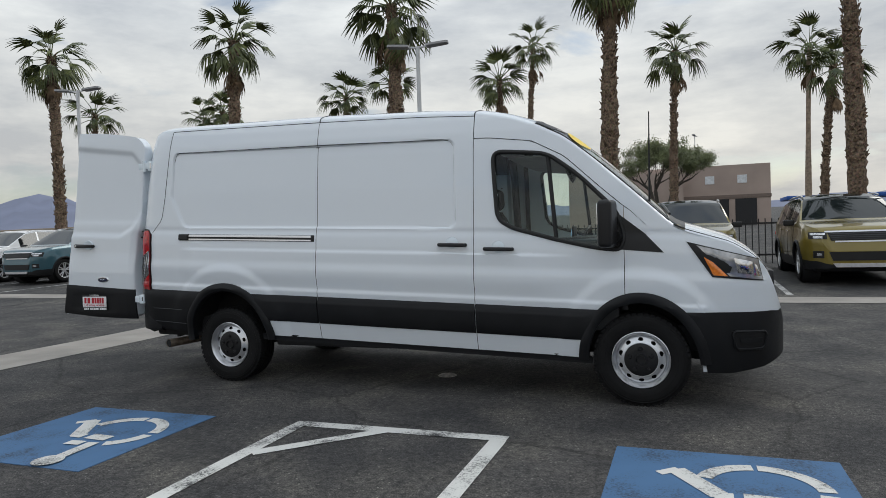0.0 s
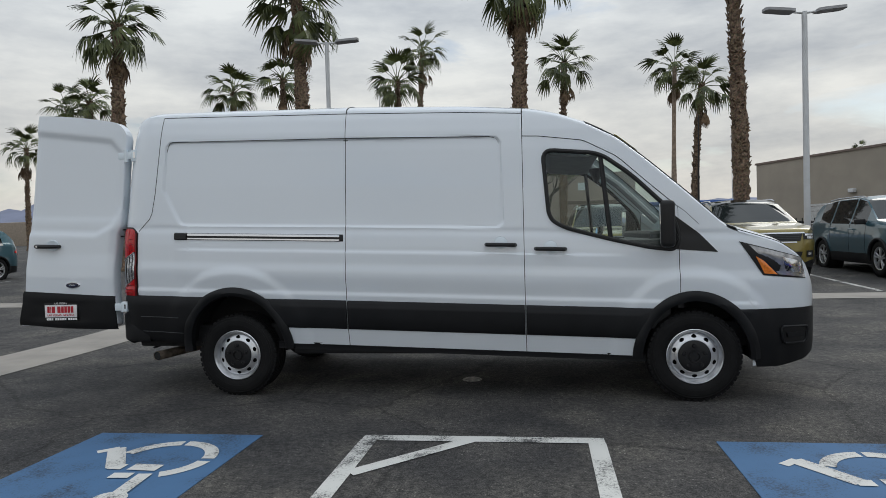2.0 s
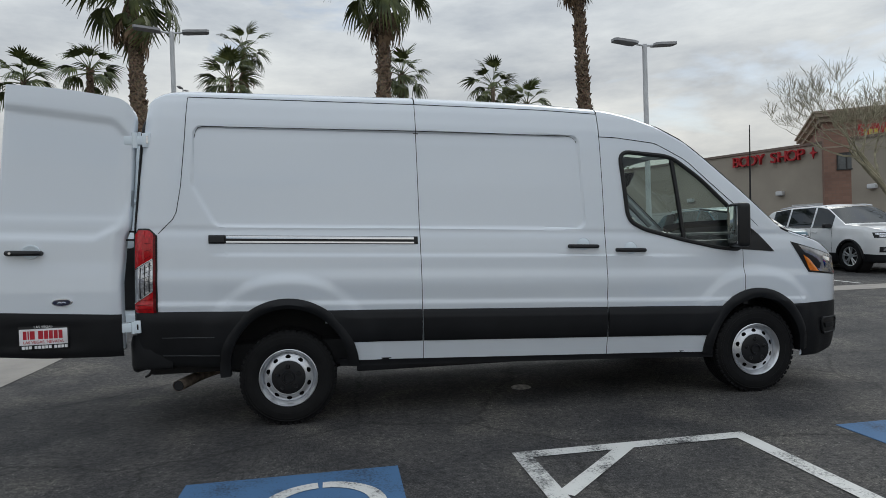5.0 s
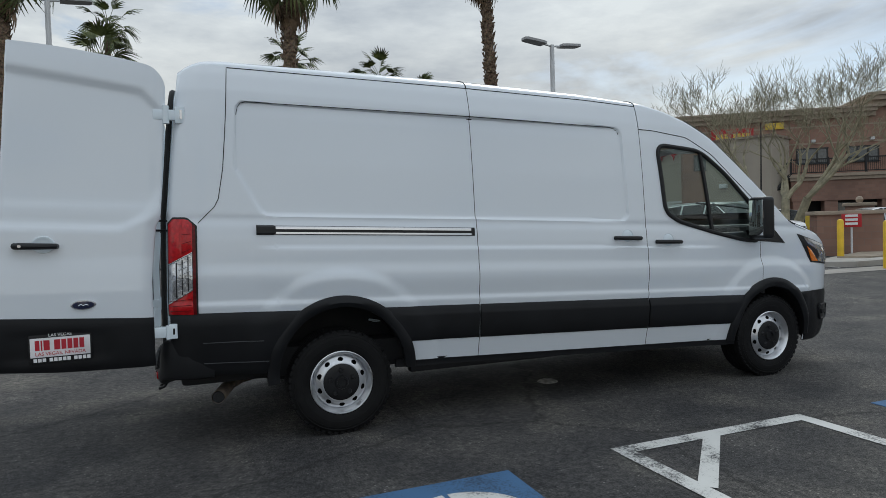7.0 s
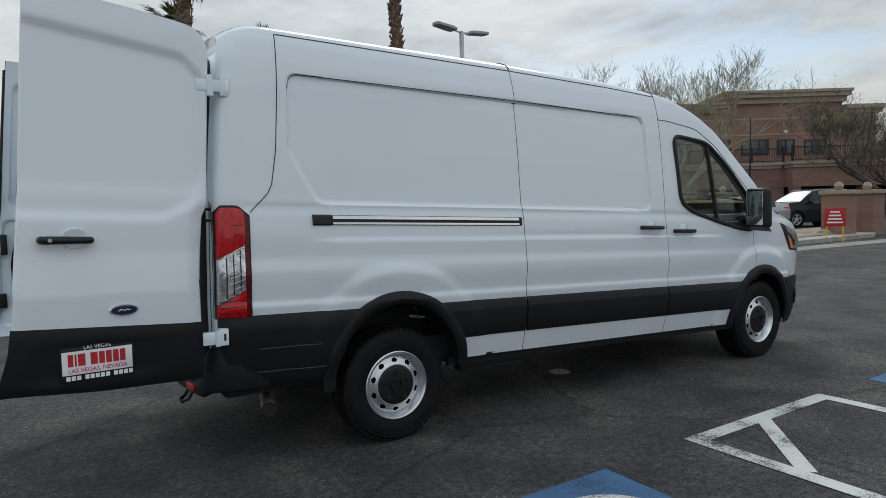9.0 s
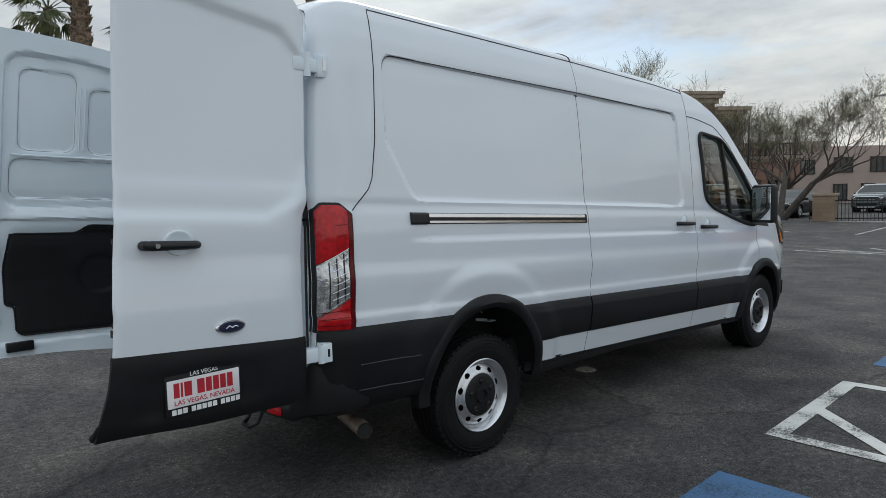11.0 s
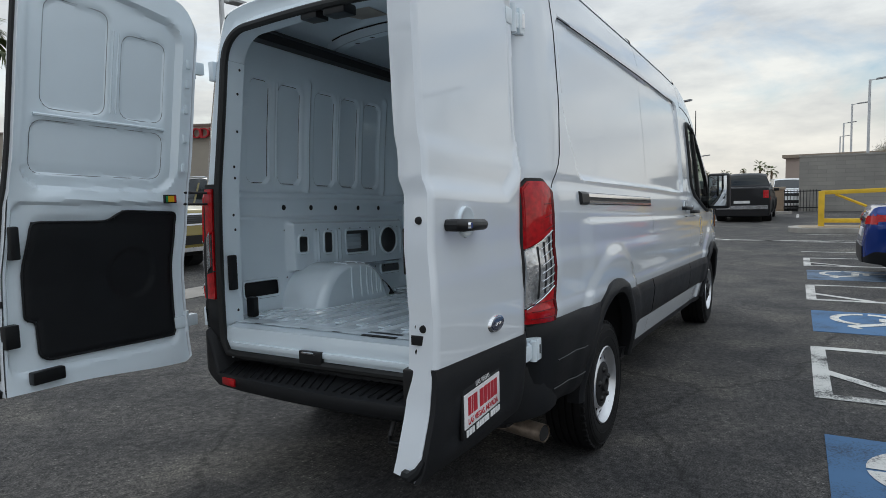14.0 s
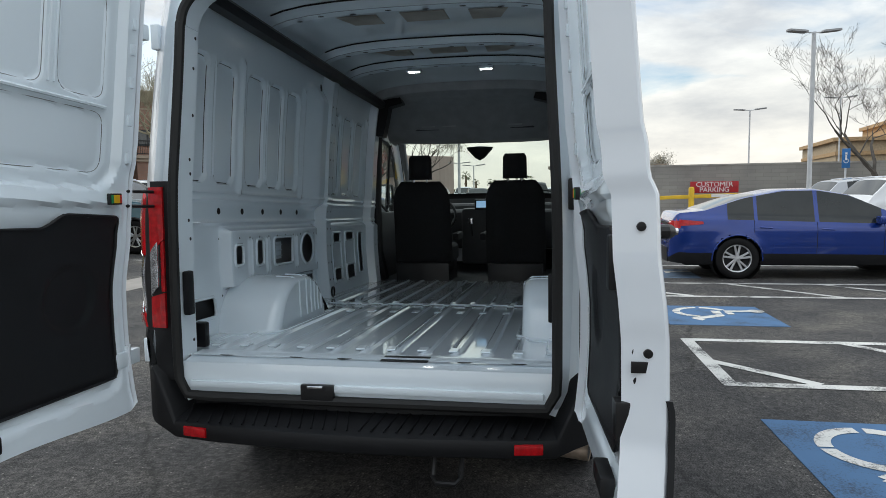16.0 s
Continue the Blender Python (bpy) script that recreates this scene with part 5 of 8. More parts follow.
for py in (0.35, -0.23):
    lm = obj("roof_lamp", moved(box(-0.03, 0.03, -0.06, 0.06, -0.01, 0.012, 0.006), Matrix.Translation(body(1.66, py, 2.478))), WHITE_IN, van, "lit roof lamp")
    obj("lamp_lens", moved(box(-0.02, 0.02, -0.045, 0.045, -0.014, -0.009, 0.002), Matrix.Translation(body(1.66, py, 2.478))), LAMP, lm)

# cab
LX = [(2.12, 0.02), (2.14, 0.10), (2.2, 0.125), (2.4, 0.15), (2.52, 0.20), (2.62, 0.36), (2.70, 0.415), (2.95, 0.335), (3.10, 0.225), (3.14, 0.15)]
obj("headliner", flipped(grid(lambda k, t: under(LX[k][0], t, LX[k][1] * (1 - 0.25 * abs(t) ** 4) if k > 1 else LX[k][1]), range(len(LX)), tt)), LINER, van, "grey moulded cab headliner with overhead shelf")
for y0, y1 in ((0.33, 0.56), (-0.56, -0.33)):
    obj("shelf_pocket", box(2.60, 2.64, y0 - 0.02, y1, 2.03, 2.13, 0.02), mat("dark_shelf_pocket", (0.07, 0.07, 0.075), 0.8), van)
for y0 in (0.16, 0.36, -0.46):
    obj("warning_label", box(2.585, 2.59, y0, y0 + 0.13, 2.06, 2.12, 0.002), mat("pale_warning_label", (0.45, 0.46, 0.47), 0.7), van)
for s in (-1, 1):
    obj("corner_trim", mapped(prism([(0.81, 2.35), (0.60, 2.385), (0.58, 2.32), (0.70, 2.29), (0.73, 2.15), (0.76, 2.03), (0.84, 2.04), (0.85, 2.2)], 2.18, 2.30), lambda a, b, c: body(c, s * a, b)), BLACK, van, "black plastic pillar cover", smooth=False)
for s in (-1, 1):
    obj("pillar_trim", tube([body(2.34, s * 0.84, 2.2), body(2.36, s * 0.86, 2.0), body(2.38, s * 0.885, 1.4), body(2.40, s * 0.89, 1.0), body(2.48, s * 0.86, 0.72)], [0.05, 0.04, 0.04, 0.045, 0.05], 8), BLACK, van)
    obj("door_card", box(2.5, 3.6, *sorted((s * 0.87, s * 0.93)), 0.55, 1.26, 0.03), TRIM, van)
    obj("screen_pillar_trim", tube([body(2.98, s * 0.80, 2.22), body(3.4, s * 0.86, 1.93), body(3.8, s * 0.88, 1.55)], 0.035, 8), LINER, van)
obj("dashboard", join(box(3.25, 3.9, -0.86, 0.86, 0.85, 1.26, 0.06, 3), box(3.12, 3.35, -0.25, 0.20, 0.70, 1.28, 0.04), box(3.45, 4.0, -0.86, 0.86, 1.15, 1.32, 0.05, 3)), TRIM, van, "dark grey dashboard")
obj("centre_screen", moved(box(-0.004, 0.004, -0.06, 0.06, -0.035, 0.035, 0.003), Matrix.Translation((3.11, -0.02, 1.32)) @ pose(0, 0, 0, 0, 12, 0)), light_mat("screen_glow", (0.25, 0.42, 0.6), 0.5), van)
obj("screen_bezel", box(3.115, 3.14, -0.10, 0.06, 1.26, 1.37, 0.01), BLACK, van)
obj("gear_lever", join(tube([(3.1, 0.08, 1.0), (3.05, 0.09, 1.12)], 0.012, 8), moved(box(-0.025, 0.025, -0.025, 0.025, -0.03, 0.035, 0.012), Matrix.Translation((3.05, 0.09, 1.15)))), CHROME, van)
obj("steering_wheel", moved(join(tube([(0.19 * math.cos(a), 0, 0.19 * math.sin(a)) for a in (radians(15 * k) for k in range(24))], 0.016, 8, closed=True), box(-0.06, 0.06, -0.02, 0.03, -0.05, 0.05, 0.02), box(-0.18, 0.18, -0.008, 0.008, -0.015, 0.015, 0.005)), Matrix.Translation((3.12, 0.45, 1.20)) @ pose(0, 0, 0, 0, 0, 90) @ pose(0, 0, 0, 28, 0, 0)), BLACK, van)
obj("mirror_base", mapped(lathe([(0.0, 0.10), (0.04, 0.08), (0.10, 0.02), (0.11, 0.0), (0.0, -0.01)], 20), lambda x, y, z: (3.12 + x * 0.6, 0.0 + z * 1.25, 1.90 - y * 1.35)), BLACK, van)
obj("cab_floor", box(2.3, 3.8, -0.9, 0.9, 0.56, 0.62, 0.01), TRIM, van)
for s, yc in ((1, 0.445), (-1, -0.41)):
    seat = empty("front_seat", 2.35, yc, 0)
    seat.parent = van
    def cushion(hw, z0, z1, th, x0, slope, puff=0.03, rd=0.42):
        def fn(u, v, o):
            yy = (2 * u - 1) * hw * (1 - 0.04 * v) * (1 - rd * max(0.0, (v - 0.78) / 0.22) ** 2.4)
            e = (1 - abs(2 * u - 1) ** 4) * (1 - abs(2 * v - 1) ** 6)
            return x0 + slope * v - (th * 0.5 + puff) * e - o, yy, z0 + (z1 - z0) * v
        def fb(u, v, o):
            yy = (2 * u - 1) * hw * (1 - 0.04 * v) * (1 - rd * max(0.0, (v - 0.78) / 0.22) ** 2.4)
            e = (1 - abs(2 * u - 1) ** 4) * (1 - abs(2 * v - 1) ** 6)
            return x0 + slope * v + (th * 0.5 + puff) * e, yy, z0 + (z1 - z0) * v
        gs = [i / 12 for i in range(13)]
        return join(grid(lambda a, b: fn(a, b, 0), gs, gs), flipped(grid(lambda a, b: fb(a, b, 0), gs, gs)))
    obj("backrest", cushion(0.272, 0.72, 1.545, 0.10, 0.06, -0.13, 0.03, 0.30), SEAT, seat, "black cloth seat back")
    obj("headrest", cushion(0.108, 1.56, 1.78, 0.07, -0.07, -0.01, 0.03, 0.18), SEAT, seat)
    for q in (-0.06, 0.06):
        obj("headrest_post", tube([(-0.07, q, 1.5), (-0.07, q, 1.6)], 0.007, 6), CHROME, seat)
    obj("seat_cushion", box(0.0, 0.52, -0.26, 0.26, 0.78, 0.95, 0.05, 3), SEAT, seat)
    obj("seat_base", box(-0.05, 0.45, -0.25, 0.25, 0.55, 0.80, 0.02), BLACK, seat)
    obj("armrest", box(0.02, 0.34, *sorted((-s * 0.27, -s * 0.33)), 1.0, 1.07, 0.02), SEAT, seat)


# ---- outer mirrors
for s in (-1, 1):
    fn = box(-0.052, 0.052, -0.105, 0.105, -0.175, 0.175, 0.038, 4)
    mm = Matrix.Translation(body(3.545, s * 1.13, 1.50)) @ pose(0, 0, 0, 0, 0, 8 * s)
    mh = obj("door_mirror", moved(fn, mm), BLACK, van, "tall black door mirror")
    obj("mirror_glass", moved(box(-0.056, -0.051, -0.085, 0.085, -0.145, 0.15, 0.003), mm), mat("mirror_silver", (0.85, 0.87, 0.88), 0.02, metal=1.0, var=0.0), mh)
    obj("mirror_arm", tube([body(3.60, s * 0.97, 1.40), body(3.58, s * 1.06, 1.40)], 0.055, 8), BLACK, mh)

# ---------------------------------------------------------------- ground
def zg(x, y):
    """The lot falls to the van's row and rises gently behind it."""
    d = y - 1.5
    return 0.025 * (d if d > 1 else (0.25 * (d + 1) ** 2 if d > -1 else 0.0))


def asphalt_mat():
    m = bpy.data.materials.new("worn_asphalt")
    m.use_nodes = True
    n, l = m.node_tree.nodes, m.node_tree.links
    p = n["Principled BSDF"]
    co = n.new("ShaderNodeTexCoord")

    def noise_tex(scale, detail=6.0, rough=0.6):
        t = n.new("ShaderNodeTexNoise")
        t.inputs["Scale"].default_value, t.inputs["Detail"].default_value, t.inputs["Roughness"].default_value = scale, detail, rough
        l.new(co.outputs["Object"], t.inputs["Vector"])
        return t

    def ramp(src, a, b, ca, cb):
        r = n.new("ShaderNodeValToRGB")
        r.color_ramp.elements[0].position, r.color_ramp.elements[1].position = a, b
        r.color_ramp.elements[0].color, r.color_ramp.elements[1].color = (*ca, 1), (*cb, 1)
        l.new(src, r.inputs["Fac"])
        return r.outputs["Color"]

    def mul(a, b, f=1.0):
        k = n.new("ShaderNodeMix")
        k.data_type, k.blend_type = "RGBA", "MULTIPLY"
        k.inputs["Factor"].default_value = f
        l.new(a, k.inputs["A"])
        l.new(b, k.inputs["B"])
        return k.outputs["Result"]
    big, mid, fine, grit = noise_tex(0.35, 4), noise_tex(1.7, 8, 0.65), noise_tex(24, 10, 0.85), noise_tex(95, 4, 0.8)
    c = ramp(big.outputs["Fac"], 0.3, 0.7, (0.038, 0.039, 0.042), (0.064, 0.063, 0.064))
    c = mul(c, ramp(mid.outputs["Fac"], 0.38, 0.66, (0.72, 0.72, 0.74), (1.55, 1.50, 1.41)))
    c = mul(c, ramp(fine.outputs["Fac"], 0.42, 0.60, (0.48, 0.48, 0.49), (1.9, 1.86, 1.78)))
    c = mul(c, ramp(grit.outputs["Fac"], 0.38, 0.66, (0.35, 0.35, 0.35), (2.0, 1.98, 1.92)))
    # bare pale stones where the seal coat has worn off
    stone = n.new("ShaderNodeTexVoronoi")
    stone.inputs["Scale"].default_value = 36
    l.new(co.outputs["Object"], stone.inputs["Vector"])
    pick = n.new("ShaderNodeSeparateColor")
    l.new(stone.outputs["Color"], pick.inputs[0])
    core = ramp(stone.outputs["Distance"], 0.14, 0.24, (1, 1, 1), (0, 0, 0))
    bare = mul(mul(ramp(pick.outputs[0], 0.70, 0.78, (0, 0, 0), (1, 1, 1)), core), ramp(mid.outputs["Fac"], 0.42, 0.58, (0.25, 0.25, 0.25), (1, 1, 1)))
    chips = n.new("ShaderNodeMix")
    chips.data_type = "RGBA"
    chips.inputs["B"].default_value = (0.30, 0.285, 0.26, 1)
    l.new(bare, chips.inputs["Factor"])
    l.new(c, chips.inputs["A"])
    c = chips.outputs["Result"]
    patch = noise_tex(0.9, 3, 0.5)
    c = mul(c, ramp(patch.outputs["Fac"], 0.52, 0.60, (0.88, 0.88, 0.9), (1.18, 1.16, 1.12)))
    # thin cracks and pale scuffs
    vo = n.new("ShaderNodeTexVoronoi")
    vo.feature = "DISTANCE_TO_EDGE"
    vo.inputs["Scale"].default_value = 0.33
    wob = n.new("ShaderNodeMix")
    wob.data_type, wob.blend_type = "RGBA", "ADD"
    wob.inputs["Factor"].default_value = 0.35
    l.new(co.outputs["Object"], wob.inputs["A"])
    l.new(mid.outputs["Color"], wob.inputs["B"])
    l.new(wob.outputs["Result"], vo.inputs["Vector"])
    c = mul(c, ramp(vo.outputs["Distance"], 0.001, 0.006, (0.5, 0.5, 0.5), (1, 1, 1)))
    l.new(c, p.inputs["Base Color"])
    p.inputs["Roughness"].default_value = 0.82
    p.inputs["Specular IOR Level"].default_value = 0.35
    b = n.new("ShaderNodeBump")
    b.inputs["Strength"].default_value, b.inputs["Distance"].default_value = 0.9, 0.007
    l.new(grit.outputs["Fac"], b.inputs["Height"])
    l.new(b.outputs["Normal"], p.inputs["Normal"])
    return m


def paint_mat(name, col, wear, worn=(0.06, 0.06, 0.062)):
    m = bpy.data.materials.new(name)
    m.use_nodes = True
    n, l = m.node_tree.nodes, m.node_tree.links
    p = n["Principled BSDF"]
    co = n.new("ShaderNodeTexCoord")
    out = None
    t1, t2 = n.new("ShaderNodeTexNoise"), n.new("ShaderNodeTexNoise")
    t1.inputs["Scale"].default_value, t1.inputs["Detail"].default_value, t1.inputs["Roughness"].default_value = 70, 6, 0.75
    t2.inputs["Scale"].default_value, t2.inputs["Detail"].default_value = 3.0, 7
    add = n.new("ShaderNodeMath")
    add.operation = "ADD"
    for t in (t1, t2):
        l.new(co.outputs["Object"], t.inputs["Vector"])
    l.new(t1.outputs["Fac"], add.inputs[0])
    l.new(t2.outputs["Fac"], add.inputs[1])
    r = n.new("ShaderNodeValToRGB")
    r.color_ramp.elements[0].position, r.color_ramp.elements[1].position = wear - 0.04, wear + 0.05
    hf = n.new("ShaderNodeMath")
    hf.operation = "MULTIPLY"
    hf.inputs[1].default_value = 0.5
    l.new(add.outputs[0], hf.inputs[0])
    l.new(hf.outputs[0], r.inputs["Fac"])
    mx = n.new("ShaderNodeMix")
    mx.data_type = "RGBA"
    mx.inputs["A"].default_value, mx.inputs["B"].default_value = (*worn, 1), (*col, 1)
    l.new(r.outputs["Color"], mx.inputs["Factor"])
    dirt = n.new("ShaderNodeMix")
    dirt.data_type, dirt.blend_type = "RGBA", "MULTIPLY"
    dirt.inputs["Factor"].default_value = 0.3
    l.new(mx.outputs["Result"], dirt.inputs["A"])
    l.new(t2.outputs["Fac"], dirt.inputs["B"])
    l.new(dirt.outputs["Result"], p.inputs["Base Color"])
    p.inputs["Roughness"].default_value = 0.8
    return m


ASPH = asphalt_mat()
LINE = paint_mat("white_road_paint", (0.74, 0.735, 0.70), 0.445)
LINE2 = paint_mat("faded_white_road_paint", (0.62, 0.61, 0.585), 0.455)
BLUE_F = paint_mat("faded_blue_stall_paint", (0.125, 0.195, 0.30), 0.45, (0.05, 0.07, 0.10))
BLUE = paint_mat("blue_stall_paint", (0.070, 0.168, 0.33), 0.425, (0.04, 0.07, 0.12))
CONC = mat("pale_concrete", (0.33, 0.305, 0.275), 0.85, var=0.16, scale=1.6, bump=0.002, bscale=90, spots=0.25)
KERB = mat("grey_kerb_concrete", (0.36, 0.34, 0.31), 0.85, var=0.15, scale=2.5, bump=0.002, bscale=70)
DIRT = mat("tan_desert_gravel", (0.3, 0.25, 0.19), 0.95, var=0.25, scale=2, bump=0.01, bscale=30)

gx = [-3000, -1500, -600, -250, -100, -60, -40, -30, -20, -15, -10, -7, -5, -3, -1, 1, 3, 5, 7, 9, 12, 16, 20, 30, 40, 60, 100, 250, 600, 1500, 3000]
gy = [-3000, -1000, -300, -100, -50, -25, -15, -10, -7, -5, -4, -3, -2, -1, 0, 0.5, 1, 1.5, 2, 2.5, 3, 4, 5, 6, 7, 8, 10, 12, 15, 20, 30, 50, 100, 300, 1000, 3000]
tagged(obj("ground", grid(lambda x, y: (x, y, zg(x, y)), gx, gy), ASPH), "dark worn asphalt parking lot", "ground", kind="structure")


def decal(pts, h=0.004):
    """A thin painted sheet on the ground."""
    return prism(pts, 0.0, h) if max(p[1] for p in pts) < 0.4 else ([(p[0], p[1], zg(*p) + h) for p in pts] + [(p[0], p[1], zg(*p) - 0.01) for p in pts], prism(pts, 0, 1)[1])


def line(a, b, wd=0.1, h=0.005):
    a, b = Vector(a), Vector(b)
    d = (b - a).normalized() * wd / 2
    n = Vector((-d.y, d.x))
    k = max(1, int((b - a).length / 1.0))
    V, Fc = [], []
    for i in range(k + 1):
        p = a.lerp(b, i / k)
        V += [(p.x + n.x, p.y + n.y, zg(p.x, p.y) + h), (p.x - n.x, p.y - n.y, zg(p.x, p.y) + h)]
    for i in range(k):
        Fc.append((2 * i, 2 * i + 1, 2 * i + 3, 2 * i + 2))
    return V, [tuple(reversed(f)) for f in Fc]


def skew(x, y):
    """The stall row runs almost along the van."""
    return x, y + 0.022 * (x - 1.5)


def aisle(x0, x1, y0=-2.02, y1=-7.2, m=LINE):
    """A hatched access aisle between two stalls."""
    P = skew
    geo = [line(P(x0 - 0.05, y0), P(x1 + 0.05, y0), 0.11), line(P(x0, y0 - 0.05), P(x0 + 0.02, y1), 0.11, 0.0052), line(P(x1, y0 - 0.05), P(x1 + 0.02, y1), 0.11, 0.0052)]
    for k in range(4):
        ya = y0 - 0.02 - 1.35 * k
        geo.append(line(P(x1 - 0.78 * (1 if k == 0 else 0) - 0.02, ya), P(x0 + 0.05, ya - (0.62 if k == 0 else 1.15)), 0.10, 0.0056))
    e = empty("aisle_marking", 0, 0, 0)
    for g in geo:
        obj("painted_line", g, m, e, smooth=False)
    return tagged(e, "white hatched access aisle lines on asphalt", "road marking", "access aisle markings")


def stall_sign(x0, x1, y0, y1, blue=BLUE, ang=0):
    """A blue painted square with the white wheelchair figure."""
    P = skew
    e = empty("accessible_stall_marking", *P((x0 + x1) / 2, (y0 + y1) / 2), 0)
    tagged(e, "blue painted stall square with a white wheelchair symbol", "road marking", "accessible stall markings")
    cx, cy = P((x0 + x1) / 2, (y0 + y1) / 2)
    loc = lambda pts: [(p[0] - cx, p[1] - cy) for p in pts]
    pts = loc([P(x0, y0), P(x1, y0), P(x1, y1), P(x0, y1)])
    obj("blue_square", prism(list(reversed(pts)), 0.0, 0.004), BLUE if blue is None else blue, e, smooth=False)
    s = (x1 - x0) / 1.2
    level = itertools.count()
    ln = lambda a, b, w=0.1: line((a[0] * s, a[1] * s), (b[0] * s, b[1] * s), w * s, 0.0075 + 0.0006 * next(level))
    fig = []
    for a0, a1 in ((165, 96), (91, 4), (-5, -62)):
        n = max(4, int(abs(a1 - a0) / 8))
        V = []
        for k in range(n + 1):
            q = radians(a0 + (a1 - a0) * k / n)
            V += [((0.17 + r * math.cos(q)) * s, (0.11 + r * math.sin(q)) * s, 0.0075) for r in (0.2475, 0.3325)]
        fig.append((V, [(2 * k, 2 * k + 2, 2 * k + 3, 2 * k + 1) for k in range(n)]))
    fig += [ln((-0.34, 0.19), (-0.24, 0.28), 0.06), ln((-0.255, 0.27), (-0.04, -0.05), 0.11), ln((-0.07, -0.05), (0.02, -0.05), 0.085), ln((0.065, -0.045), (0.25, -0.05), 0.10),
            ln((0.03, -0.19), (0.155, -0.18), 0.08), ln((0.225, -0.15), (0.255, -0.45), 0.085)]
    fig.append(moved(mapped(lathe([(0.0, 0.0), (0.095 * s, 0.0)], 18), lambda x, y, z: (x, -z, 0.0125)), Matrix.Translation((0.25 * s, -0.51 * s, 0))))
    obj("wheelchair_figure", join(*fig), LINE, e, smooth=False)
    return e


aisle(1.46, 2.93)
aisle(5.62, 6.92, m=LINE2)
aisle(9.4, 10.7, m=LINE2)
stall_sign(-0.49, 0.70, -2.0, -3.2)
stall_sign(3.66, 4.85, -2.0, -3.2)
stall_sign(7.55, 8.75, -2.0, -3.2, BLUE_F)
for a, b in (((14.75, 2.6), (15.15, -4.4)), ((15.5, 2.4), (14.35, -4.6)), ((16.5, 1.41), (14.9, -0.03)), ((15.3, 2.0), (15.0, 1.0)), ((21.5, 3.18), (27.0, 3.6)), ((24.5, 1.55), (28.3, 1.62)), ((27.6, -1.3), (31, -1.25))):
    tagged(obj("stall_line", line(a, b, 0.1), LINE2, smooth=False), "faded white painted line across the lane", "road marking", "lane lines")
for x in (12.0, 14.6, 17.2):
    tagged(obj("stall_line", line((x, -1.7), (x, -6.5), 0.1), LINE2, smooth=False), "faded white painted stall line", "road marking", "stall lines")


def strip_sheet(xs, ys, h):
    return grid(lambda x, y: (x, y, zg(x, y) + h), xs, ys)


tagged(obj("gutter_strip", strip_sheet([-3.92, -3.45, -2.95], frange(-14, 5.3, 0.5), 0.006), CONC), "pale concrete drainage strip in the asphalt", "gutter", kind="structure")
tagged(obj("gutter_strip", strip_sheet(frange(-22, 22, 1.0), [5.33, 5.7, 6.05], 0.007), CONC), "pale concrete drainage strip in the asphalt", "gutter", kind="structure")
cap = obj("drain_cap", moved(mapped(lathe([(0, 0.012), (0.07, 0.011), (0.085, 0.004), (0.09, 0.0)], 20), lambda x, y, z: (x, -z, y)), Matrix.Translation((1.946, -0.278, 0))), mat("worn_cap_metal", (0.42, 0.4, 0.37), 0.6, metal=0.3, var=0.4, scale=30))
tagged(cap, "small scuffed metal survey cap set in asphalt", "drain cap")
for x in (-19.2, -16.4, -13.6, 5.72, 8.45, 11.2, 13.95):
    tagged(obj("stall_line", line((x, 6.3), (x, 11.5), 0.1), LINE2, smooth=False), "white stall line behind the gutter", "road marking", "stall lines")

# ---------------------------------------------------------------- palms and trees
BARK = mat("palm_bark", (0.085, 0.052, 0.034), 0.95, var=0.45, scale=15, bump=0.03, bscale=16, col2=(0.40, 0.285, 0.19), spots=0.5)
BARK_S = mat("smooth_palm_bark", (0.26, 0.2, 0.15), 0.95, var=0.25, scale=7, bump=0.01, bscale=22)
FROND = mat("palm_frond", (0.045, 0.072, 0.022), 0.5, var=0.35, scale=3, col2=(0.15, 0.17, 0.045))
FROND_Y = mat("yellowed_frond", (0.3, 0.22, 0.07), 0.8, var=0.3)
DEAD = mat("dead_frond", (0.17, 0.115, 0.07), 0.95, var=0.35, scale=4)
TWIG = mat("grey_green_bark", (0.26, 0.235, 0.16), 0.9, var=0.25, scale=5)
TWIG_D = mat("dark_bark", (0.07, 0.06, 0.05), 0.95, var=0.3, scale=5)
LEAF = mat("small_olive_leaf", (0.10, 0.115, 0.05), 0.7, var=0.35, scale=2)


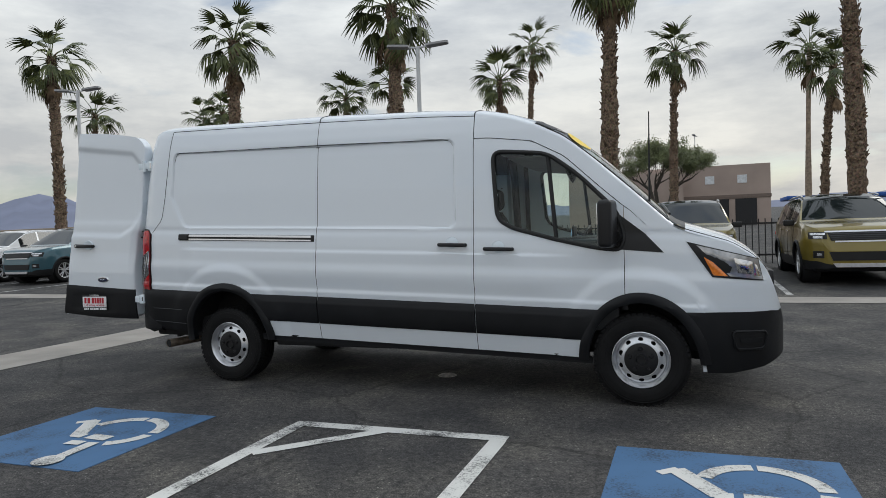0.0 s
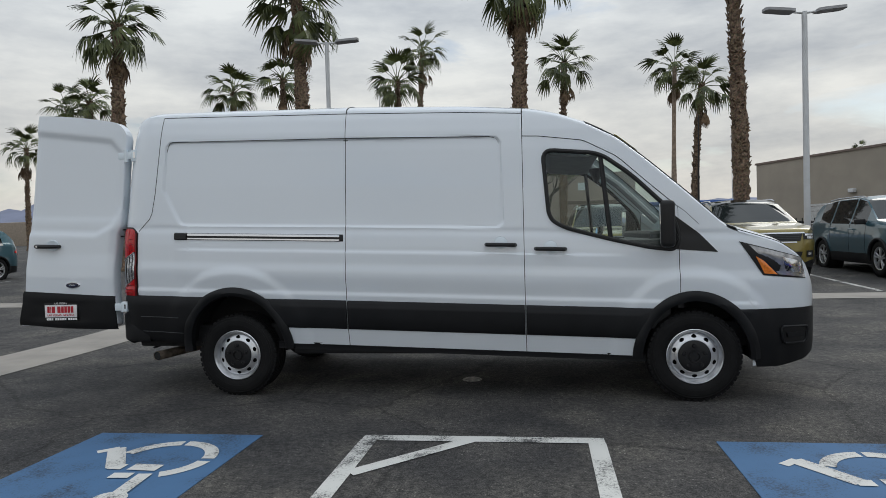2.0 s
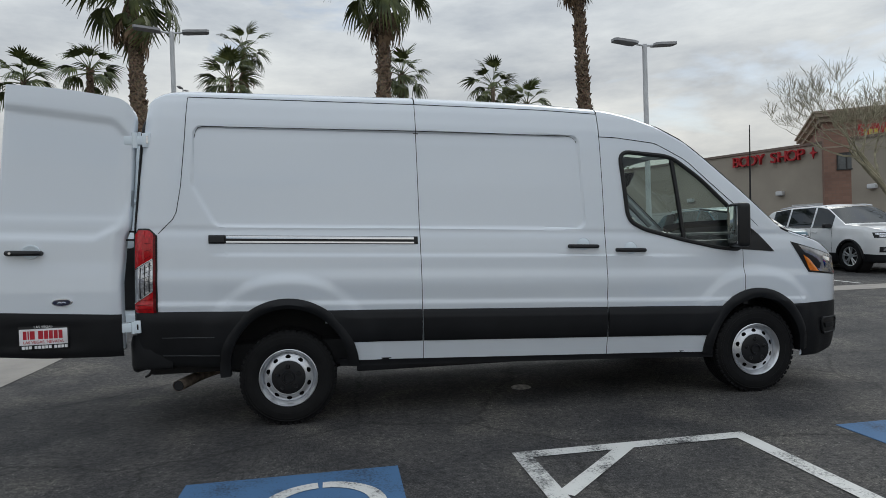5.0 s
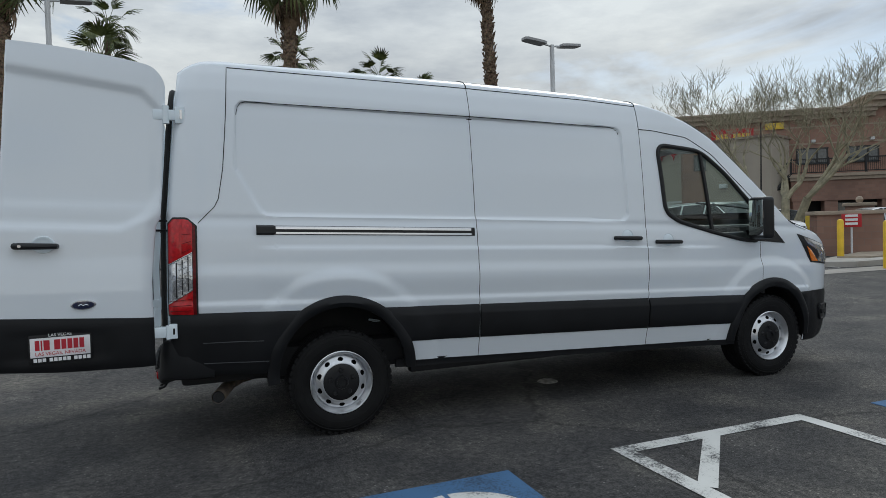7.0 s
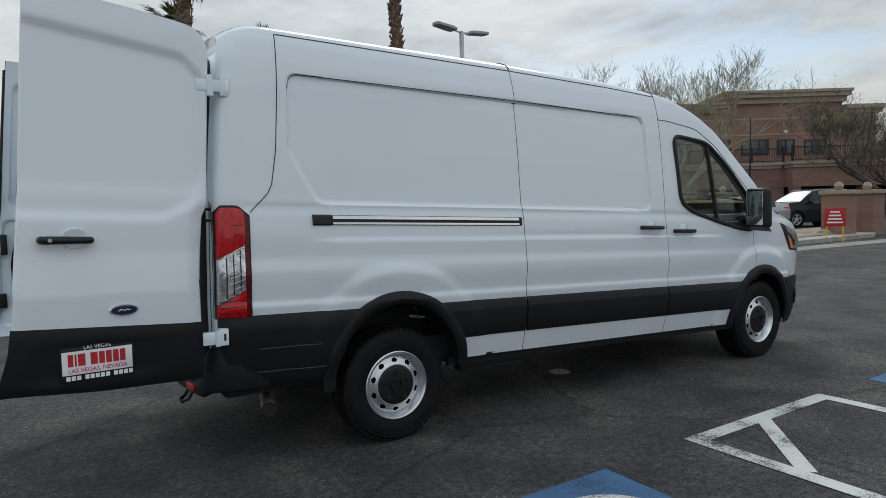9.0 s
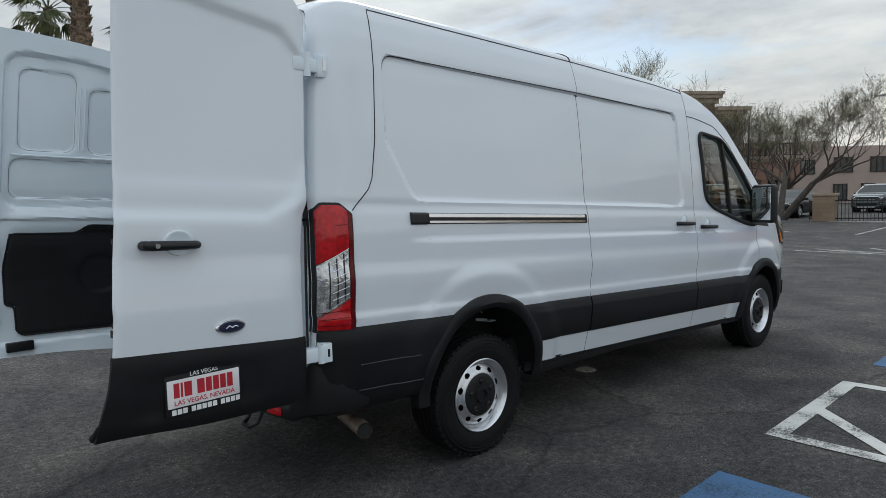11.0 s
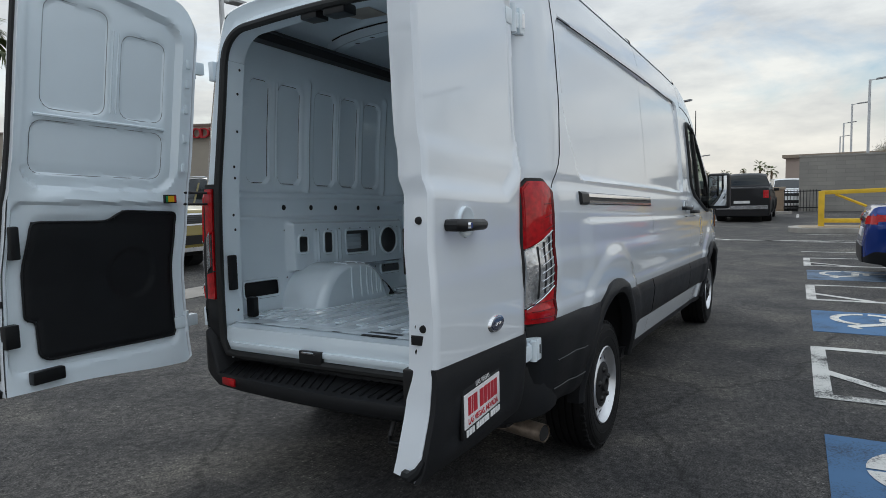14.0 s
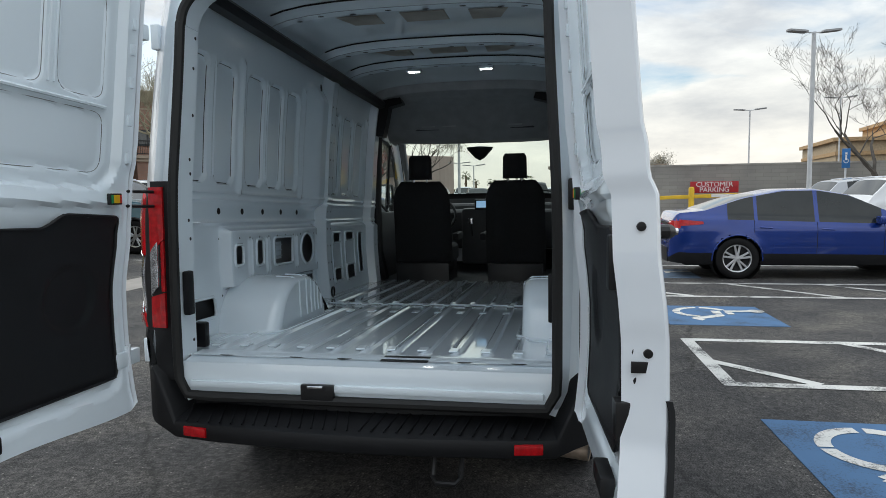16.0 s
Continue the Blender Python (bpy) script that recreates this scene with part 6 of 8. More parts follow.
def fan_leaf(rng, stem, blade, n=17, droop=0.35, spread=150):
    """A fan leaf along +x: stalk, then a folded fan of narrow blades."""
    V, Fc = tube([(0, 0, 0), (stem * 0.5, 0, 0.03 * stem), (stem, 0, -0.03 * stem)], [0.028, 0.02, 0.014], 4, cap=False)
    for k in range(n):
        a = radians(-spread / 2 + spread * k / (n - 1)) + rng.uniform(-0.04, 0.04)
        L = blade * (1.0 - 0.28 * abs(2 * k / (n - 1) - 1) ** 2) * rng.uniform(0.88, 1.1)
        w = 0.050 * blade
        c, s = math.cos(a), math.sin(a)
        base_p = Vector((stem, 0, -0.03 * stem))
        pts = []
        for q, wd in ((0.0, 0.25), (0.45, 1.0), (0.75, 0.7), (1.0, 0.06)):
            dz = -droop * L * q ** 2.4 * (1 + 0.4 * rng.random()) + 0.05 * L * math.sin(q * 3)
            r = L * q * (1 - 0.12 * q * droop)
            p = base_p + Vector((c * r, s * r, dz))
            side = Vector((-s, c, 0)) * w * wd
            pts.append((p + side + Vector((0, 0, 0.02 * (k % 2))), p - side))
        i0 = len(V)
        for a1, b1 in pts:
            V += [tuple(a1), tuple(b1)]
        for q in range(3):
            Fc.append((i0 + 2 * q, i0 + 2 * q + 1, i0 + 2 * q + 3, i0 + 2 * q + 2))
    return V, Fc


def palm_meshes(seed, h, r0, lean_x, lean_y, leaves, size, rough=True, dead=10, low=-0.5):
    rng = random.Random(seed)
    rings = int(h / 0.12)
    V, Fc = [], []
    n = 12
    for i in range(rings + 1):
        t = i / rings
        z = h * t
        rr = r0 * (1.25 - 0.45 * t if t > 0.06 else 1.55 - 5 * t) * (1.0 + 0.10 * math.sin(9 * t + seed))
        if t > 0.9:
            rr *= 1 + 1.2 * (t - 0.9)
        cx, cy = lean_x * t * t, lean_y * t * t
        for k in range(n):
            a = 2 * math.pi * k / n
            q = rr * (1 + (rng.uniform(-0.16, 0.16) if rough else rng.uniform(-0.03, 0.03)))
            V.append((cx + q * math.cos(a), cy + q * math.sin(a), z + rng.uniform(-0.03, 0.03)))
    for i in range(rings):
        for k in range(n):
            a = i * n + k
            b = i * n + (k + 1) % n
            Fc.append((a, b, b + n, a + n))
    if rough:
        # old leaf bases
        for i in range(int(h * 34)):
            t = rng.uniform(0.25, 1.0)
            a = rng.uniform(0, 2 * math.pi)
            rr = r0 * (1.2 - 0.4 * t)
            cx, cy = lean_x * t * t, lean_y * t * t
            p = Vector((cx + rr * math.cos(a), cy + rr * math.sin(a), h * t))
            o = Vector((math.cos(a), math.sin(a), 0.0))
            s = Vector((-o.y, o.x, 0)) * rng.uniform(0.04, 0.09)
            tip = p + o * rng.uniform(0.05, 0.11) + Vector((0, 0, rng.uniform(0.02, 0.24)))
            i0 = len(V)
            V += [tuple(p - s), tuple(p + s), tuple(tip), tuple(p + Vector((0, 0, 0.12)))]
            Fc += [(i0, i0 + 1, i0 + 2), (i0 + 1, i0 + 3, i0 + 2), (i0 + 3, i0, i0 + 2)]
    trunk = V, Fc
    head = Vector((lean_x, lean_y, h))
    green, brown = [], []
    for k in range(leaves):
        f = (k + 0.5) / leaves
        el = math.asin(max(-0.99, min(0.97, 1.0 - f * (1.0 - low)))) + rng.uniform(-0.12, 0.12)
        az = k * 2.39996 + rng.uniform(-0.3, 0.3)
        leaf = fan_leaf(rng, size * rng.uniform(0.36, 0.66), size * rng.uniform(0.40, 0.56), 13, 0.30 + 0.55 * f, rng.uniform(85, 135))
        m = Matrix.Translation(head + Vector((0, 0, -0.25 * f))) @ pose(0, 0, 0, 0, 0, math.degrees(az)) @ pose(0, 0, 0, 0, -math.degrees(el), 0) @ pose(0, 0, 0, rng.uniform(-35, 35), 0, 0)
        green.append(moved(leaf, m))
    for k in range(dead):
        az = rng.uniform(0, 2 * math.pi)
        leaf = fan_leaf(rng, size * 0.45, size * 0.45, 9, 0.2, 60)
        m = Matrix.Translation(head + Vector((0, 0, -0.4 - rng.random() * 0.5))) @ pose(0, 0, 0, 0, 0, math.degrees(az)) @ pose(0, 0, 0, 0, rng.uniform(62, 88), 0)
        brown.append(moved(leaf, m))
    return trunk, join(*green), join(*brown) if brown else None


def palm(x, y, seed, h, r0=0.26, lx=0.0, ly=0.0, leaves=40, size=1.7, rough=True, dead=10, low=-0.5, yellow=0, label="tall fan palm with a shaggy trunk"):
    t, g, b = palm_meshes(seed, h, r0, lx, ly, leaves, size, rough, dead, low)
    e = empty("palm_tree", x, y, zg(x, y) - 0.05)
    tagged(e, label, "palm tree", "palms along the lot")
    obj("trunk", t, BARK if rough else BARK_S, e)
    obj("crown", g, FROND, e, smooth=False)
    if b:
        obj("dead_fronds", b, FROND_Y if yellow else DEAD, e, "dry brown hanging fronds", smooth=False)
    return e


PALMS = [  # x, y, seed, height, radius, lean, leaves, size, rough, dead, low
    (-21.9, 15.2, 1, 9.5, 0.25, -0.3, 22, 1.75, True, 14, -0.6),
    (-12.15, 14.8, 2, 8.75, 0.25, 0.1, 24, 1.65, True, 9, -0.55),
    (-5.55, 15.6, 3, 9.4, 0.27, -0.2, 26, 1.9, True, 14, -0.85),
    (1.9, 15.0, 4, 9.5, 0.28, 0.15, 25, 1.8, True, 12, -0.7),
    (8.45, 14.3, 5, 10.6, 0.24, -0.25, 24, 1.8, True, 12, -0.6),
    (-13.5, 26.3, 6, 8.6, 0.22, 0.0, 22, 1.6, True, 4, -0.25),
    (-10.7, 26.3, 7, 9.1, 0.22, 0.0, 20, 1.6, True, 6, -0.4),
    (-4.4, 25.0, 8, 8.3, 0.22, 0.1, 22, 1.6, True, 5, -0.3),
    (-5.8, 37.7, 9, 12.9, 0.26, 0.5, 22, 2.0, True, 5, -0.3),
    (3.6, 27.2, 11, 9.2, 0.24, 0.2, 22, 1.7, True, 8, -0.5),
    (11.0, 38.0, 12, 10.9, 0.22, 0.2, 24, 2.0, False, 6, -0.5),
    (10.0, 27.7, 13, 7.8, 0.22, 0.5, 20, 1.6, True, 8, -0.5),
    (-25.8, 20.6, 14, 8.0, 0.22, 0.0, 20, 1.6, True, 4, -0.4),
    (-22.1, 26.4, 15, 8.6, 0.24, 0.1, 22, 1.55, True, 5, -0.35),
    (-23.4, 26.6, 17, 8.2, 0.22, -0.1, 22, 1.6, True, 5, -0.3),
    (-35.7, 37.4, 18, 7.7, 0.22, 0.0, 20, 1.9, True, 8, -0.4),
]
for x, y, sd, h, r, lx, lv, sz, rg, dd, lw in PALMS:
    palm(x, y, sd, h, r * (0.80 if y < 20 else 0.66), lx, 0.1, lv * 9 // 8, sz, rg, dd, lw - 0.1, label="tall fan palm with a shaggy trunk" if rg else "slender fan palm with a bare smooth trunk")
for k, (x, y, h) in enumerate(((114.4, 20.3, 4.0), (115.2, 16.0, 4.3), (117, 14.4, 3.2), (118, 11.8, 3.2), (116, 10.8, 3.0), (119, 8.8, 3.6), (116.3, 6.1, 4.4), (116.4, 4.4, 3.5), (60, 48, 6.5), (46, 92, 9))):
    palm(x, y, 30 + k, h, 0.16, 0, 0, 16, 1.5 if k > 7 else (1.15 if k in (0, 1, 6, 7) else 0.7), True, 4, -0.4, label="small fan palm far off")


def branches(rng, p, d, length, r, depth, out, twigs, droop, tips):
    """One limb and, from it, its branches."""
    pts, rs = [p.copy()], [r]
    segs = 4
    for i in range(segs):
        d = (d + Vector((rng.uniform(-1, 1), rng.uniform(-1, 1), rng.uniform(-0.6, 0.9) - droop)) * 0.20).normalized()
        p = p + d * length / segs
        pts.append(p.copy())
        rs.append(max(0.004, r * (1 - 0.45 * (i + 1) / segs)))
    out.append(tube(pts, rs, 6 if r > 0.05 else (4 if r > 0.015 else 3), cap=False))
    if depth == 0:
        tips.append((pts[-1], d))
        return
    for k in range(rng.choice((2, 3, 3)) + (1 if depth < 3 else 0)):
        q = rng.uniform(0.35, 1.0) if k else 1.0
        i = min(segs - 1, int(q * segs))
        b = pts[i].lerp(pts[i + 1], q * segs - i) if i < segs else pts[-1]
        ax = Vector((rng.uniform(-1, 1), rng.uniform(-1, 1), rng.uniform(-0.2, 0.8))).normalized()
        branches(rng, b, (d + ax * 0.85).normalized(), length * rng.uniform(0.6, 0.82), max(0.005, rs[i] * rng.uniform(0.5, 0.7)), depth - 1, out, twigs, droop, tips)


def tree(name, x, y, seed, trunk_h, length, r, depth, label, bark=TWIG, leafy=0, stems=2, droop=0.0, spread=0.5, leaf=LEAF, lsize=0.05):
    rng = random.Random(seed)
    e = empty(name, x, y, zg(x, y) - 0.05)
    tagged(e, label, "tree")
    out, tips = [], []
    for k in range(stems):
        a = 2 * math.pi * k / stems + rng.random()
        d = Vector((math.cos(a) * spread, math.sin(a) * spread, 1)).normalized()
        base_p = Vector((math.cos(a) * r * 0.6, math.sin(a) * r * 0.6, 0))
        mid = base_p + d * trunk_h
        out.append(tube([base_p, base_p.lerp(mid, 0.5) + Vector((0.05, 0.03, 0)), mid], [r * 1.15, r, r * 0.85], 8, cap=False))
        for j in range(3):
            b = a + rng.uniform(-1.2, 1.2)
            limb = []
            branches(rng, mid, (d + Vector((math.cos(b), math.sin(b), 0.3)) * 0.7).normalized(), length, r * 0.62, depth, limb, None, droop, tips)
            obj("branch", join(*limb), bark, e)
    obj("trunk", join(*out), bark, e)
    if leafy:
        V, Fc = [], []
        for p, d in tips:
            for k in range(leafy):
                c = p + Vector((rng.gauss(0, 0.16), rng.gauss(0, 0.16), rng.gauss(0, 0.14)))
                u = Vector((rng.uniform(-1, 1), rng.uniform(-1, 1), rng.uniform(-1, 1))).normalized() * lsize
                v = u.orthogonal().normalized() * lsize * 0.5
                i0 = len(V)
                V += [tuple(c - u), tuple(c + v), tuple(c + u), tuple(c - v)]
                Fc.append((i0, i0 + 1, i0 + 2, i0 + 3))
        obj("crown", (V, Fc), leaf, e, smooth=False)
    return e


tree("bare_tree", 18.9, 12.36, 5, 2.0, 1.9, 0.16, 6, "leafless desert tree with pale branching limbs", TWIG, 0, 3, -0.02, 0.40)
tree("desert_tree", 30.2, 8.8, 8, 2.2, 1.72, 0.15, 6, "broad sparse desert tree with small olive leaves", TWIG_D, 3, 3, 0.0, 0.75, mat("dry_olive_leaf", (0.13, 0.115, 0.06), 0.8, var=0.35, scale=2), 0.035)
tree("desert_tree", 45.0, 14.5, 9, 1.6, 2.2, 0.16, 5, "sparse desert tree with few olive leaves", TWIG_D, 4, 3, 0.0, 0.5)
tree("leafy_tree", 2.3, 47.0, 11, 3.2, 1.5, 0.16, 4, "feathery green shade tree beyond the lot", TWIG_D, 34, 3, -0.05, 0.3, mat("light_feathery_leaf", (0.14, 0.16, 0.07), 0.7, var=0.3, scale=2), 0.07)
tree("bare_tree", 29.5, -15.9, 12, 2.4, 2.7, 0.15, 6, "dark leafless tree beyond the wall", TWIG_D, 0, 2, 0.0, 0.45)
tree("bare_tree", 46, -6.5, 13, 1.9, 0.95, 0.10, 5, "pale leafless tree beyond the wall", TWIG, 2, 3, 0.0, 0.5, mat("pale_blossom_leaf", (0.4, 0.38, 0.33), 0.8))

# ---------------------------------------------------------------- parked cars
def smooth_line(pts, n=9):
    xs = np.arange(pts[0][0], pts[-1][0] + 0.005, 0.01)
    ys = np.interp(xs, *zip(*pts))
    k = np.hanning(n + 2)[1:-1]
    s = ys.copy()
    h = n // 2
    s[h:-h] = np.convolve(ys, k / k.sum(), "same")[h:-h]
    return xs, s


SHAPES = {
    "suv": dict(L=4.61, W=1.90, wb=2.76, fo=0.90, r=0.365, T=[(0.000, 0.589), (0.032, 0.835), (0.105, 1.027), (0.473, 1.102), (1.103, 1.166), (1.838, 1.648), (2.205, 1.723), (3.360, 1.712), (4.095, 1.637), (4.431, 1.263), (4.557, 1.016), (4.609, 0.535)],
                B=[(0.000, 0.535), (0.063, 0.856), (0.473, 1.016), (1.050, 1.070), (4.305, 1.134), (4.515, 1.016), (4.609, 0.482)], ws=(1.134, 1.869), bl=(4.116, 4.410), win=[(1.522, 2.226), (2.289, 3.203), (3.276, 3.906)], nose=0.7, tail=0.4),
    "sedan": dict(L=4.64, W=1.80, wb=2.70, fo=0.90, r=0.335, T=[(0, 0.45), (0.03, 0.62), (0.2, 0.76), (0.6, 0.87), (1.15, 0.96), (1.95, 1.36), (2.4, 1.445), (2.9, 1.44), (3.5, 1.32), (4.1, 1.11), (4.50, 1.07), (4.57, 0.98), (4.64, 0.5)],
                  B=[(0, 0.42), (0.1, 0.64), (0.6, 0.80), (1.2, 0.87), (4.0, 0.965), (4.5, 0.98), (4.64, 0.45)], ws=(1.22, 2.05), bl=(3.3, 4.08), win=[(1.50, 2.40), (2.46, 3.30), (3.35, 3.75)], nose=0.9, tail=0.55),
    "pickup": dict(L=5.8, W=2.0, wb=3.6, fo=0.95, r=0.40, T=[(0, 0.75), (0.05, 1.0), (0.2, 1.14), (0.9, 1.2), (1.3, 1.25), (1.95, 1.80), (2.3, 1.90), (3.5, 1.90), (3.72, 1.80), (3.85, 1.34), (5.6, 1.34), (5.76, 1.33), (5.8, 1.29)],
                   B=[(0, 0.7), (0.1, 1.0), (1.0, 1.13), (3.9, 1.22), (5.7, 1.26), (5.8, 1.22)], tk=0.06, ws=(1.32, 1.98), bl=(3.7, 3.84), win=[(1.75, 2.5), (2.6, 3.4)], nose=0.6, tail=0.25),
}
PAINTS = {}


CAR_MODELS = {}


def car(kind, x, y, rz, paint, label, black_roof=False, spokes=10, light_front=True):
    """A parked car; the second of a kind takes over the first one's meshes in its own paint."""
    model = CAR_MODELS.get((kind, black_roof, light_front))
    if model:
        e = copy_thing(model[0], pose(x, y, zg(x, y), 0, 0, rz))
        tagged(e, label)
        for o in e.children_recursive:
            if o.data and o.data.materials[0] == model[1] and paint != model[1]:
                o.data = o.data.copy()
                o.data.materials[0] = paint
        return e
    S = SHAPES[kind]
    L, Wd = S["L"], S["W"]
    T, B = smooth_line(S["T"], 15), smooth_line(S["B"], 9)
    top_z = lambda s: float(np.interp(s, *T))
    belt = lambda s: min(float(np.interp(s, *B)), top_z(s) - 0.03)
    ax = (S["fo"], S["fo"] + S["wb"])
    r = S["r"]

    def pl(s):
        u = max(0.0, (S["nose"] - s) / S["nose"]) if s < S["nose"] else max(0.0, (s - (L - S["tail"])) / S["tail"])
        u = min(1.0, u)
        k = 0.55 if s < S["nose"] else S.get("tk", 0.45)
        return 1 - k * (1 - (max(0.0, 1 - u ** 2.6)) ** (1 / 2.6))

    def hw(s, z):
        b = belt(s)
        f = float(np.interp(z, [0.2, 0.35, 0.55, 0.8, b, b + 0.06], [0.92, 0.97, 0.995, 1.0, 0.965, 0.93])) if z <= b + 0.06 else 0.93 - 0.19 * min(1, (z - b - 0.06) / 0.5)
        for a in ax:
            f += 0.018 * sstep(1.45, 1.1, math.hypot(s - a, z - r) / r) if z < b else 0
        return Wd / 2 * pl(s) * f

    def pt(s, q, off=0.0):
        b, t = belt(s), top_z(s)
        lo = 0.24 + 0.10 * (1 - pl(s))
        ze = b + (t - b) * (0.92 if kind == "sedan" else 0.88)
        if q <= 1:
            z = lo + (b - lo) * q
            yy = hw(s, z) + off
        elif q <= 2:
            z = b + (ze - b) * (q - 1)
            yy = hw(s, z) + off
        else:
            k = 3 - q
            yy = hw(s, ze) * k
            z = ze + (t - ze) * (max(0, 1 - k ** 2.6)) ** 0.5 + off
        return L / 2 - s, yy, z

    e = empty("parked_car", x, y, zg(x, y), rz)
    tagged(e, label, "car", "parked cars")
    CAR_MODELS[(kind, black_roof, light_front)] = (e, paint)
    cuts = sorted({0.0, 0.004, 0.012, 0.025, 0.04, 0.06, 0.09, *[round(v, 3) for v in frange(0.13, L - 0.13, 0.055)], *[v for w in S["win"] for v in w], *S["ws"], *S["bl"], L - 0.09, L - 0.06, L - 0.04, L - 0.025, L - 0.012, L - 0.004, L})
    qs = [i / 12 for i in range(12)] + [1 + i / 8 for i in range(8)] + [2, 2.04, 2.1, 2.2, 2.35, 2.55, 2.8, 3.0]
    parts = {}
    for side in (1, -1):
        for i in range(len(cuts) - 1):
            for j in range(len(qs) - 1):
                s, q = (cuts[i] + cuts[i + 1]) / 2, (qs[j] + qs[j + 1]) / 2
                z = pt(s, q)[2]
                if q < 1.2 and any(math.hypot(s - a, z - r * 0.98) < r * 1.13 for a in ax):
                    continue
                key = "body"
                tall = top_z(s) - belt(s) > 0.16
                if tall and 1.06 < q < 1.94:
                    for n, w in enumerate(S["win"]):
                        if w[0] < s < w[1]:
                            key = "side_window%d%d" % (n, side)
                if q > 2.06 and S["ws"][0] < s < S["ws"][1]:
                    key = "windscreen"
                if q > 2.06 and S["bl"][0] < s < S["bl"][1]:
                    key = "rear_window"
                if key == "body" and q < 0.22:
                    key = "sill%d" % side
                if key == "body" and q > 1.92 and black_roof and S["ws"][1] <= s <= S["bl"][0]:
                    key = "roof_panel"
                V, Fc = parts.setdefault(key, ([], []))
                k = len(V)
                for a, b in ((i, j), (i + 1, j), (i + 1, j + 1), (i, j + 1)):
                    p = pt(cuts[a], qs[b])
                    V.append((p[0], p[1] * side, p[2]))
                Fc.append((k, k + 1, k + 2, k + 3) if side > 0 else (k + 3, k + 2, k + 1, k))
    V, Fc = parts["body"]
    for s in (0.0, L):
        ring = [pt(s, q) for q in qs]
        ring = ring + [(p[0], -p[1], p[2]) for p in reversed(ring[:-1])]
        k = len(V)
        V += ring
        Fc.append(tuple(range(k, k + len(ring))) if s else tuple(reversed(range(k, k + len(ring)))))
    for key, g in parts.items():
        # weld the quads so that shading runs smoothly
        idx, V, Fc = {}, [], []
        for f in g[1]:
            t = []
            for v in f:
                c = tuple(round(a, 4) for a in g[0][v])
                if c not in idx:
                    idx[c] = len(V)
                    V.append(c)
                t.append(idx[c])
            if len(set(t)) > 2:
                Fc.append(tuple(dict.fromkeys(t)))
        nm = key.rstrip("-0123456789")
        obj(nm, (V, Fc), {"body": paint, "sill": CLAD, "roof_panel": GLASS_D}.get(nm, GLASS_D), e)
    obj("underside", box(-L / 2 + 0.25, L / 2 - 0.25, -Wd / 2 + 0.2, Wd / 2 - 0.2, 0.2, 0.5, 0.05), GAP_SHADE, e)
    for a in ax:
        for side in (1, -1):
            wx, wy = L / 2 - a, side * (Wd / 2 - 0.11)
            w = empty("wheel", wx, wy, r, 0 if side < 0 else 180)
            w.parent = e
            obj("tyre", lathe([(r * 0.62, -0.09), (r * 0.70, -0.105), (r * 0.88, -0.11), (r * 0.97, -0.095), (r, -0.07), (r, 0.07), (r * 0.9, 0.1)], 36), TYRE, w)
            rim = obj("rim", lathe([(r * 0.64, -0.06), (r * 0.66, -0.10), (r * 0.62, -0.095), (r * 0.60, -0.05)], 36), STEEL, w)
            sp = []
            for k in range(spokes):
                sp.append(moved(box(r * 0.10, r * 0.62, -0.088, -0.062, -0.020, 0.012, 0.005, 1), Matrix.Rotation(2 * math.pi * k / spokes + (0.12 if k % 2 else -0.12), 4, "Y")))
            obj("spokes", join(*sp, lathe([(0.0, -0.09), (r * 0.14, -0.088), (r * 0.17, -0.06)], 16)), STEEL, rim)
            obj("brake", lathe([(0.0, -0.04), (r * 0.6, -0.04), (r * 0.62, 0.05)], 24), GAP_SHADE, w)
            ang = [radians(t) for t in frange(-5, 185, 8)]
            ring = tube([(wx - 0 + r * 1.14 * math.cos(t), side * (hw(a - r * 1.14 * math.cos(t), max(0.3, r + r * 1.14 * math.sin(t))) + 0.002), r * 0.98 + r * 1.14 * math.sin(t)) for t in ang], 0.03 if kind != "sedan" else 0.012, 6)
            obj("arch_trim", ring, CLAD if kind != "sedan" else paint, e)
            obj("wheel_house", mapped(lathe([(0.0, 0.3), (r * 1.13, 0.3), (r * 1.14, 0.0)], 28), lambda px, py, pz: (px + wx, side * (Wd / 2 - 0.04 - py), pz + r * 0.98)), GAP_SHADE, e)

    def front(yy, z, off=0.0):
        """Where the nose lies at that width and height, s from the front."""
        lo, hi = 0.0, S["nose"]
        for _ in range(22):
            m = (lo + hi) / 2
            if hw(m, z) > abs(yy) and top_z(m) > z:
                hi = m
            else:
                lo = m
        return L / 2 - hi + off

    def back(yy, z, off=0.0):
        lo, hi = L - S["tail"] - 0.5, L
        for _ in range(22):
            m = (lo + hi) / 2
            if hw(m, z) > abs(yy) and top_z(m) > z:
                lo = m
            else:
                hi = m
        return L / 2 - lo - off

    def facing(fn, y0, y1, z0, z1, off, name, material, parent=e, n=10, taper=0.0):
        gq = [i / n for i in range(n + 1)]

        def f(u, v, o):
            z = z0 + (z1 - z0) * v
            yy = y0 + (y1 - y0) * u
            yy *= 1 - taper * (1 - v)
            return fn(yy, z, off + o), yy, z
        g = plate(f, gq, gq, 0.03)
        return obj(name, g, material, parent)
    zb = belt(0.12)
    if light_front:
        g0 = zb - 0.06
        facing(front, -0.58, 0.58, g0 - 0.03, g0 + 0.12, 0.012, "grille", BLACK, taper=0.10)
        for k in range(4):
            facing(front, -0.54, 0.54, g0 - 0.012 + 0.034 * k, g0 - 0.002 + 0.034 * k, 0.020, "grille_bar", TRIM, taper=0.06, n=6)
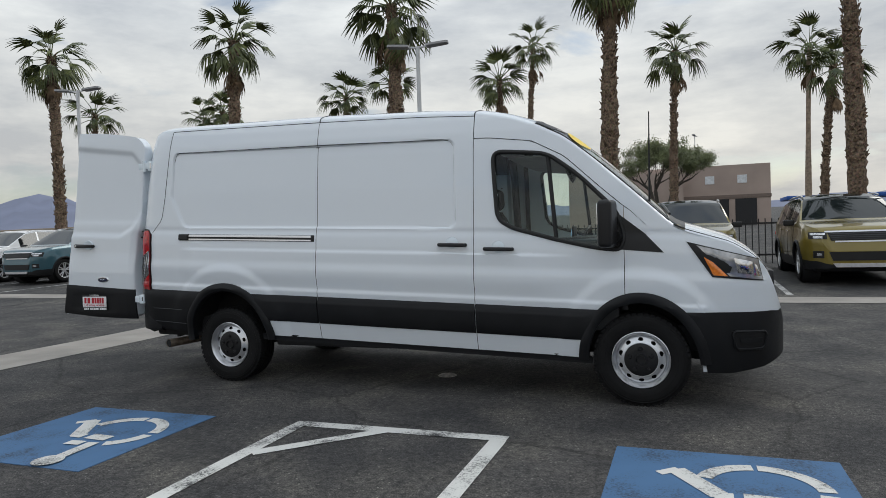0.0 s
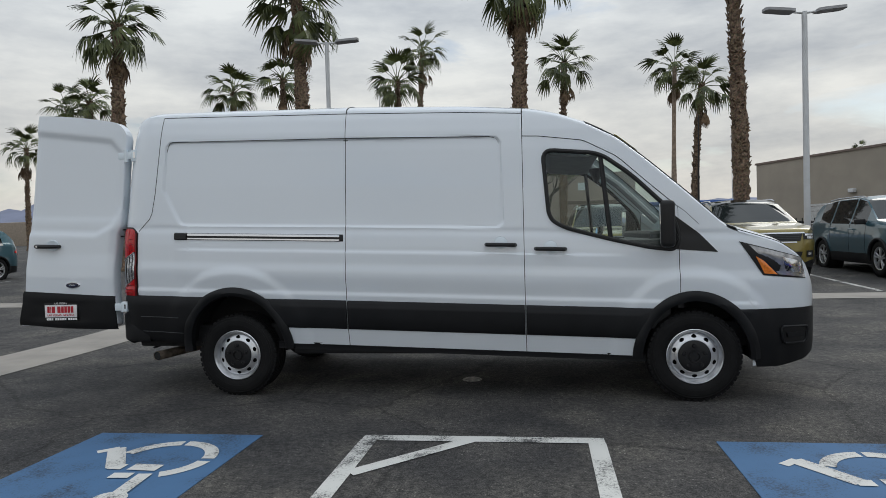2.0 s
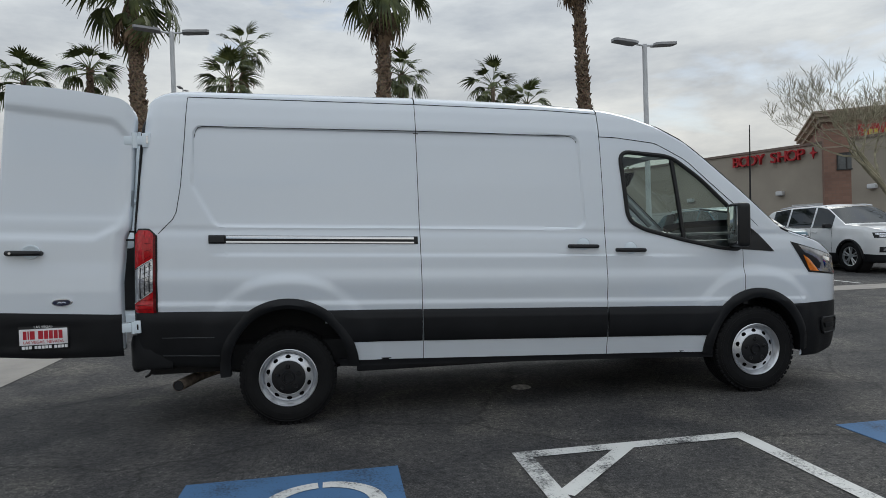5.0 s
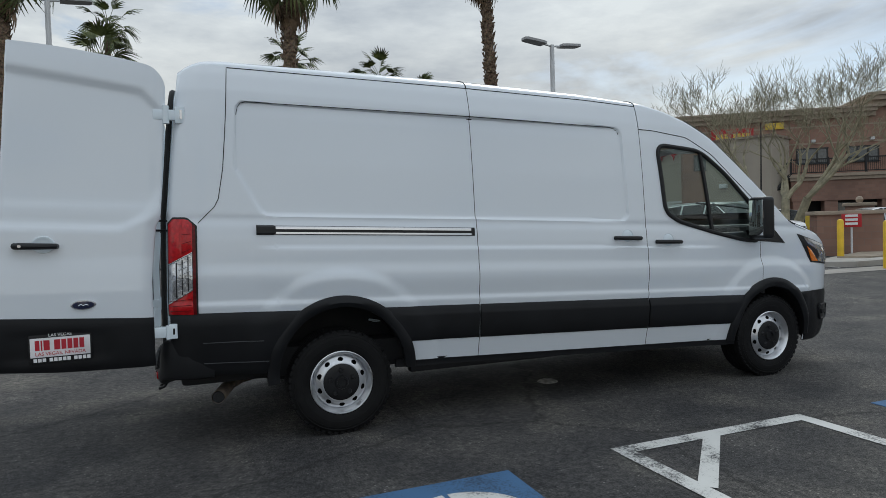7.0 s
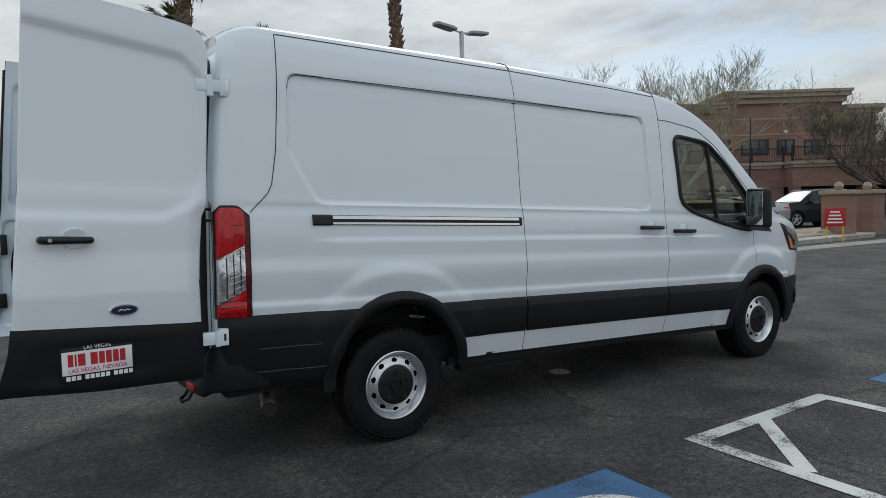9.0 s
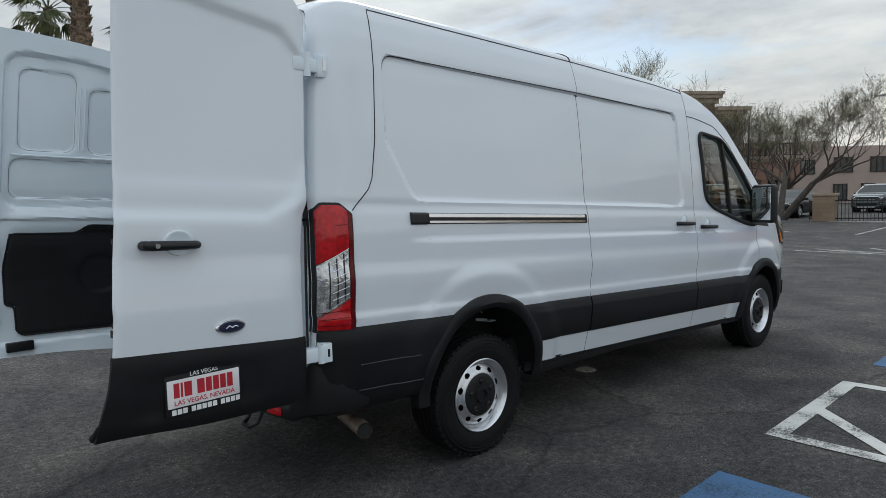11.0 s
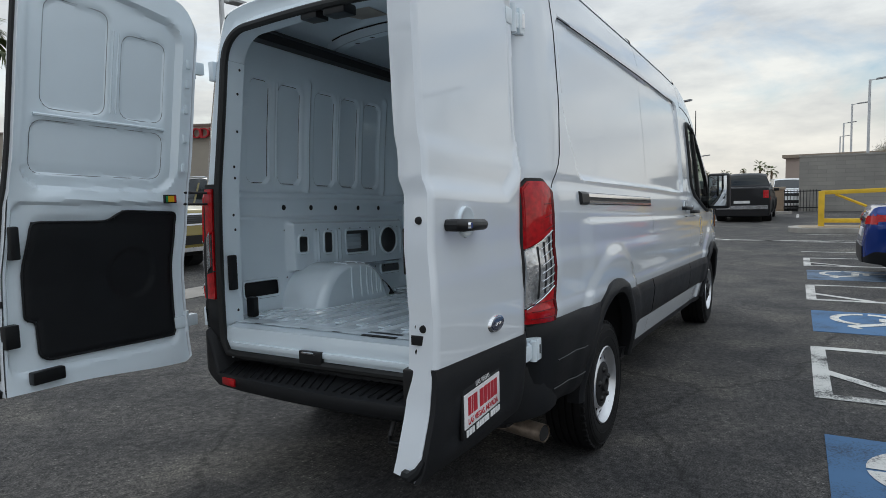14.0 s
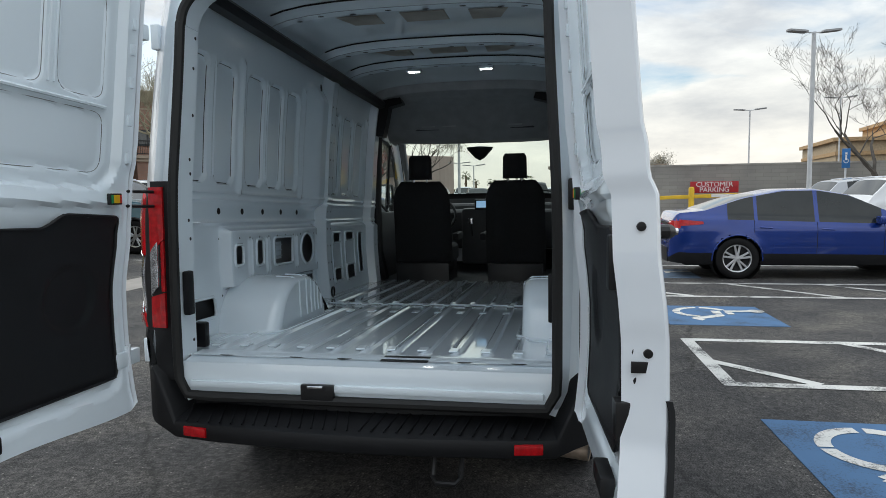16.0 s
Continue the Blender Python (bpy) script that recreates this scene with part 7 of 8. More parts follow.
        facing(front, -0.62, 0.62, g0 + 0.122, g0 + 0.15, 0.018, "chrome_bar", STEEL)
        facing(front, -0.46, 0.46, g0 - 0.062, g0 - 0.035, 0.018, "chrome_bar", STEEL)
        facing(front, -0.56, 0.56, 0.42, 0.58, 0.014, "bumper_intake", BLACK, taper=0.10)
        facing(front, -0.50, 0.50, 0.30, 0.37, 0.03, "skid_strip", STEEL, taper=0.1)
        for side in (1, -1):
            hl = facing(front, side * 0.59, side * 0.86, g0 + 0.0, g0 + 0.13, 0.012, "headlamp", BLACK)
            facing(front, side * 0.62, side * 0.84, g0 + 0.075, g0 + 0.115, 0.018, "headlamp_lens", CLEAR_LENS, hl)
            facing(front, side * 0.66, side * 0.80, g0 + 0.015, g0 + 0.06, 0.018, "headlamp_lens", CLEAR_LENS, hl)
            facing(front, side * 0.64, side * 0.80, 0.47, 0.60, 0.014, "fog_lamp", BLACK)
            facing(front, side * 0.67, side * 0.75, 0.51, 0.56, 0.020, "fog_lens", CLEAR_LENS)
    for side in (1, -1):
        zt = top_z(L - 0.12) if kind == "sedan" else 1.0
        y0, y1, z0, z1 = (0.45, 0.83, 0.82, 0.94) if kind == "sedan" else ((0.74, 0.92, 0.92, 1.22) if kind == "pickup" else (0.45, 0.83, 0.80, 1.0))
        facing(back, side * y0, side * y1, z0, z1, 0.012, "tail_lamp", RED_LENS)
        # wrap of the tail lamp on the flank
        gq = [i / 6 for i in range(7)]
        s0, s1 = (L - 0.52, L - 0.12) if kind == "sedan" else (L - 0.3, L - 0.08)
        z0, z1 = (0.85, 0.965) if kind == "sedan" else (0.82, 1.0)
        g = plate(lambda u, v, o: (L / 2 - (s0 + (s1 - s0) * u), side * (hw(s0 + (s1 - s0) * u, z0 + (z1 - z0) * (0.5 + (v - 0.5) * (0.35 + 0.65 * u))) + 0.008 + o), z0 + (z1 - z0) * (0.5 + (v - 0.5) * (0.35 + 0.65 * u))), gq, gq, 0.02)
        obj("tail_lamp", g, RED_LENS, e)
        m = moved(box(-0.06, 0.06, -0.10, 0.10, -0.06, 0.06, 0.03, 3), Matrix.Translation((L / 2 - S["win"][0][0] - 0.05, side * (Wd / 2 + 0.06), belt(1.5) + 0.06)))
        obj("door_mirror", m, paint if kind == "sedan" else BLACK, e)
        for n, w in enumerate(S["win"][:2]):
            sx = L / 2 - w[1] + 0.12
            obj("door_handle", tube([(sx - 0.09, side * (hw(w[1], 0.84) + 0.01), belt(w[1]) - 0.11), (sx + 0.09, side * (hw(w[1], 0.84) + 0.012), belt(w[1]) - 0.12)], 0.014, 6), paint, e)
        # door gaps and window frame
        for sx in (S["win"][0][0] - 0.02, S["win"][1][0] - 0.03, min(S["win"][1][1] + 0.05, ax[1] - r * 0.6)):
            obj("door_gap", tube([(L / 2 - sx, side * (hw(sx, z) + 0.0005), z) for z in frange(0.42 if abs(sx - ax[1]) > 0.5 else 0.75, belt(sx), 0.05)], 0.004, 5), GAP_SHADE, e)
        if kind == "suv":
            obj("roof_rail", tube([pt(s, 2.02, 0.04)[:1] + (side * (pt(s, 2.02)[1] - 0.02), pt(s, 2.02)[2] + 0.045) for s in frange(1.95, 3.75, 0.2)], 0.017, 6), STEEL, e)
            obj("side_cladding", plate(lambda s, z, o: (L / 2 - s, side * (hw(s, z) + 0.012 + o), z), frange(ax[0] + r * 1.2, ax[1] - r * 1.2, 0.2), [0.3, 0.36, 0.44], 0.02), CLAD, e)
    if kind == "sedan":
        facing(back, -0.62, 0.62, 0.26, 0.50, 0.012, "rear_valance", BLACK)
        facing(back, -0.26, 0.26, 0.62, 0.74, 0.012, "rear_plate", mat("pale_plate", (0.7, 0.7, 0.7), 0.4))
        facing(back, -0.45, 0.45, 0.86, 0.90, 0.010, "lamp_strip", BLACK)
    if kind == "pickup":
        facing(back, -0.9, 0.9, 0.50, 0.64, 0.03, "rear_bumper", CHROME)
        facing(back, -0.28, 0.28, 0.72, 0.82, 0.012, "rear_plate", mat("pale_plate", (0.7, 0.7, 0.7), 0.4))
    return e


def paint_of(name, col, metal=0.0, rough=0.3):
    return mat(name, col, rough, metal=metal, var=0.06, scale=2, coat=1.0)


GOLD = paint_of("olive_gold_paint", (0.20, 0.155, 0.028), 0.35)
TEAL = paint_of("teal_blue_paint", (0.035, 0.10, 0.13), 0.35)
CARW = paint_of("white_car_paint", (0.75, 0.76, 0.77))
CBLUE = mat("bright_blue_paint", (0.004, 0.034, 0.235), 0.25, metal=0.35, var=0.06, scale=2, coat=1.0)
CBLACK = mat("black_car_paint", (0.010, 0.010, 0.012), 0.35, var=0.06, scale=2, coat=0.25, spec=0.3)
CSILVER = paint_of("silver_car_paint", (0.42, 0.43, 0.45), 0.5)
CGREY = paint_of("grey_green_paint", (0.10, 0.12, 0.12), 0.3)
CRED = paint_of("dark_red_paint", (0.25, 0.02, 0.03), 0.2)

FY = 7.6 + 4.61 / 2
car("suv", 4.1, FY, -90, GOLD, "olive gold compact suv with a black roof", True)
car("suv", 7.1, FY, -90, GOLD, "olive gold compact suv with a black roof", True)
car("suv", 10.4, FY, -90, TEAL, "teal blue compact suv facing the lot", False)
car("suv", 13.9, FY + 0.1, -90, CARW, "white suv facing the lot", False)
car("suv", -15.3, FY + 0.6, -90, TEAL, "teal blue compact suv facing the lot", False)
car("suv", -18.3, FY + 0.8, -90, CARW, "white crossover facing the lot", False)
car("sedan", -24.0, FY + 4.0, -90, paint_of("sky_blue_paint", (0.03, 0.2, 0.45)), "blue hatchback in a far stall")
car("sedan", 8.35, -4.86, -90, CBLUE, "bright blue sedan parked in a stall")
car("suv", 12.4, -9.4, -90, CARW, "white suv parked beyond the blue sedan")
car("suv", 15.4, -9.6, -90, CSILVER, "pale suv parked in the stall row")
car("pickup", 26.7, 0.55, 1, CBLACK, "black pickup truck seen from behind", light_front=False)
car("sedan", 24.0, 12.9, 160, CSILVER, "silver sedan parked before the brick building")
car("suv", 29.0, 12.4, 160, CBLACK, "black suv parked before the brick building")
car("sedan", 22.4, 15.4, -30, CBLACK, "black sedan beside the yellow sign")
for k, (cx, cy, cp, kd, lb) in enumerate(((44.5, 8.4, CGREY, "suv", "grey-green suv behind the fence"), (48, 5.6, CBLACK, "suv", "black suv behind the fence"), (57, 10.6, CRED, "sedan", "red sedan in the far lot"),
                                          (62, 8.6, CARW, "pickup", "white pickup in the far lot"), (52.5, 2.0, CSILVER, "suv", "silver suv in the far lot"), (58, 3.0, CARW, "suv", "white suv in the far lot"),
                                          (34.5, 9.8, CBLACK, "sedan", "black sedan behind the fence"), (37.2, -0.6, CARW, "suv", "white suv behind the iron fence"), (64, 5.6, CGREY, "sedan", "grey sedan in the far lot"), (68, 2.2, CARW, "suv", "white suv in the far lot"), (66, 8.0, CSILVER, "suv", "silver suv in the far lot"))):
    car(kd, cx, cy, 180 + 12 * math.sin(k * 2.1), cp, lb)

# ---------------------------------------------------------------- lamps, buildings, walls, signs
POLE = mat("pale_grey_pole", (0.62, 0.63, 0.64), 0.5, var=0.06, scale=3)
HEADM = mat("grey_lamp_head", (0.36, 0.36, 0.37), 0.5)


def lot_lamp(x, y, h, rz=0, arms=2, r=0.085, base_block=True, label="tall pale grey lot lamp with twin flat heads"):
    e = empty("street_lamp", x, y, zg(x, y), rz)
    tagged(e, label, "lamp post", "lot lamps")
    obj("pole", tube([(0, 0, 0.0), (0, 0, h * 0.5), (0, 0, h)], [r, r * 0.9, r * 0.8], 12), POLE, e)
    if base_block:
        obj("base", mapped(lathe([(0.0, 0.75), (0.28, 0.75), (0.31, 0.70), (0.32, 0.0)], 20), lambda a, b, c: (a, -c, b)), KERB, e)
    for k in range(arms):
        s = 1 if k == 0 else -1
        obj("arm", tube([(0, 0, h - 0.04), (s * 0.35, 0, h)], 0.03, 6), POLE, e)
        hd = [(0.30, -0.16), (0.45, -0.19), (1.0, -0.17), (1.06, -0.10), (1.06, 0.10), (1.0, 0.17), (0.45, 0.19), (0.30, 0.16)]
        obj("lamp_head", mapped(prism(hd, 0.0, 0.07), lambda a, b, c: (s * a, b, h - 0.03 + c + 0.09 * (a - 0.3))), HEADM, e, smooth=False)
    return e


lot_lamp(9.49, 12.28, 6.62, 8)
lot_lamp(-4.36, 14.74, 7.45, 10)
lot_lamp(-20.0, 14.7, 7.6, 10)
lot_lamp(33.5, 4.85, 5.8, 78)
lot_lamp(25.0, -10.7, 7.6, 100, r=0.1)
for x, y, h in ((41.3, -4.5, 7.2), (56.3, -4.25, 7.4), (72, -4.2, 7.2), (90, -4.4, 7.0)):
    lot_lamp(x, y, h, -90, 1, base_block=False, label="slim street lamp with one flat head")
for x, y, h in ((55.6, 8.2, 4.0), (55.9, 6.9, 3.8), (46, -14, 7), (49, -21, 8), (5.4, 80, 10.5), (30, 95, 12), (-14, 60, 15)):
    lot_lamp(x, y, h, 80, 2, 0.06, False, "thin grey lamp pole far off")


def block_mat(name, c1, c2, mortar, sx, sz, rough=0.9, big=0.4):
    """Coursed masonry."""
    m = bpy.data.materials.new(name)
    m.use_nodes = True
    n, l = m.node_tree.nodes, m.node_tree.links
    p = n["Principled BSDF"]
    co = n.new("ShaderNodeTexCoord")
    sp = n.new("ShaderNodeSeparateXYZ")
    cb = n.new("ShaderNodeCombineXYZ")
    ad = n.new("ShaderNodeMath")
    ad.operation = "ADD"
    l.new(co.outputs["Object"], sp.inputs[0])
    l.new(sp.outputs["X"], ad.inputs[0])
    l.new(sp.outputs["Y"], ad.inputs[1])
    l.new(ad.outputs[0], cb.inputs["X"])
    l.new(sp.outputs["Z"], cb.inputs["Y"])
    b = n.new("ShaderNodeTexBrick")
    b.inputs["Scale"].default_value = 1.0
    b.inputs["Brick Width"].default_value, b.inputs["Row Height"].default_value, b.inputs["Mortar Size"].default_value = sx, sz, 0.008
    b.inputs["Color1"].default_value, b.inputs["Color2"].default_value, b.inputs["Mortar"].default_value = (*c1, 1), (*c2, 1), (*mortar, 1)
    l.new(cb.outputs[0], b.inputs["Vector"])
    ns = n.new("ShaderNodeTexNoise")
    ns.inputs["Scale"].default_value, ns.inputs["Detail"].default_value = big, 8
    l.new(co.outputs["Object"], ns.inputs["Vector"])
    rp = n.new("ShaderNodeValToRGB")
    rp.color_ramp.elements[0].color, rp.color_ramp.elements[1].color = (0.75, 0.75, 0.75, 1), (1.2, 1.18, 1.15, 1)
    rp.color_ramp.elements[0].position, rp.color_ramp.elements[1].position = 0.3, 0.7
    l.new(ns.outputs["Fac"], rp.inputs["Fac"])
    mx = n.new("ShaderNodeMix")
    mx.data_type, mx.blend_type = "RGBA", "MULTIPLY"
    mx.inputs["Factor"].default_value = 1.0
    l.new(b.outputs["Color"], mx.inputs["A"])
    l.new(rp.outputs["Color"], mx.inputs["B"])
    l.new(mx.outputs["Result"], p.inputs["Base Color"])
    p.inputs["Roughness"].default_value = rough
    return m


BRICK = block_mat("red_brown_brick", (0.26, 0.155, 0.118), (0.31, 0.186, 0.142), (0.25, 0.175, 0.144), 0.4, 0.2)
CMU = block_mat("grey_concrete_block", (0.30, 0.29, 0.27), (0.35, 0.335, 0.31), (0.25, 0.24, 0.225), 0.8, 0.2)
STUCCO = mat("beige_stucco", (0.36, 0.32, 0.265), 0.95, var=0.07, scale=0.5, bump=0.003, bscale=20)
STUCCO_P = mat("pinkish_stucco", (0.42, 0.335, 0.29), 0.95, var=0.07, scale=0.5)
STUCCO_D = mat("brown_stucco_band", (0.2, 0.155, 0.13), 0.95, var=0.07)
CORN = mat("tan_cornice", (0.36, 0.29, 0.225), 0.9, var=0.06)
DARKI = mat("interior_shade_black", (0.02, 0.02, 0.022), 0.7)
IRON = mat("black_ironwork", (0.012, 0.012, 0.013), 0.6)
WFRAME = mat("black_window_frame", (0.02, 0.02, 0.02), 0.5)
PANE = mat("office_glass", (0.05, 0.06, 0.065), 0.06, var=0.2, coat=1.0)
REDS = mat("red_sign_face", (0.42, 0.014, 0.02), 0.5, var=0.08)
WHITES = mat("white_sign_paint", (0.8, 0.8, 0.8), 0.5, var=0.03)
YELL = mat("yellow_safety_paint", (0.75, 0.48, 0.03), 0.55, var=0.1, scale=4)
SIGNY = mat("yellow_sign_face", (0.7, 0.5, 0.06), 0.5)


def house(name, ax_, ay, bx, by, label):
    """An empty whose x axis runs along the front from A to B and whose y axis points into the house."""
    a = math.degrees(math.atan2(by - ay, bx - ax_))
    e = empty(name, ax_, ay, zg(ax_, ay) - 0.1, a)
    tagged(e, label, "building")
    return e, math.hypot(bx - ax_, by - ay)


def window(e, x0, x1, z0, z1, y=-0.02, bars=3, name="window"):
    w = obj(name, box(x0, x1, y, y + 0.08, z0, z1), PANE, e)
    geo = [box(x0 - 0.06, x1 + 0.06, y - 0.05, y + 0.05, z1, z1 + 0.07), box(x0 - 0.06, x1 + 0.06, y - 0.05, y + 0.05, z0 - 0.07, z0)]
    for k in range(bars + 1):
        xx = x0 + (x1 - x0) * k / bars
        geo.append(box(xx - 0.04, xx + 0.04, y - 0.04, y + 0.04, z0, z1))
    obj("window_frame", join(*geo), WFRAME, w, smooth=False)
    return w


# brick office block
e, Lb = house("brick_building", 31.69, 32.16, 50.97, 19.49, "two-storey red-brown brick building with a balcony")
obj("wall", join(box(0, Lb, 0, 14, 0, 7.75), box(12.2, 20.6, 0.02, 14, 7.75, 8.75)), BRICK, e, smooth=False)
obj("cornice", join(box(-0.25, 12.2, -0.25, 14, 7.45, 7.75), box(-0.5, 12.2, -0.5, 14, 7.75, 8.0), box(-0.65, 12.2, -0.62, 14, 8.0, 8.12)), CORN, e, smooth=False)
obj("cornice", join(box(12.0, 20.8, -0.25, 14, 8.05, 8.45), box(11.8, 21.0, -0.5, 14, 8.45, 8.75), box(11.7, 21.1, -0.62, 14, 8.75, 8.95)), CORN, e, smooth=False)
obj("cornice", join(box(20.6, Lb + 0.3, -0.25, 14, 7.2, 7.5), box(20.6, Lb + 0.5, -0.45, 14, 7.5, 7.8)), CORN, e, smooth=False)
obj("brick_band", join(*[box(-0.02, Lb + 0.02, -0.03, 0.0, z, z + 0.10) for z in (5.75, 6.9)]), CORN, e, smooth=False)
for x0, x1, z0 in ((0.75, 1.75, 4.35), (7.4, 9.3, 4.45), (10.5, 12.4, 4.45), (13.3, 15.2, 4.4), (15.9, 17.1, 4.35), (17.9, 19.4, 4.3), (21.6, 22.7, 4.3)):
    window(e, x0, x1, z0, z0 + 0.98, bars=3 if x1 - x0 > 1.3 else 2)
obj("lower_storey", join(box(6.6, 15.6, -1.6, 0, 1.85, 3.2), box(15.6, Lb + 3, -2.8, 0, 1.85, 3.2),
                         *[box(x, x + 0.8, -1.55, -0.8, 0, 1.85) for x in (6.7, 8.6, 12.0, 14.8)], *[box(x, x + 0.55, -2.75, -2.1, 0, 1.85) for x in (15.65, 18.6, 20.4, 22.8, 25.0)], box(6.6, Lb + 3, -0.2, 0, 0, 1.85)), BRICK, e, smooth=False)
# black slab in place of the shade behind the arcade pillars
obj("arcade_shade", box(6.8, Lb + 3, -0.3, -0.21, 0, 1.85), DARKI, e)
for x in (9.6, 13.2, 17.0, 19.6):
    window(e, x, x + 0.95, 0.1, 1.7, -0.36, 1, "shop_door")
obj("balcony_slab", join(box(6.4, 15.4, -1.8, 0, 3.42, 3.62), box(6.5, 15.4, -1.7, -0.2, 3.2, 3.42), box(15.4, Lb + 3.2, -3.0, 0, 3.42, 3.62), box(15.5, Lb + 3.1, -2.9, -0.2, 3.2, 3.42)), CORN, e, smooth=False)
obj("balcony_rail", join(box(6.5, 15.5, -1.68, -1.62, 4.56, 4.64), box(6.5, 15.5, -1.68, -1.62, 3.70, 3.76), box(15.5, Lb + 3, -2.88, -2.82, 4.56, 4.64), box(15.5, Lb + 3, -2.88, -2.82, 3.70, 3.76)), IRON, e, smooth=False)
for k in range(5):
    obj("rail_post", box(6.5 + 2.24 * k, 6.62 + 2.24 * k, -1.72, -1.6, 3.62, 4.72), IRON, e, smooth=False)
for k in range(5):
    obj("rail_post", box(15.5 + 2.5 * k, 15.62 + 2.5 * k, -2.92, -2.8, 3.62, 4.72), IRON, e, smooth=False)
tagged(obj("railing", join(*[box(6.6 + 0.12 * k, 6.62 + 0.12 * k, -1.66, -1.64, 3.75, 4.6) for k in range(75)], *[box(15.6 + 0.12 * k, 15.62 + 0.12 * k, -2.86, -2.84, 3.75, 4.6) for k in range(88)]), IRON, e, smooth=False), kind="stuff")
obj("stair", join(*[box(3.4 + 0.28 * k, 3.7 + 0.28 * k, -1.7, -0.5, 0.33 * k, 0.33 * k + 0.1) for k in range(11)], tube([(3.4, -1.7, 0.2), (6.5, -1.7, 3.6)], 0.12, 6), tube([(3.4, -1.7, 1.2), (6.5, -1.7, 4.6)], 0.04, 6)), IRON, e)
sg = obj("red_sign", box(1.9, 4.65, -0.16, -0.01, 6.0, 7.1, 0.04), REDS, e, "red sign board with pale bars")
obj("sign_bars", join(*[box(2.2 + 0.28 * k, 2.40 + 0.28 * k, -0.2, -0.15, 6.35, 6.75) for k in range(8) if k != 3]), SIGNY, sg, smooth=False)
obj("sign_edge", box(1.85, 4.7, -0.15, -0.02, 5.9, 6.0), SIGNY, sg)
obj("small_sign", box(5.4, 6.6, -0.12, -0.01, 6.9, 7.35, 0.03), SIGNY, e, "small yellow wall sign")
for x in (3.3, 8.4, 12.0, 16.4, 20.3):
    obj("wall_lamp", box(x - 0.12, x + 0.12, -0.25, 0, 5.85, 6.05, 0.03), POLE, e)
# lower wing set back behind its far end
e, Lb = house("brick_wing", 51.6, 21.5, 54.6, 19.4, "lower brick wing with small windows")
obj("wall", box(0, Lb, 0, 6, 0, 4.9), BRICK, e, smooth=False)
obj("cornice", box(-0.2, Lb + 0.2, -0.3, 6, 4.9, 5.2), CORN, e, smooth=False)
window(e, 1.0, 2.4, 3.2, 4.2)

# body shop hall
e, Lb = house("body_shop", 22.2, 58.2, 34.6, 27.2, "long beige workshop hall with red rooftop lettering")
obj("wall", box(0, Lb, 0, 12, -1.2, 5.52), STUCCO, e, smooth=False)
obj("parapet", box(-0.1, Lb + 0.1, -0.1, 12, 5.52, 5.69), STUCCO_D, e, smooth=False)
for x0 in (6, 12, 18, 25):
    gd = obj("garage_door", box(x0, x0 + 3.4, -0.04, 0.1, -0.9, 1.6), mat("pale_roller_door", (0.55, 0.55, 0.54), 0.6), e, smooth=False)
    obj("door_slat", join(*[box(x0, x0 + 3.4, -0.06, -0.03, -0.6 + 0.4 * k, -0.57 + 0.4 * k) for k in range(6)]), STUCCO_D, gd, smooth=False)
for x0 in (10.5, 16.5, 24, 30):
    obj("wall_lamp", box(x0, x0 + 0.5, -0.35, 0, 2.3, 2.6, 0.05), POLE, e)
for ch, xx in zip("BODYSHOP", (20.9, 21.55, 22.2, 22.85, 23.85, 24.5, 25.2, 25.8)):
    words("sign_letter", ch, 1.05, REDS, Matrix.Translation((xx, -0.2, 4.95)) @ pose(0, 0, 0, 90, 0, 0), e, 0.12, "red raised letter")
star = [(0, 0.65), (0.12, 0.14), (0.45, 0), (0.12, -0.14), (0, -0.65), (-0.12, -0.14), (-0.45, 0), (-0.12, 0.14)]
obj("sign_star", moved(prism(star, -0.3, -0.1, "y"), Matrix.Translation((26.6, 0, 5.0)) @ Matrix.Scale(0.6, 4)), REDS, e, smooth=False)

# far pinkish building with square openings
e, Lb = house("stucco_building", -6.0, 56.0, 11.0, 56.0, "pinkish stucco building with square windows and a banded wall")
obj("wall", join(box(0, Lb, 0, 8, 0.0, 5.35), box(0, 10, -1.0, 0, 0, 4.9)), STUCCO_P, e, smooth=False)
obj("band", box(-0.02, Lb + 0.05, -0.06, 0, 2.45, 2.75), STUCCO_D, e, smooth=False)
# closed slabs whose pale colour stands for sky light in the openings
for x0 in (11.8, 14.4):
    obj("opening", box(x0, x0 + 0.75, -0.05, 0.1, 3.75, 4.45), mat("sky_lit_opening", (0.7, 0.72, 0.74), 0.4), e, smooth=False)
# doorways are flat slabs, their inner shade given by black colour
for x0 in (12.0, 14.2):
    obj("doorway", box(x0, x0 + 1.7, -0.05, 0.1, 0.0, 2.4), DARKI, e, smooth=False)
# blue canopies and low sheds
for x0, x1, yy, h, mtr, lb in ((14, 24, 70, 2.5, mat("blue_canopy", (0.02, 0.09, 0.35), 0.6), "low blue canopy in the distance"), (-40, -26, 48, 2.2, mat("tan_bank", (0.3, 0.25, 0.2), 0.95), "tan gravel bank beyond the lot"), (-80, -40, 52, 2.4, mat("tan_bank", (0.3, 0.25, 0.2), 0.95), "tan gravel bank beyond the lot")):
    z = zg(0, yy)
    tagged(obj("canopy" if "canopy" in lb else "earth_bank", box(x0, x1, yy, yy + 5, z + (h - 0.4 if "canopy" in lb else -0.2), z + h, 0.1), mtr), lb, "canopy" if "canopy" in lb else "bank")
    if "canopy" in lb:
        for k in range(4):
            tagged(obj("canopy_post", tube([(x0 + 3 * k + 0.4, yy + 0.4, z - 0.1), (x0 + 3 * k + 0.4, yy + 0.4, z + h - 0.6)], 0.1, 8), POLE), "pale steel canopy post far off", "post", "canopy posts")
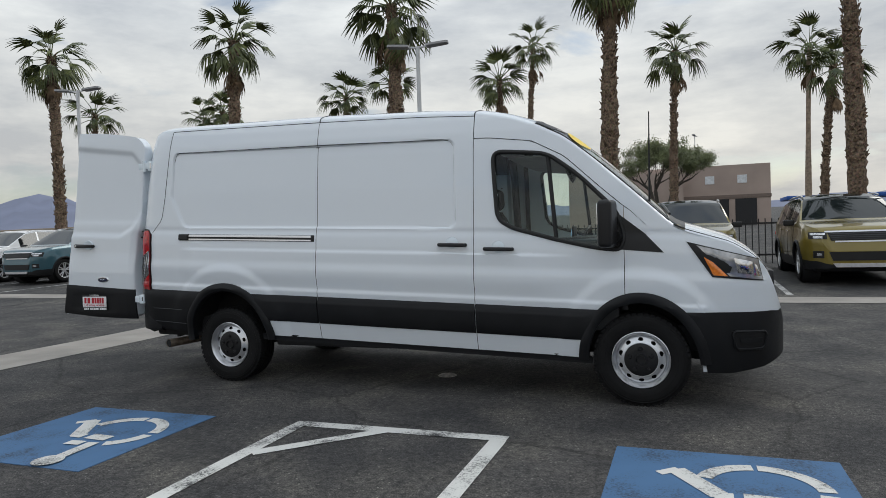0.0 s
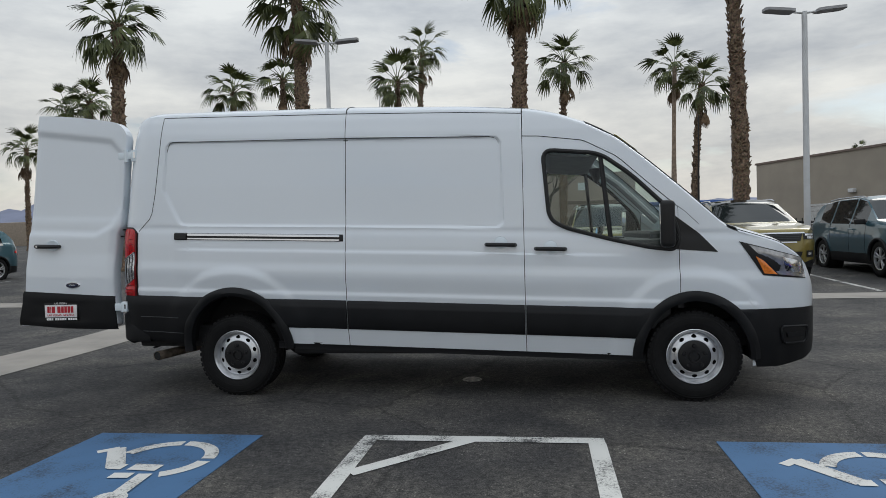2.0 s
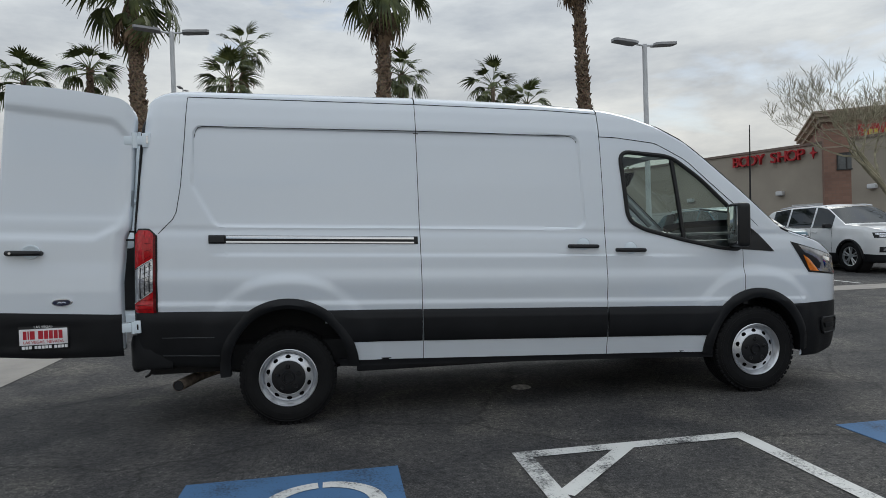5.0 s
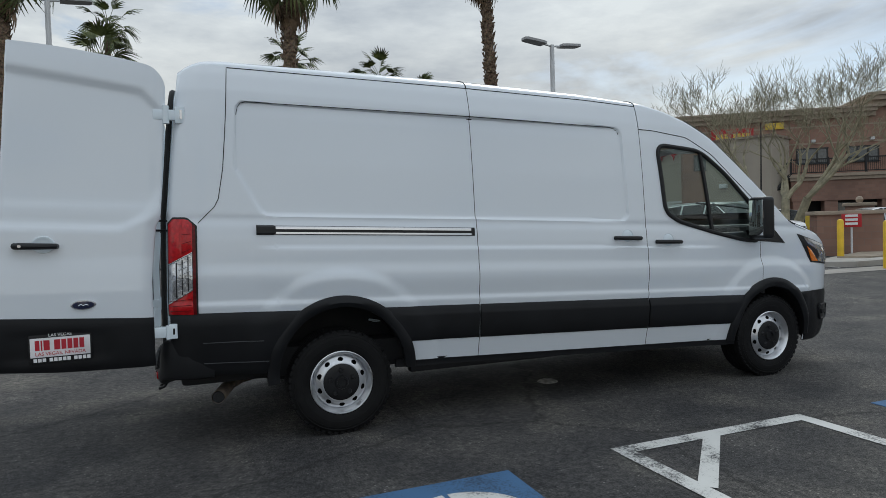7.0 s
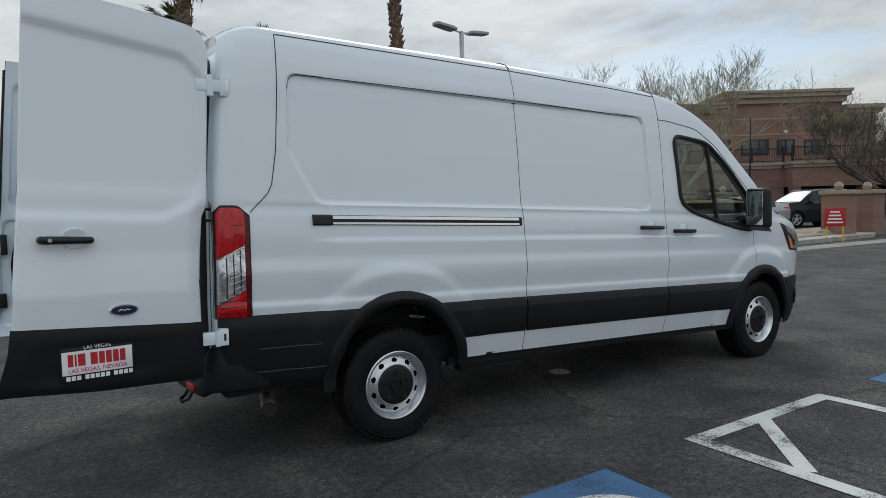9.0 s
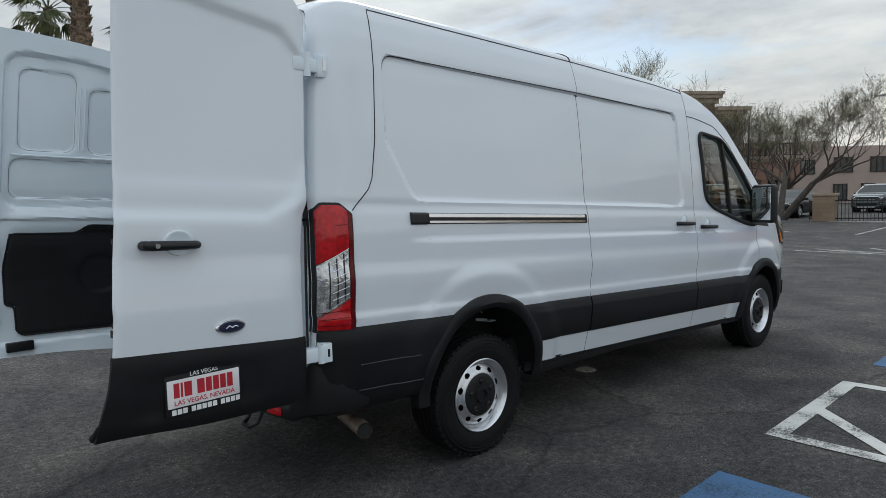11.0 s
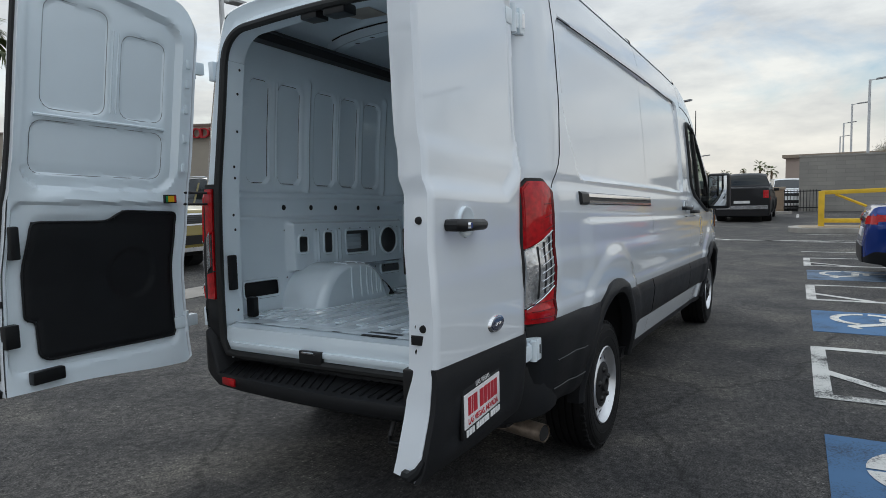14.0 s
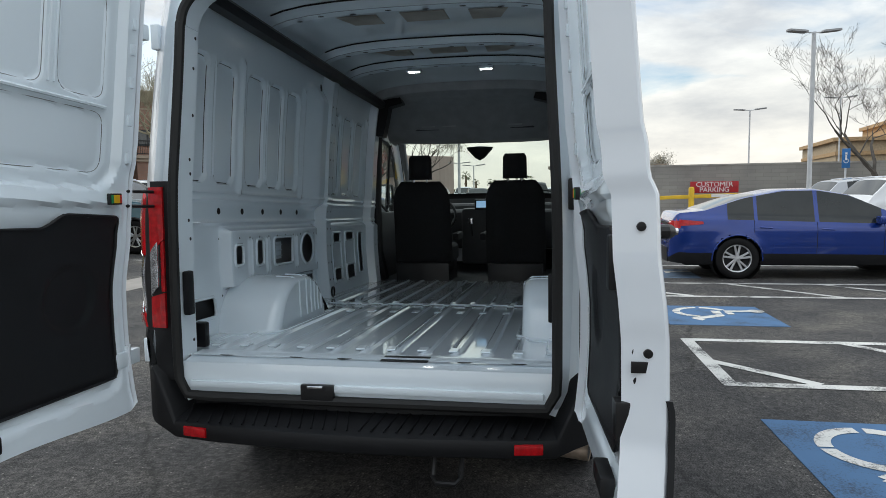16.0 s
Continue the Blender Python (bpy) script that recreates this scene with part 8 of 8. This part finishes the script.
# iron fence behind the gold cars
fe = empty("iron_fence", 0, 13.4, zg(0, 13.4))
tagged(fe, "black iron fence along the lot edge", "fence")
obj("rail", join(box(-8, 20, -0.02, 0.02, 1.05, 1.10), box(-8, 20, -0.02, 0.02, 0.2, 0.25)), IRON, fe, smooth=False)
bars = obj("railing", join(*[box(-8 + 0.16 * k, -7.975 + 0.16 * k, -0.012, 0.012, 0.0, 1.2) for k in range(175)]), IRON, fe, smooth=False)
tagged(bars, kind="stuff")

# beige offices far to the right of the lane
e, Lb = house("far_offices", 64.8, 18.9, 72.0, 12.2, "two-storey pinkish office block far off")
obj("wall", join(box(0, Lb, 0, 10, -0.5, 5.4), box(-10, 1.2, -0.8, 10, -0.5, 5.9), mapped(lathe([(1.6, 0.0), (1.6, 5.6)], 20), lambda a, b, c: (a + Lb, c + 1.2, b - 0.2))), STUCCO_P, e, smooth=False)
for x0 in (2.0, 5.4):
    window(e, x0, x0 + 1.7, 3.0, 4.3, -0.06)
for x0 in (-8.5, -5.0, -2.2):
    window(e, x0, x0 + 1.9, 2.9, 4.1, -0.86)
for x0 in (2.0, 4.6, 7.0):
    window(e, x0, x0 + 1.2, 0.4, 1.8, -0.06)
tagged(obj("earth_bank", mapped(box(74, 150, -2, 26, -0.3, 2.2, 0.6), lambda a, b, c: (a, b, c + 0.25 * math.sin(a * 0.3) + 0.2 * math.sin(b * 0.9))), mat("scrub_bank", (0.17, 0.15, 0.09), 0.95, var=0.3, scale=0.6)), "low scrub-covered bank in the distance", "bank")
# brick pillars and fence before the far lot
for k, (px, py) in enumerate(((30.4, 6.9), (31.6, 2.3), (32.6, -0.2))):
    e = empty("brick_pillar", px, py, zg(px, py))
    tagged(e, "short tan block pillar with a flat cap", "pillar", "fence pillars")
    obj("shaft", box(-0.4, 0.4, -0.4, 0.4, 0, 1.15), block_mat("tan_block_%d" % k, (0.3, 0.22, 0.15), (0.34, 0.25, 0.18), (0.25, 0.2, 0.15), 0.4, 0.2), e, smooth=False)
    obj("cap", box(-0.46, 0.46, -0.46, 0.46, 1.15, 1.28, 0.03), CORN, e)
fe = empty("iron_fence", 31.0, 4.6, zg(31, 4.6), -75)
tagged(fe, "low black iron fence between pillars", "fence")
obj("rail", join(box(-3, 7, -0.02, 0.02, 0.95, 1.0), box(-3, 7, -0.02, 0.02, 0.15, 0.2)), IRON, fe, smooth=False)
tagged(obj("railing", join(*[box(-3 + 0.14 * k, -2.975 + 0.14 * k, -0.012, 0.012, 0.0, 1.05) for k in range(71)]), IRON, fe, smooth=False), kind="stuff")
# kerbs and islands
def island(name, pts, h, label):
    z = min(zg(*p) for p in pts)
    return tagged(obj(name, prism(pts, z - 0.05, z + h), KERB, smooth=False), label, "kerb", kind="structure")


island("kerb", [(22, 11.0), (13.6, 6.9), (14.4, 6.2), (23, 6.8), (29.5, 9.5), (29, 11.5)], 0.14, "raised concrete kerb island")
island("kerb", [(29.8, 9.0), (29.4, 9.0), (31.2, -1.0), (31.6, -1.0)], 0.13, "concrete kerb along the lot edge")
tagged(obj("planting_bed", prism([(21.5, 10.5), (15.5, 7.6), (16.0, 7.0), (22.5, 7.6), (27.5, 9.8), (27, 10.9)], zg(16, 7) + 0.1, zg(16, 7) + 0.16), DIRT, smooth=False), "tan gravel bed inside the kerb", "planting bed", kind="structure")
rk = tagged(obj("boulder", moved(mapped(lathe([(0.0, 0.32), (0.18, 0.28), (0.34, 0.12), (0.36, 0.0)], 12), lambda a, b, c: (a * 1.3 + 0.05 * math.sin(9 * c), -c, b * (1 + 0.2 * math.sin(7 * a)))), Matrix.Translation((22.2, 7.9, zg(22, 7.9) + 0.1))), DIRT), "rough tan landscape boulder on gravel", "boulder")
# bollard, pillars and signs at the exit
for px_, py_ in ((15.63, 7.59), (14.56, 5.55)):
    e = empty("bollard", px_, py_, zg(px_, py_))
    tagged(e, "yellow painted steel bollard on a kerb", "bollard", "yellow bollards")
    obj("post", mapped(lathe([(0.0, 1.17), (0.06, 1.15), (0.085, 1.10), (0.085, 0.0)], 16), lambda a, b, c: (a, -c, b)), YELL, e)
e, Lb = house("wall_brick_low", 16.9, 9.35, 18.7, 8.55, "low tan brick wall with a flat cap")
e["category"], e["kind"] = "wall", "structure"
obj("blocks", box(0, Lb, 0, 0.45, 0, 1.35), BRICK, e, smooth=False)
obj("cap", box(-0.1, Lb + 0.1, -0.08, 0.53, 1.35, 1.47, 0.02), CORN, e)
e = empty("direction_board", 17.55, 8.72, zg(17.5, 8.7), -52)
tagged(e, "red board with white lettering bars on a low wall", "sign")
obj("board", box(-0.26, 0.26, -0.02, 0.02, 0.88, 1.28, 0.02), REDS, e)
obj("text_bars", join(*[box(-0.16, 0.16, -0.03, -0.018, 0.95 + 0.12 * k, 1.02 + 0.12 * k) for k in range(3)]), WHITES, e, smooth=False)
obj("post", tube([(0, 0.03, 0), (0, 0.03, 0.95)], 0.03, 6), POLE, e)
e = empty("notice_sign", 19.55, 6.38, zg(19.55, 6.38), -60)
tagged(e, "small red notice sign on two posts", "sign")
obj("board", box(-0.29, 0.29, -0.02, 0.02, 0.50, 1.08, 0.01), REDS, e)
obj("text_bars", join(*[box(-0.22 + 0.03 * k, 0.22 - 0.03 * k, -0.03, -0.018, 0.60 + 0.11 * k, 0.65 + 0.11 * k) for k in range(4)]), WHITES, e, smooth=False)
for s in (-1, 1):
    obj("post", tube([(s * 0.22, 0.03, 0.0), (s * 0.22, 0.03, 0.9)], 0.02, 6), YELL, e)
e = empty("rental_sign", 21.3, 12.3, zg(21.3, 12.3), -50)
tagged(e, "yellow direction sign with a black arrow", "sign")
obj("board", box(-0.9, 1.2, -0.03, 0.03, 0.45, 1.3, 0.02), SIGNY, e)
obj("text_bar", join(*[box(-0.65 + 0.2 * k, -0.5 + 0.2 * k, -0.045, -0.028, 0.78, 1.08) for k in range(5)]), BLACK, e, smooth=False)
obj("arrow", prism([(0.55, 0.9), (0.75, 1.18), (0.95, 0.9), (0.81, 0.9), (0.81, 0.62), (0.69, 0.62), (0.69, 0.9)], -0.045, -0.028, "y"), BLACK, e, smooth=False)
for s in (-1, 1):
    obj("post", tube([(s * 0.8, 0.05, 0), (s * 0.8, 0.05, 0.9)], 0.05, 6), IRON, e)
for px, py in ((22.3, 7.65), (27.0, 15.5), (24.2, 7.6)):
    e = empty("brick_pillar", px, py, zg(px, py))
    tagged(e, "brick gate pillar with a ball cap", "pillar", "gate pillars")
    obj("shaft", box(-0.4, 0.4, -0.4, 0.4, 0, 1.5), BRICK, e, smooth=False)
    obj("cap", box(-0.48, 0.48, -0.48, 0.48, 1.5, 1.65, 0.03), CORN, e)
    obj("ball", moved(mapped(lathe([(0, 0.3), (0.1, 0.27), (0.16, 0.15), (0.12, 0.04), (0.05, 0)], 12), lambda a, b, c: (a, -c, b)), Matrix.Translation((0, 0, 1.65))), CORN, e)

# block wall, sign and gate
e, Lb = house("wall_block", 34.4, -1.2, 33.2, -48, "long grey concrete block wall")
e["category"], e["kind"] = "wall", "structure"
obj("blocks", box(0, Lb, 0, 0.2, 0, 2.85), CMU, e, smooth=False)
obj("cap", box(-0.03, Lb, -0.02, 0.22, 2.85, 2.93), KERB, e, smooth=False)
e, Lb = house("office_front", 45, -0.2, 44.6, -8, "tan stucco office behind the block wall")
obj("wall", box(0, Lb, 0, 6, 0, 3.2), STUCCO_P, e, smooth=False)
obj("roof_edge", box(-0.2, Lb + 0.2, -0.2, 6, 3.2, 3.4), CORN, e, smooth=False)
for x0 in (1.0, 3.0, 5.0):
    obj("window", box(x0, x0 + 0.9, -0.05, 0.1, 0.9, 2.5), PANE, e, smooth=False)
e, Lb = house("tan_building", 53.2, -22.4, 48, -62, "tan building with an orange cornice beyond the wall")
obj("wall", box(0, Lb, 0, 12, 0, 5.2), mat("warm_tan_stucco", (0.42, 0.33, 0.22), 0.95), e, smooth=False)
obj("cornice", join(box(-0.3, Lb, -0.4, 12, 5.2, 5.5), box(-0.1, Lb, -0.2, 12, 4.1, 4.4), box(5, Lb, -0.6, 12, 5.5, 6.8), box(4.7, Lb, -0.9, 12, 6.8, 7.1)), mat("orange_tan_trim", (0.45, 0.3, 0.16), 0.9), e, smooth=False)
e = empty("parking_sign", 33.2, -8.9, 0, -90)
tagged(e, "red customer parking sign with white letters", "sign")
obj("board", box(-1.22, 1.22, -0.03, 0.03, 1.27, 1.88, 0.03), REDS, e)
words("sign_words", "CUSTOMER", 0.36, WHITES, Matrix.Translation((0, -0.04, 1.71)) @ pose(0, 0, 0, 90, 0, 0), e, 0.006)
words("sign_words", "PARKING", 0.36, WHITES, Matrix.Translation((0, -0.04, 1.43)) @ pose(0, 0, 0, 90, 0, 0), e, 0.006)
for s in (-1, 1):
    obj("post", tube([(s * 1.1, 0.06, 0), (s * 1.1, 0.06, 1.4)], 0.04, 6), POLE, e)
e = empty("barrier_gate", 18.7, -2.1, 0.14, -90)
tagged(e, "yellow steel swing barrier gate on a kerb island", "gate")
obj("post", box(-0.08, 0.08, -0.08, 0.08, 0, 1.05, 0.01), YELL, e)
obj("top_bar", moved(box(0, 4.9, -0.05, 0.05, -0.06, 0.06, 0.01), Matrix.Translation((0.0, 0, 1.0)) @ pose(0, 0, 0, 0, -1.6, 0)), YELL, e)
obj("low_bar", box(0.05, 1.9, -0.05, 0.05, 0.12, 0.24, 0.01), YELL, e)
obj("brace", tube([(0.35, 0, 0.95), (1.85, 0, 0.25)], 0.04, 6), YELL, e)
obj("swing_post", mapped(lathe([(0.0, 1.4), (0.08, 1.38), (0.09, 1.3), (0.09, 0)], 14), lambda a, b, c: (a + 2.9, -c, b)), YELL, e)
obj("arm_label", box(3.5, 4.2, -0.06, -0.04, 1.06, 1.15), WHITES, e)
isl = [(17.9 + 0.0, -1.6), (18.3, -1.25), (19.1, -1.25), (19.6, -1.7), (19.6, -9.0), (17.9, -9.0)]
island("kerb", isl, 0.14, "rounded concrete kerb island under the gate")
tagged(obj("planting_bed", prism([(18.1, -1.7), (18.4, -1.5), (19.0, -1.5), (19.4, -1.8), (19.4, -8.8), (18.1, -8.8)], 0.1, 0.155), DIRT, smooth=False), "tan gravel on the kerb island", "planting bed", kind="structure")
# blue accessible sign post
e = empty("stall_sign_post", 20.5, -10.25, 0, -90)
tagged(e, "blue accessible parking sign on a post", "sign")
obj("post", tube([(0, 0, 0), (0, 0, 2.75)], 0.03, 6), POLE, e)
obj("board", box(-0.13, 0.13, -0.03, -0.01, 2.1, 2.75, 0.01), mat("blue_sign_face", (0.03, 0.16, 0.42), 0.5), e)
obj("figure", join(box(-0.03, 0.03, -0.04, -0.028, 2.55, 2.62), box(-0.03, 0.02, -0.04, -0.028, 2.36, 2.53), tube([(0.07 * math.cos(a), -0.034, 2.34 + 0.07 * math.sin(a)) for a in (radians(20 * k - 200) for k in range(14))], 0.012, 5)), WHITES, e)

# mountains on the horizon
def ridge(az, v):
    a = radians(az)
    h = (100 + 32 * math.sin(az * 0.13) + 17 * math.sin(az * 0.41 + 1) + 9 * math.sin(az * 1.1 + 2) + 4 * math.sin(az * 2.9)) * (0.30 + 0.70 * sstep(100, 132, az))
    r = 1900 - 500 * (1 - v)
    x, y = r * math.cos(a), r * math.sin(a)
    return x, y, zg(x, y) - 8 + (h + 8) * v * (1 + 0.06 * math.sin(az * 3.3 + v * 9))


# distance haze is mixed into the ridge's blue-grey colour
tagged(obj("mountain_ridge", grid(ridge, frange(55, 215, 0.8), [0, 0.3, 0.55, 0.75, 0.9, 1.0]), mat("hazy_mountain", (0.17, 0.19, 0.27), 1.0, var=0.1, scale=0.01)), "hazy blue-grey desert mountain ridge", "mountains", kind="structure")
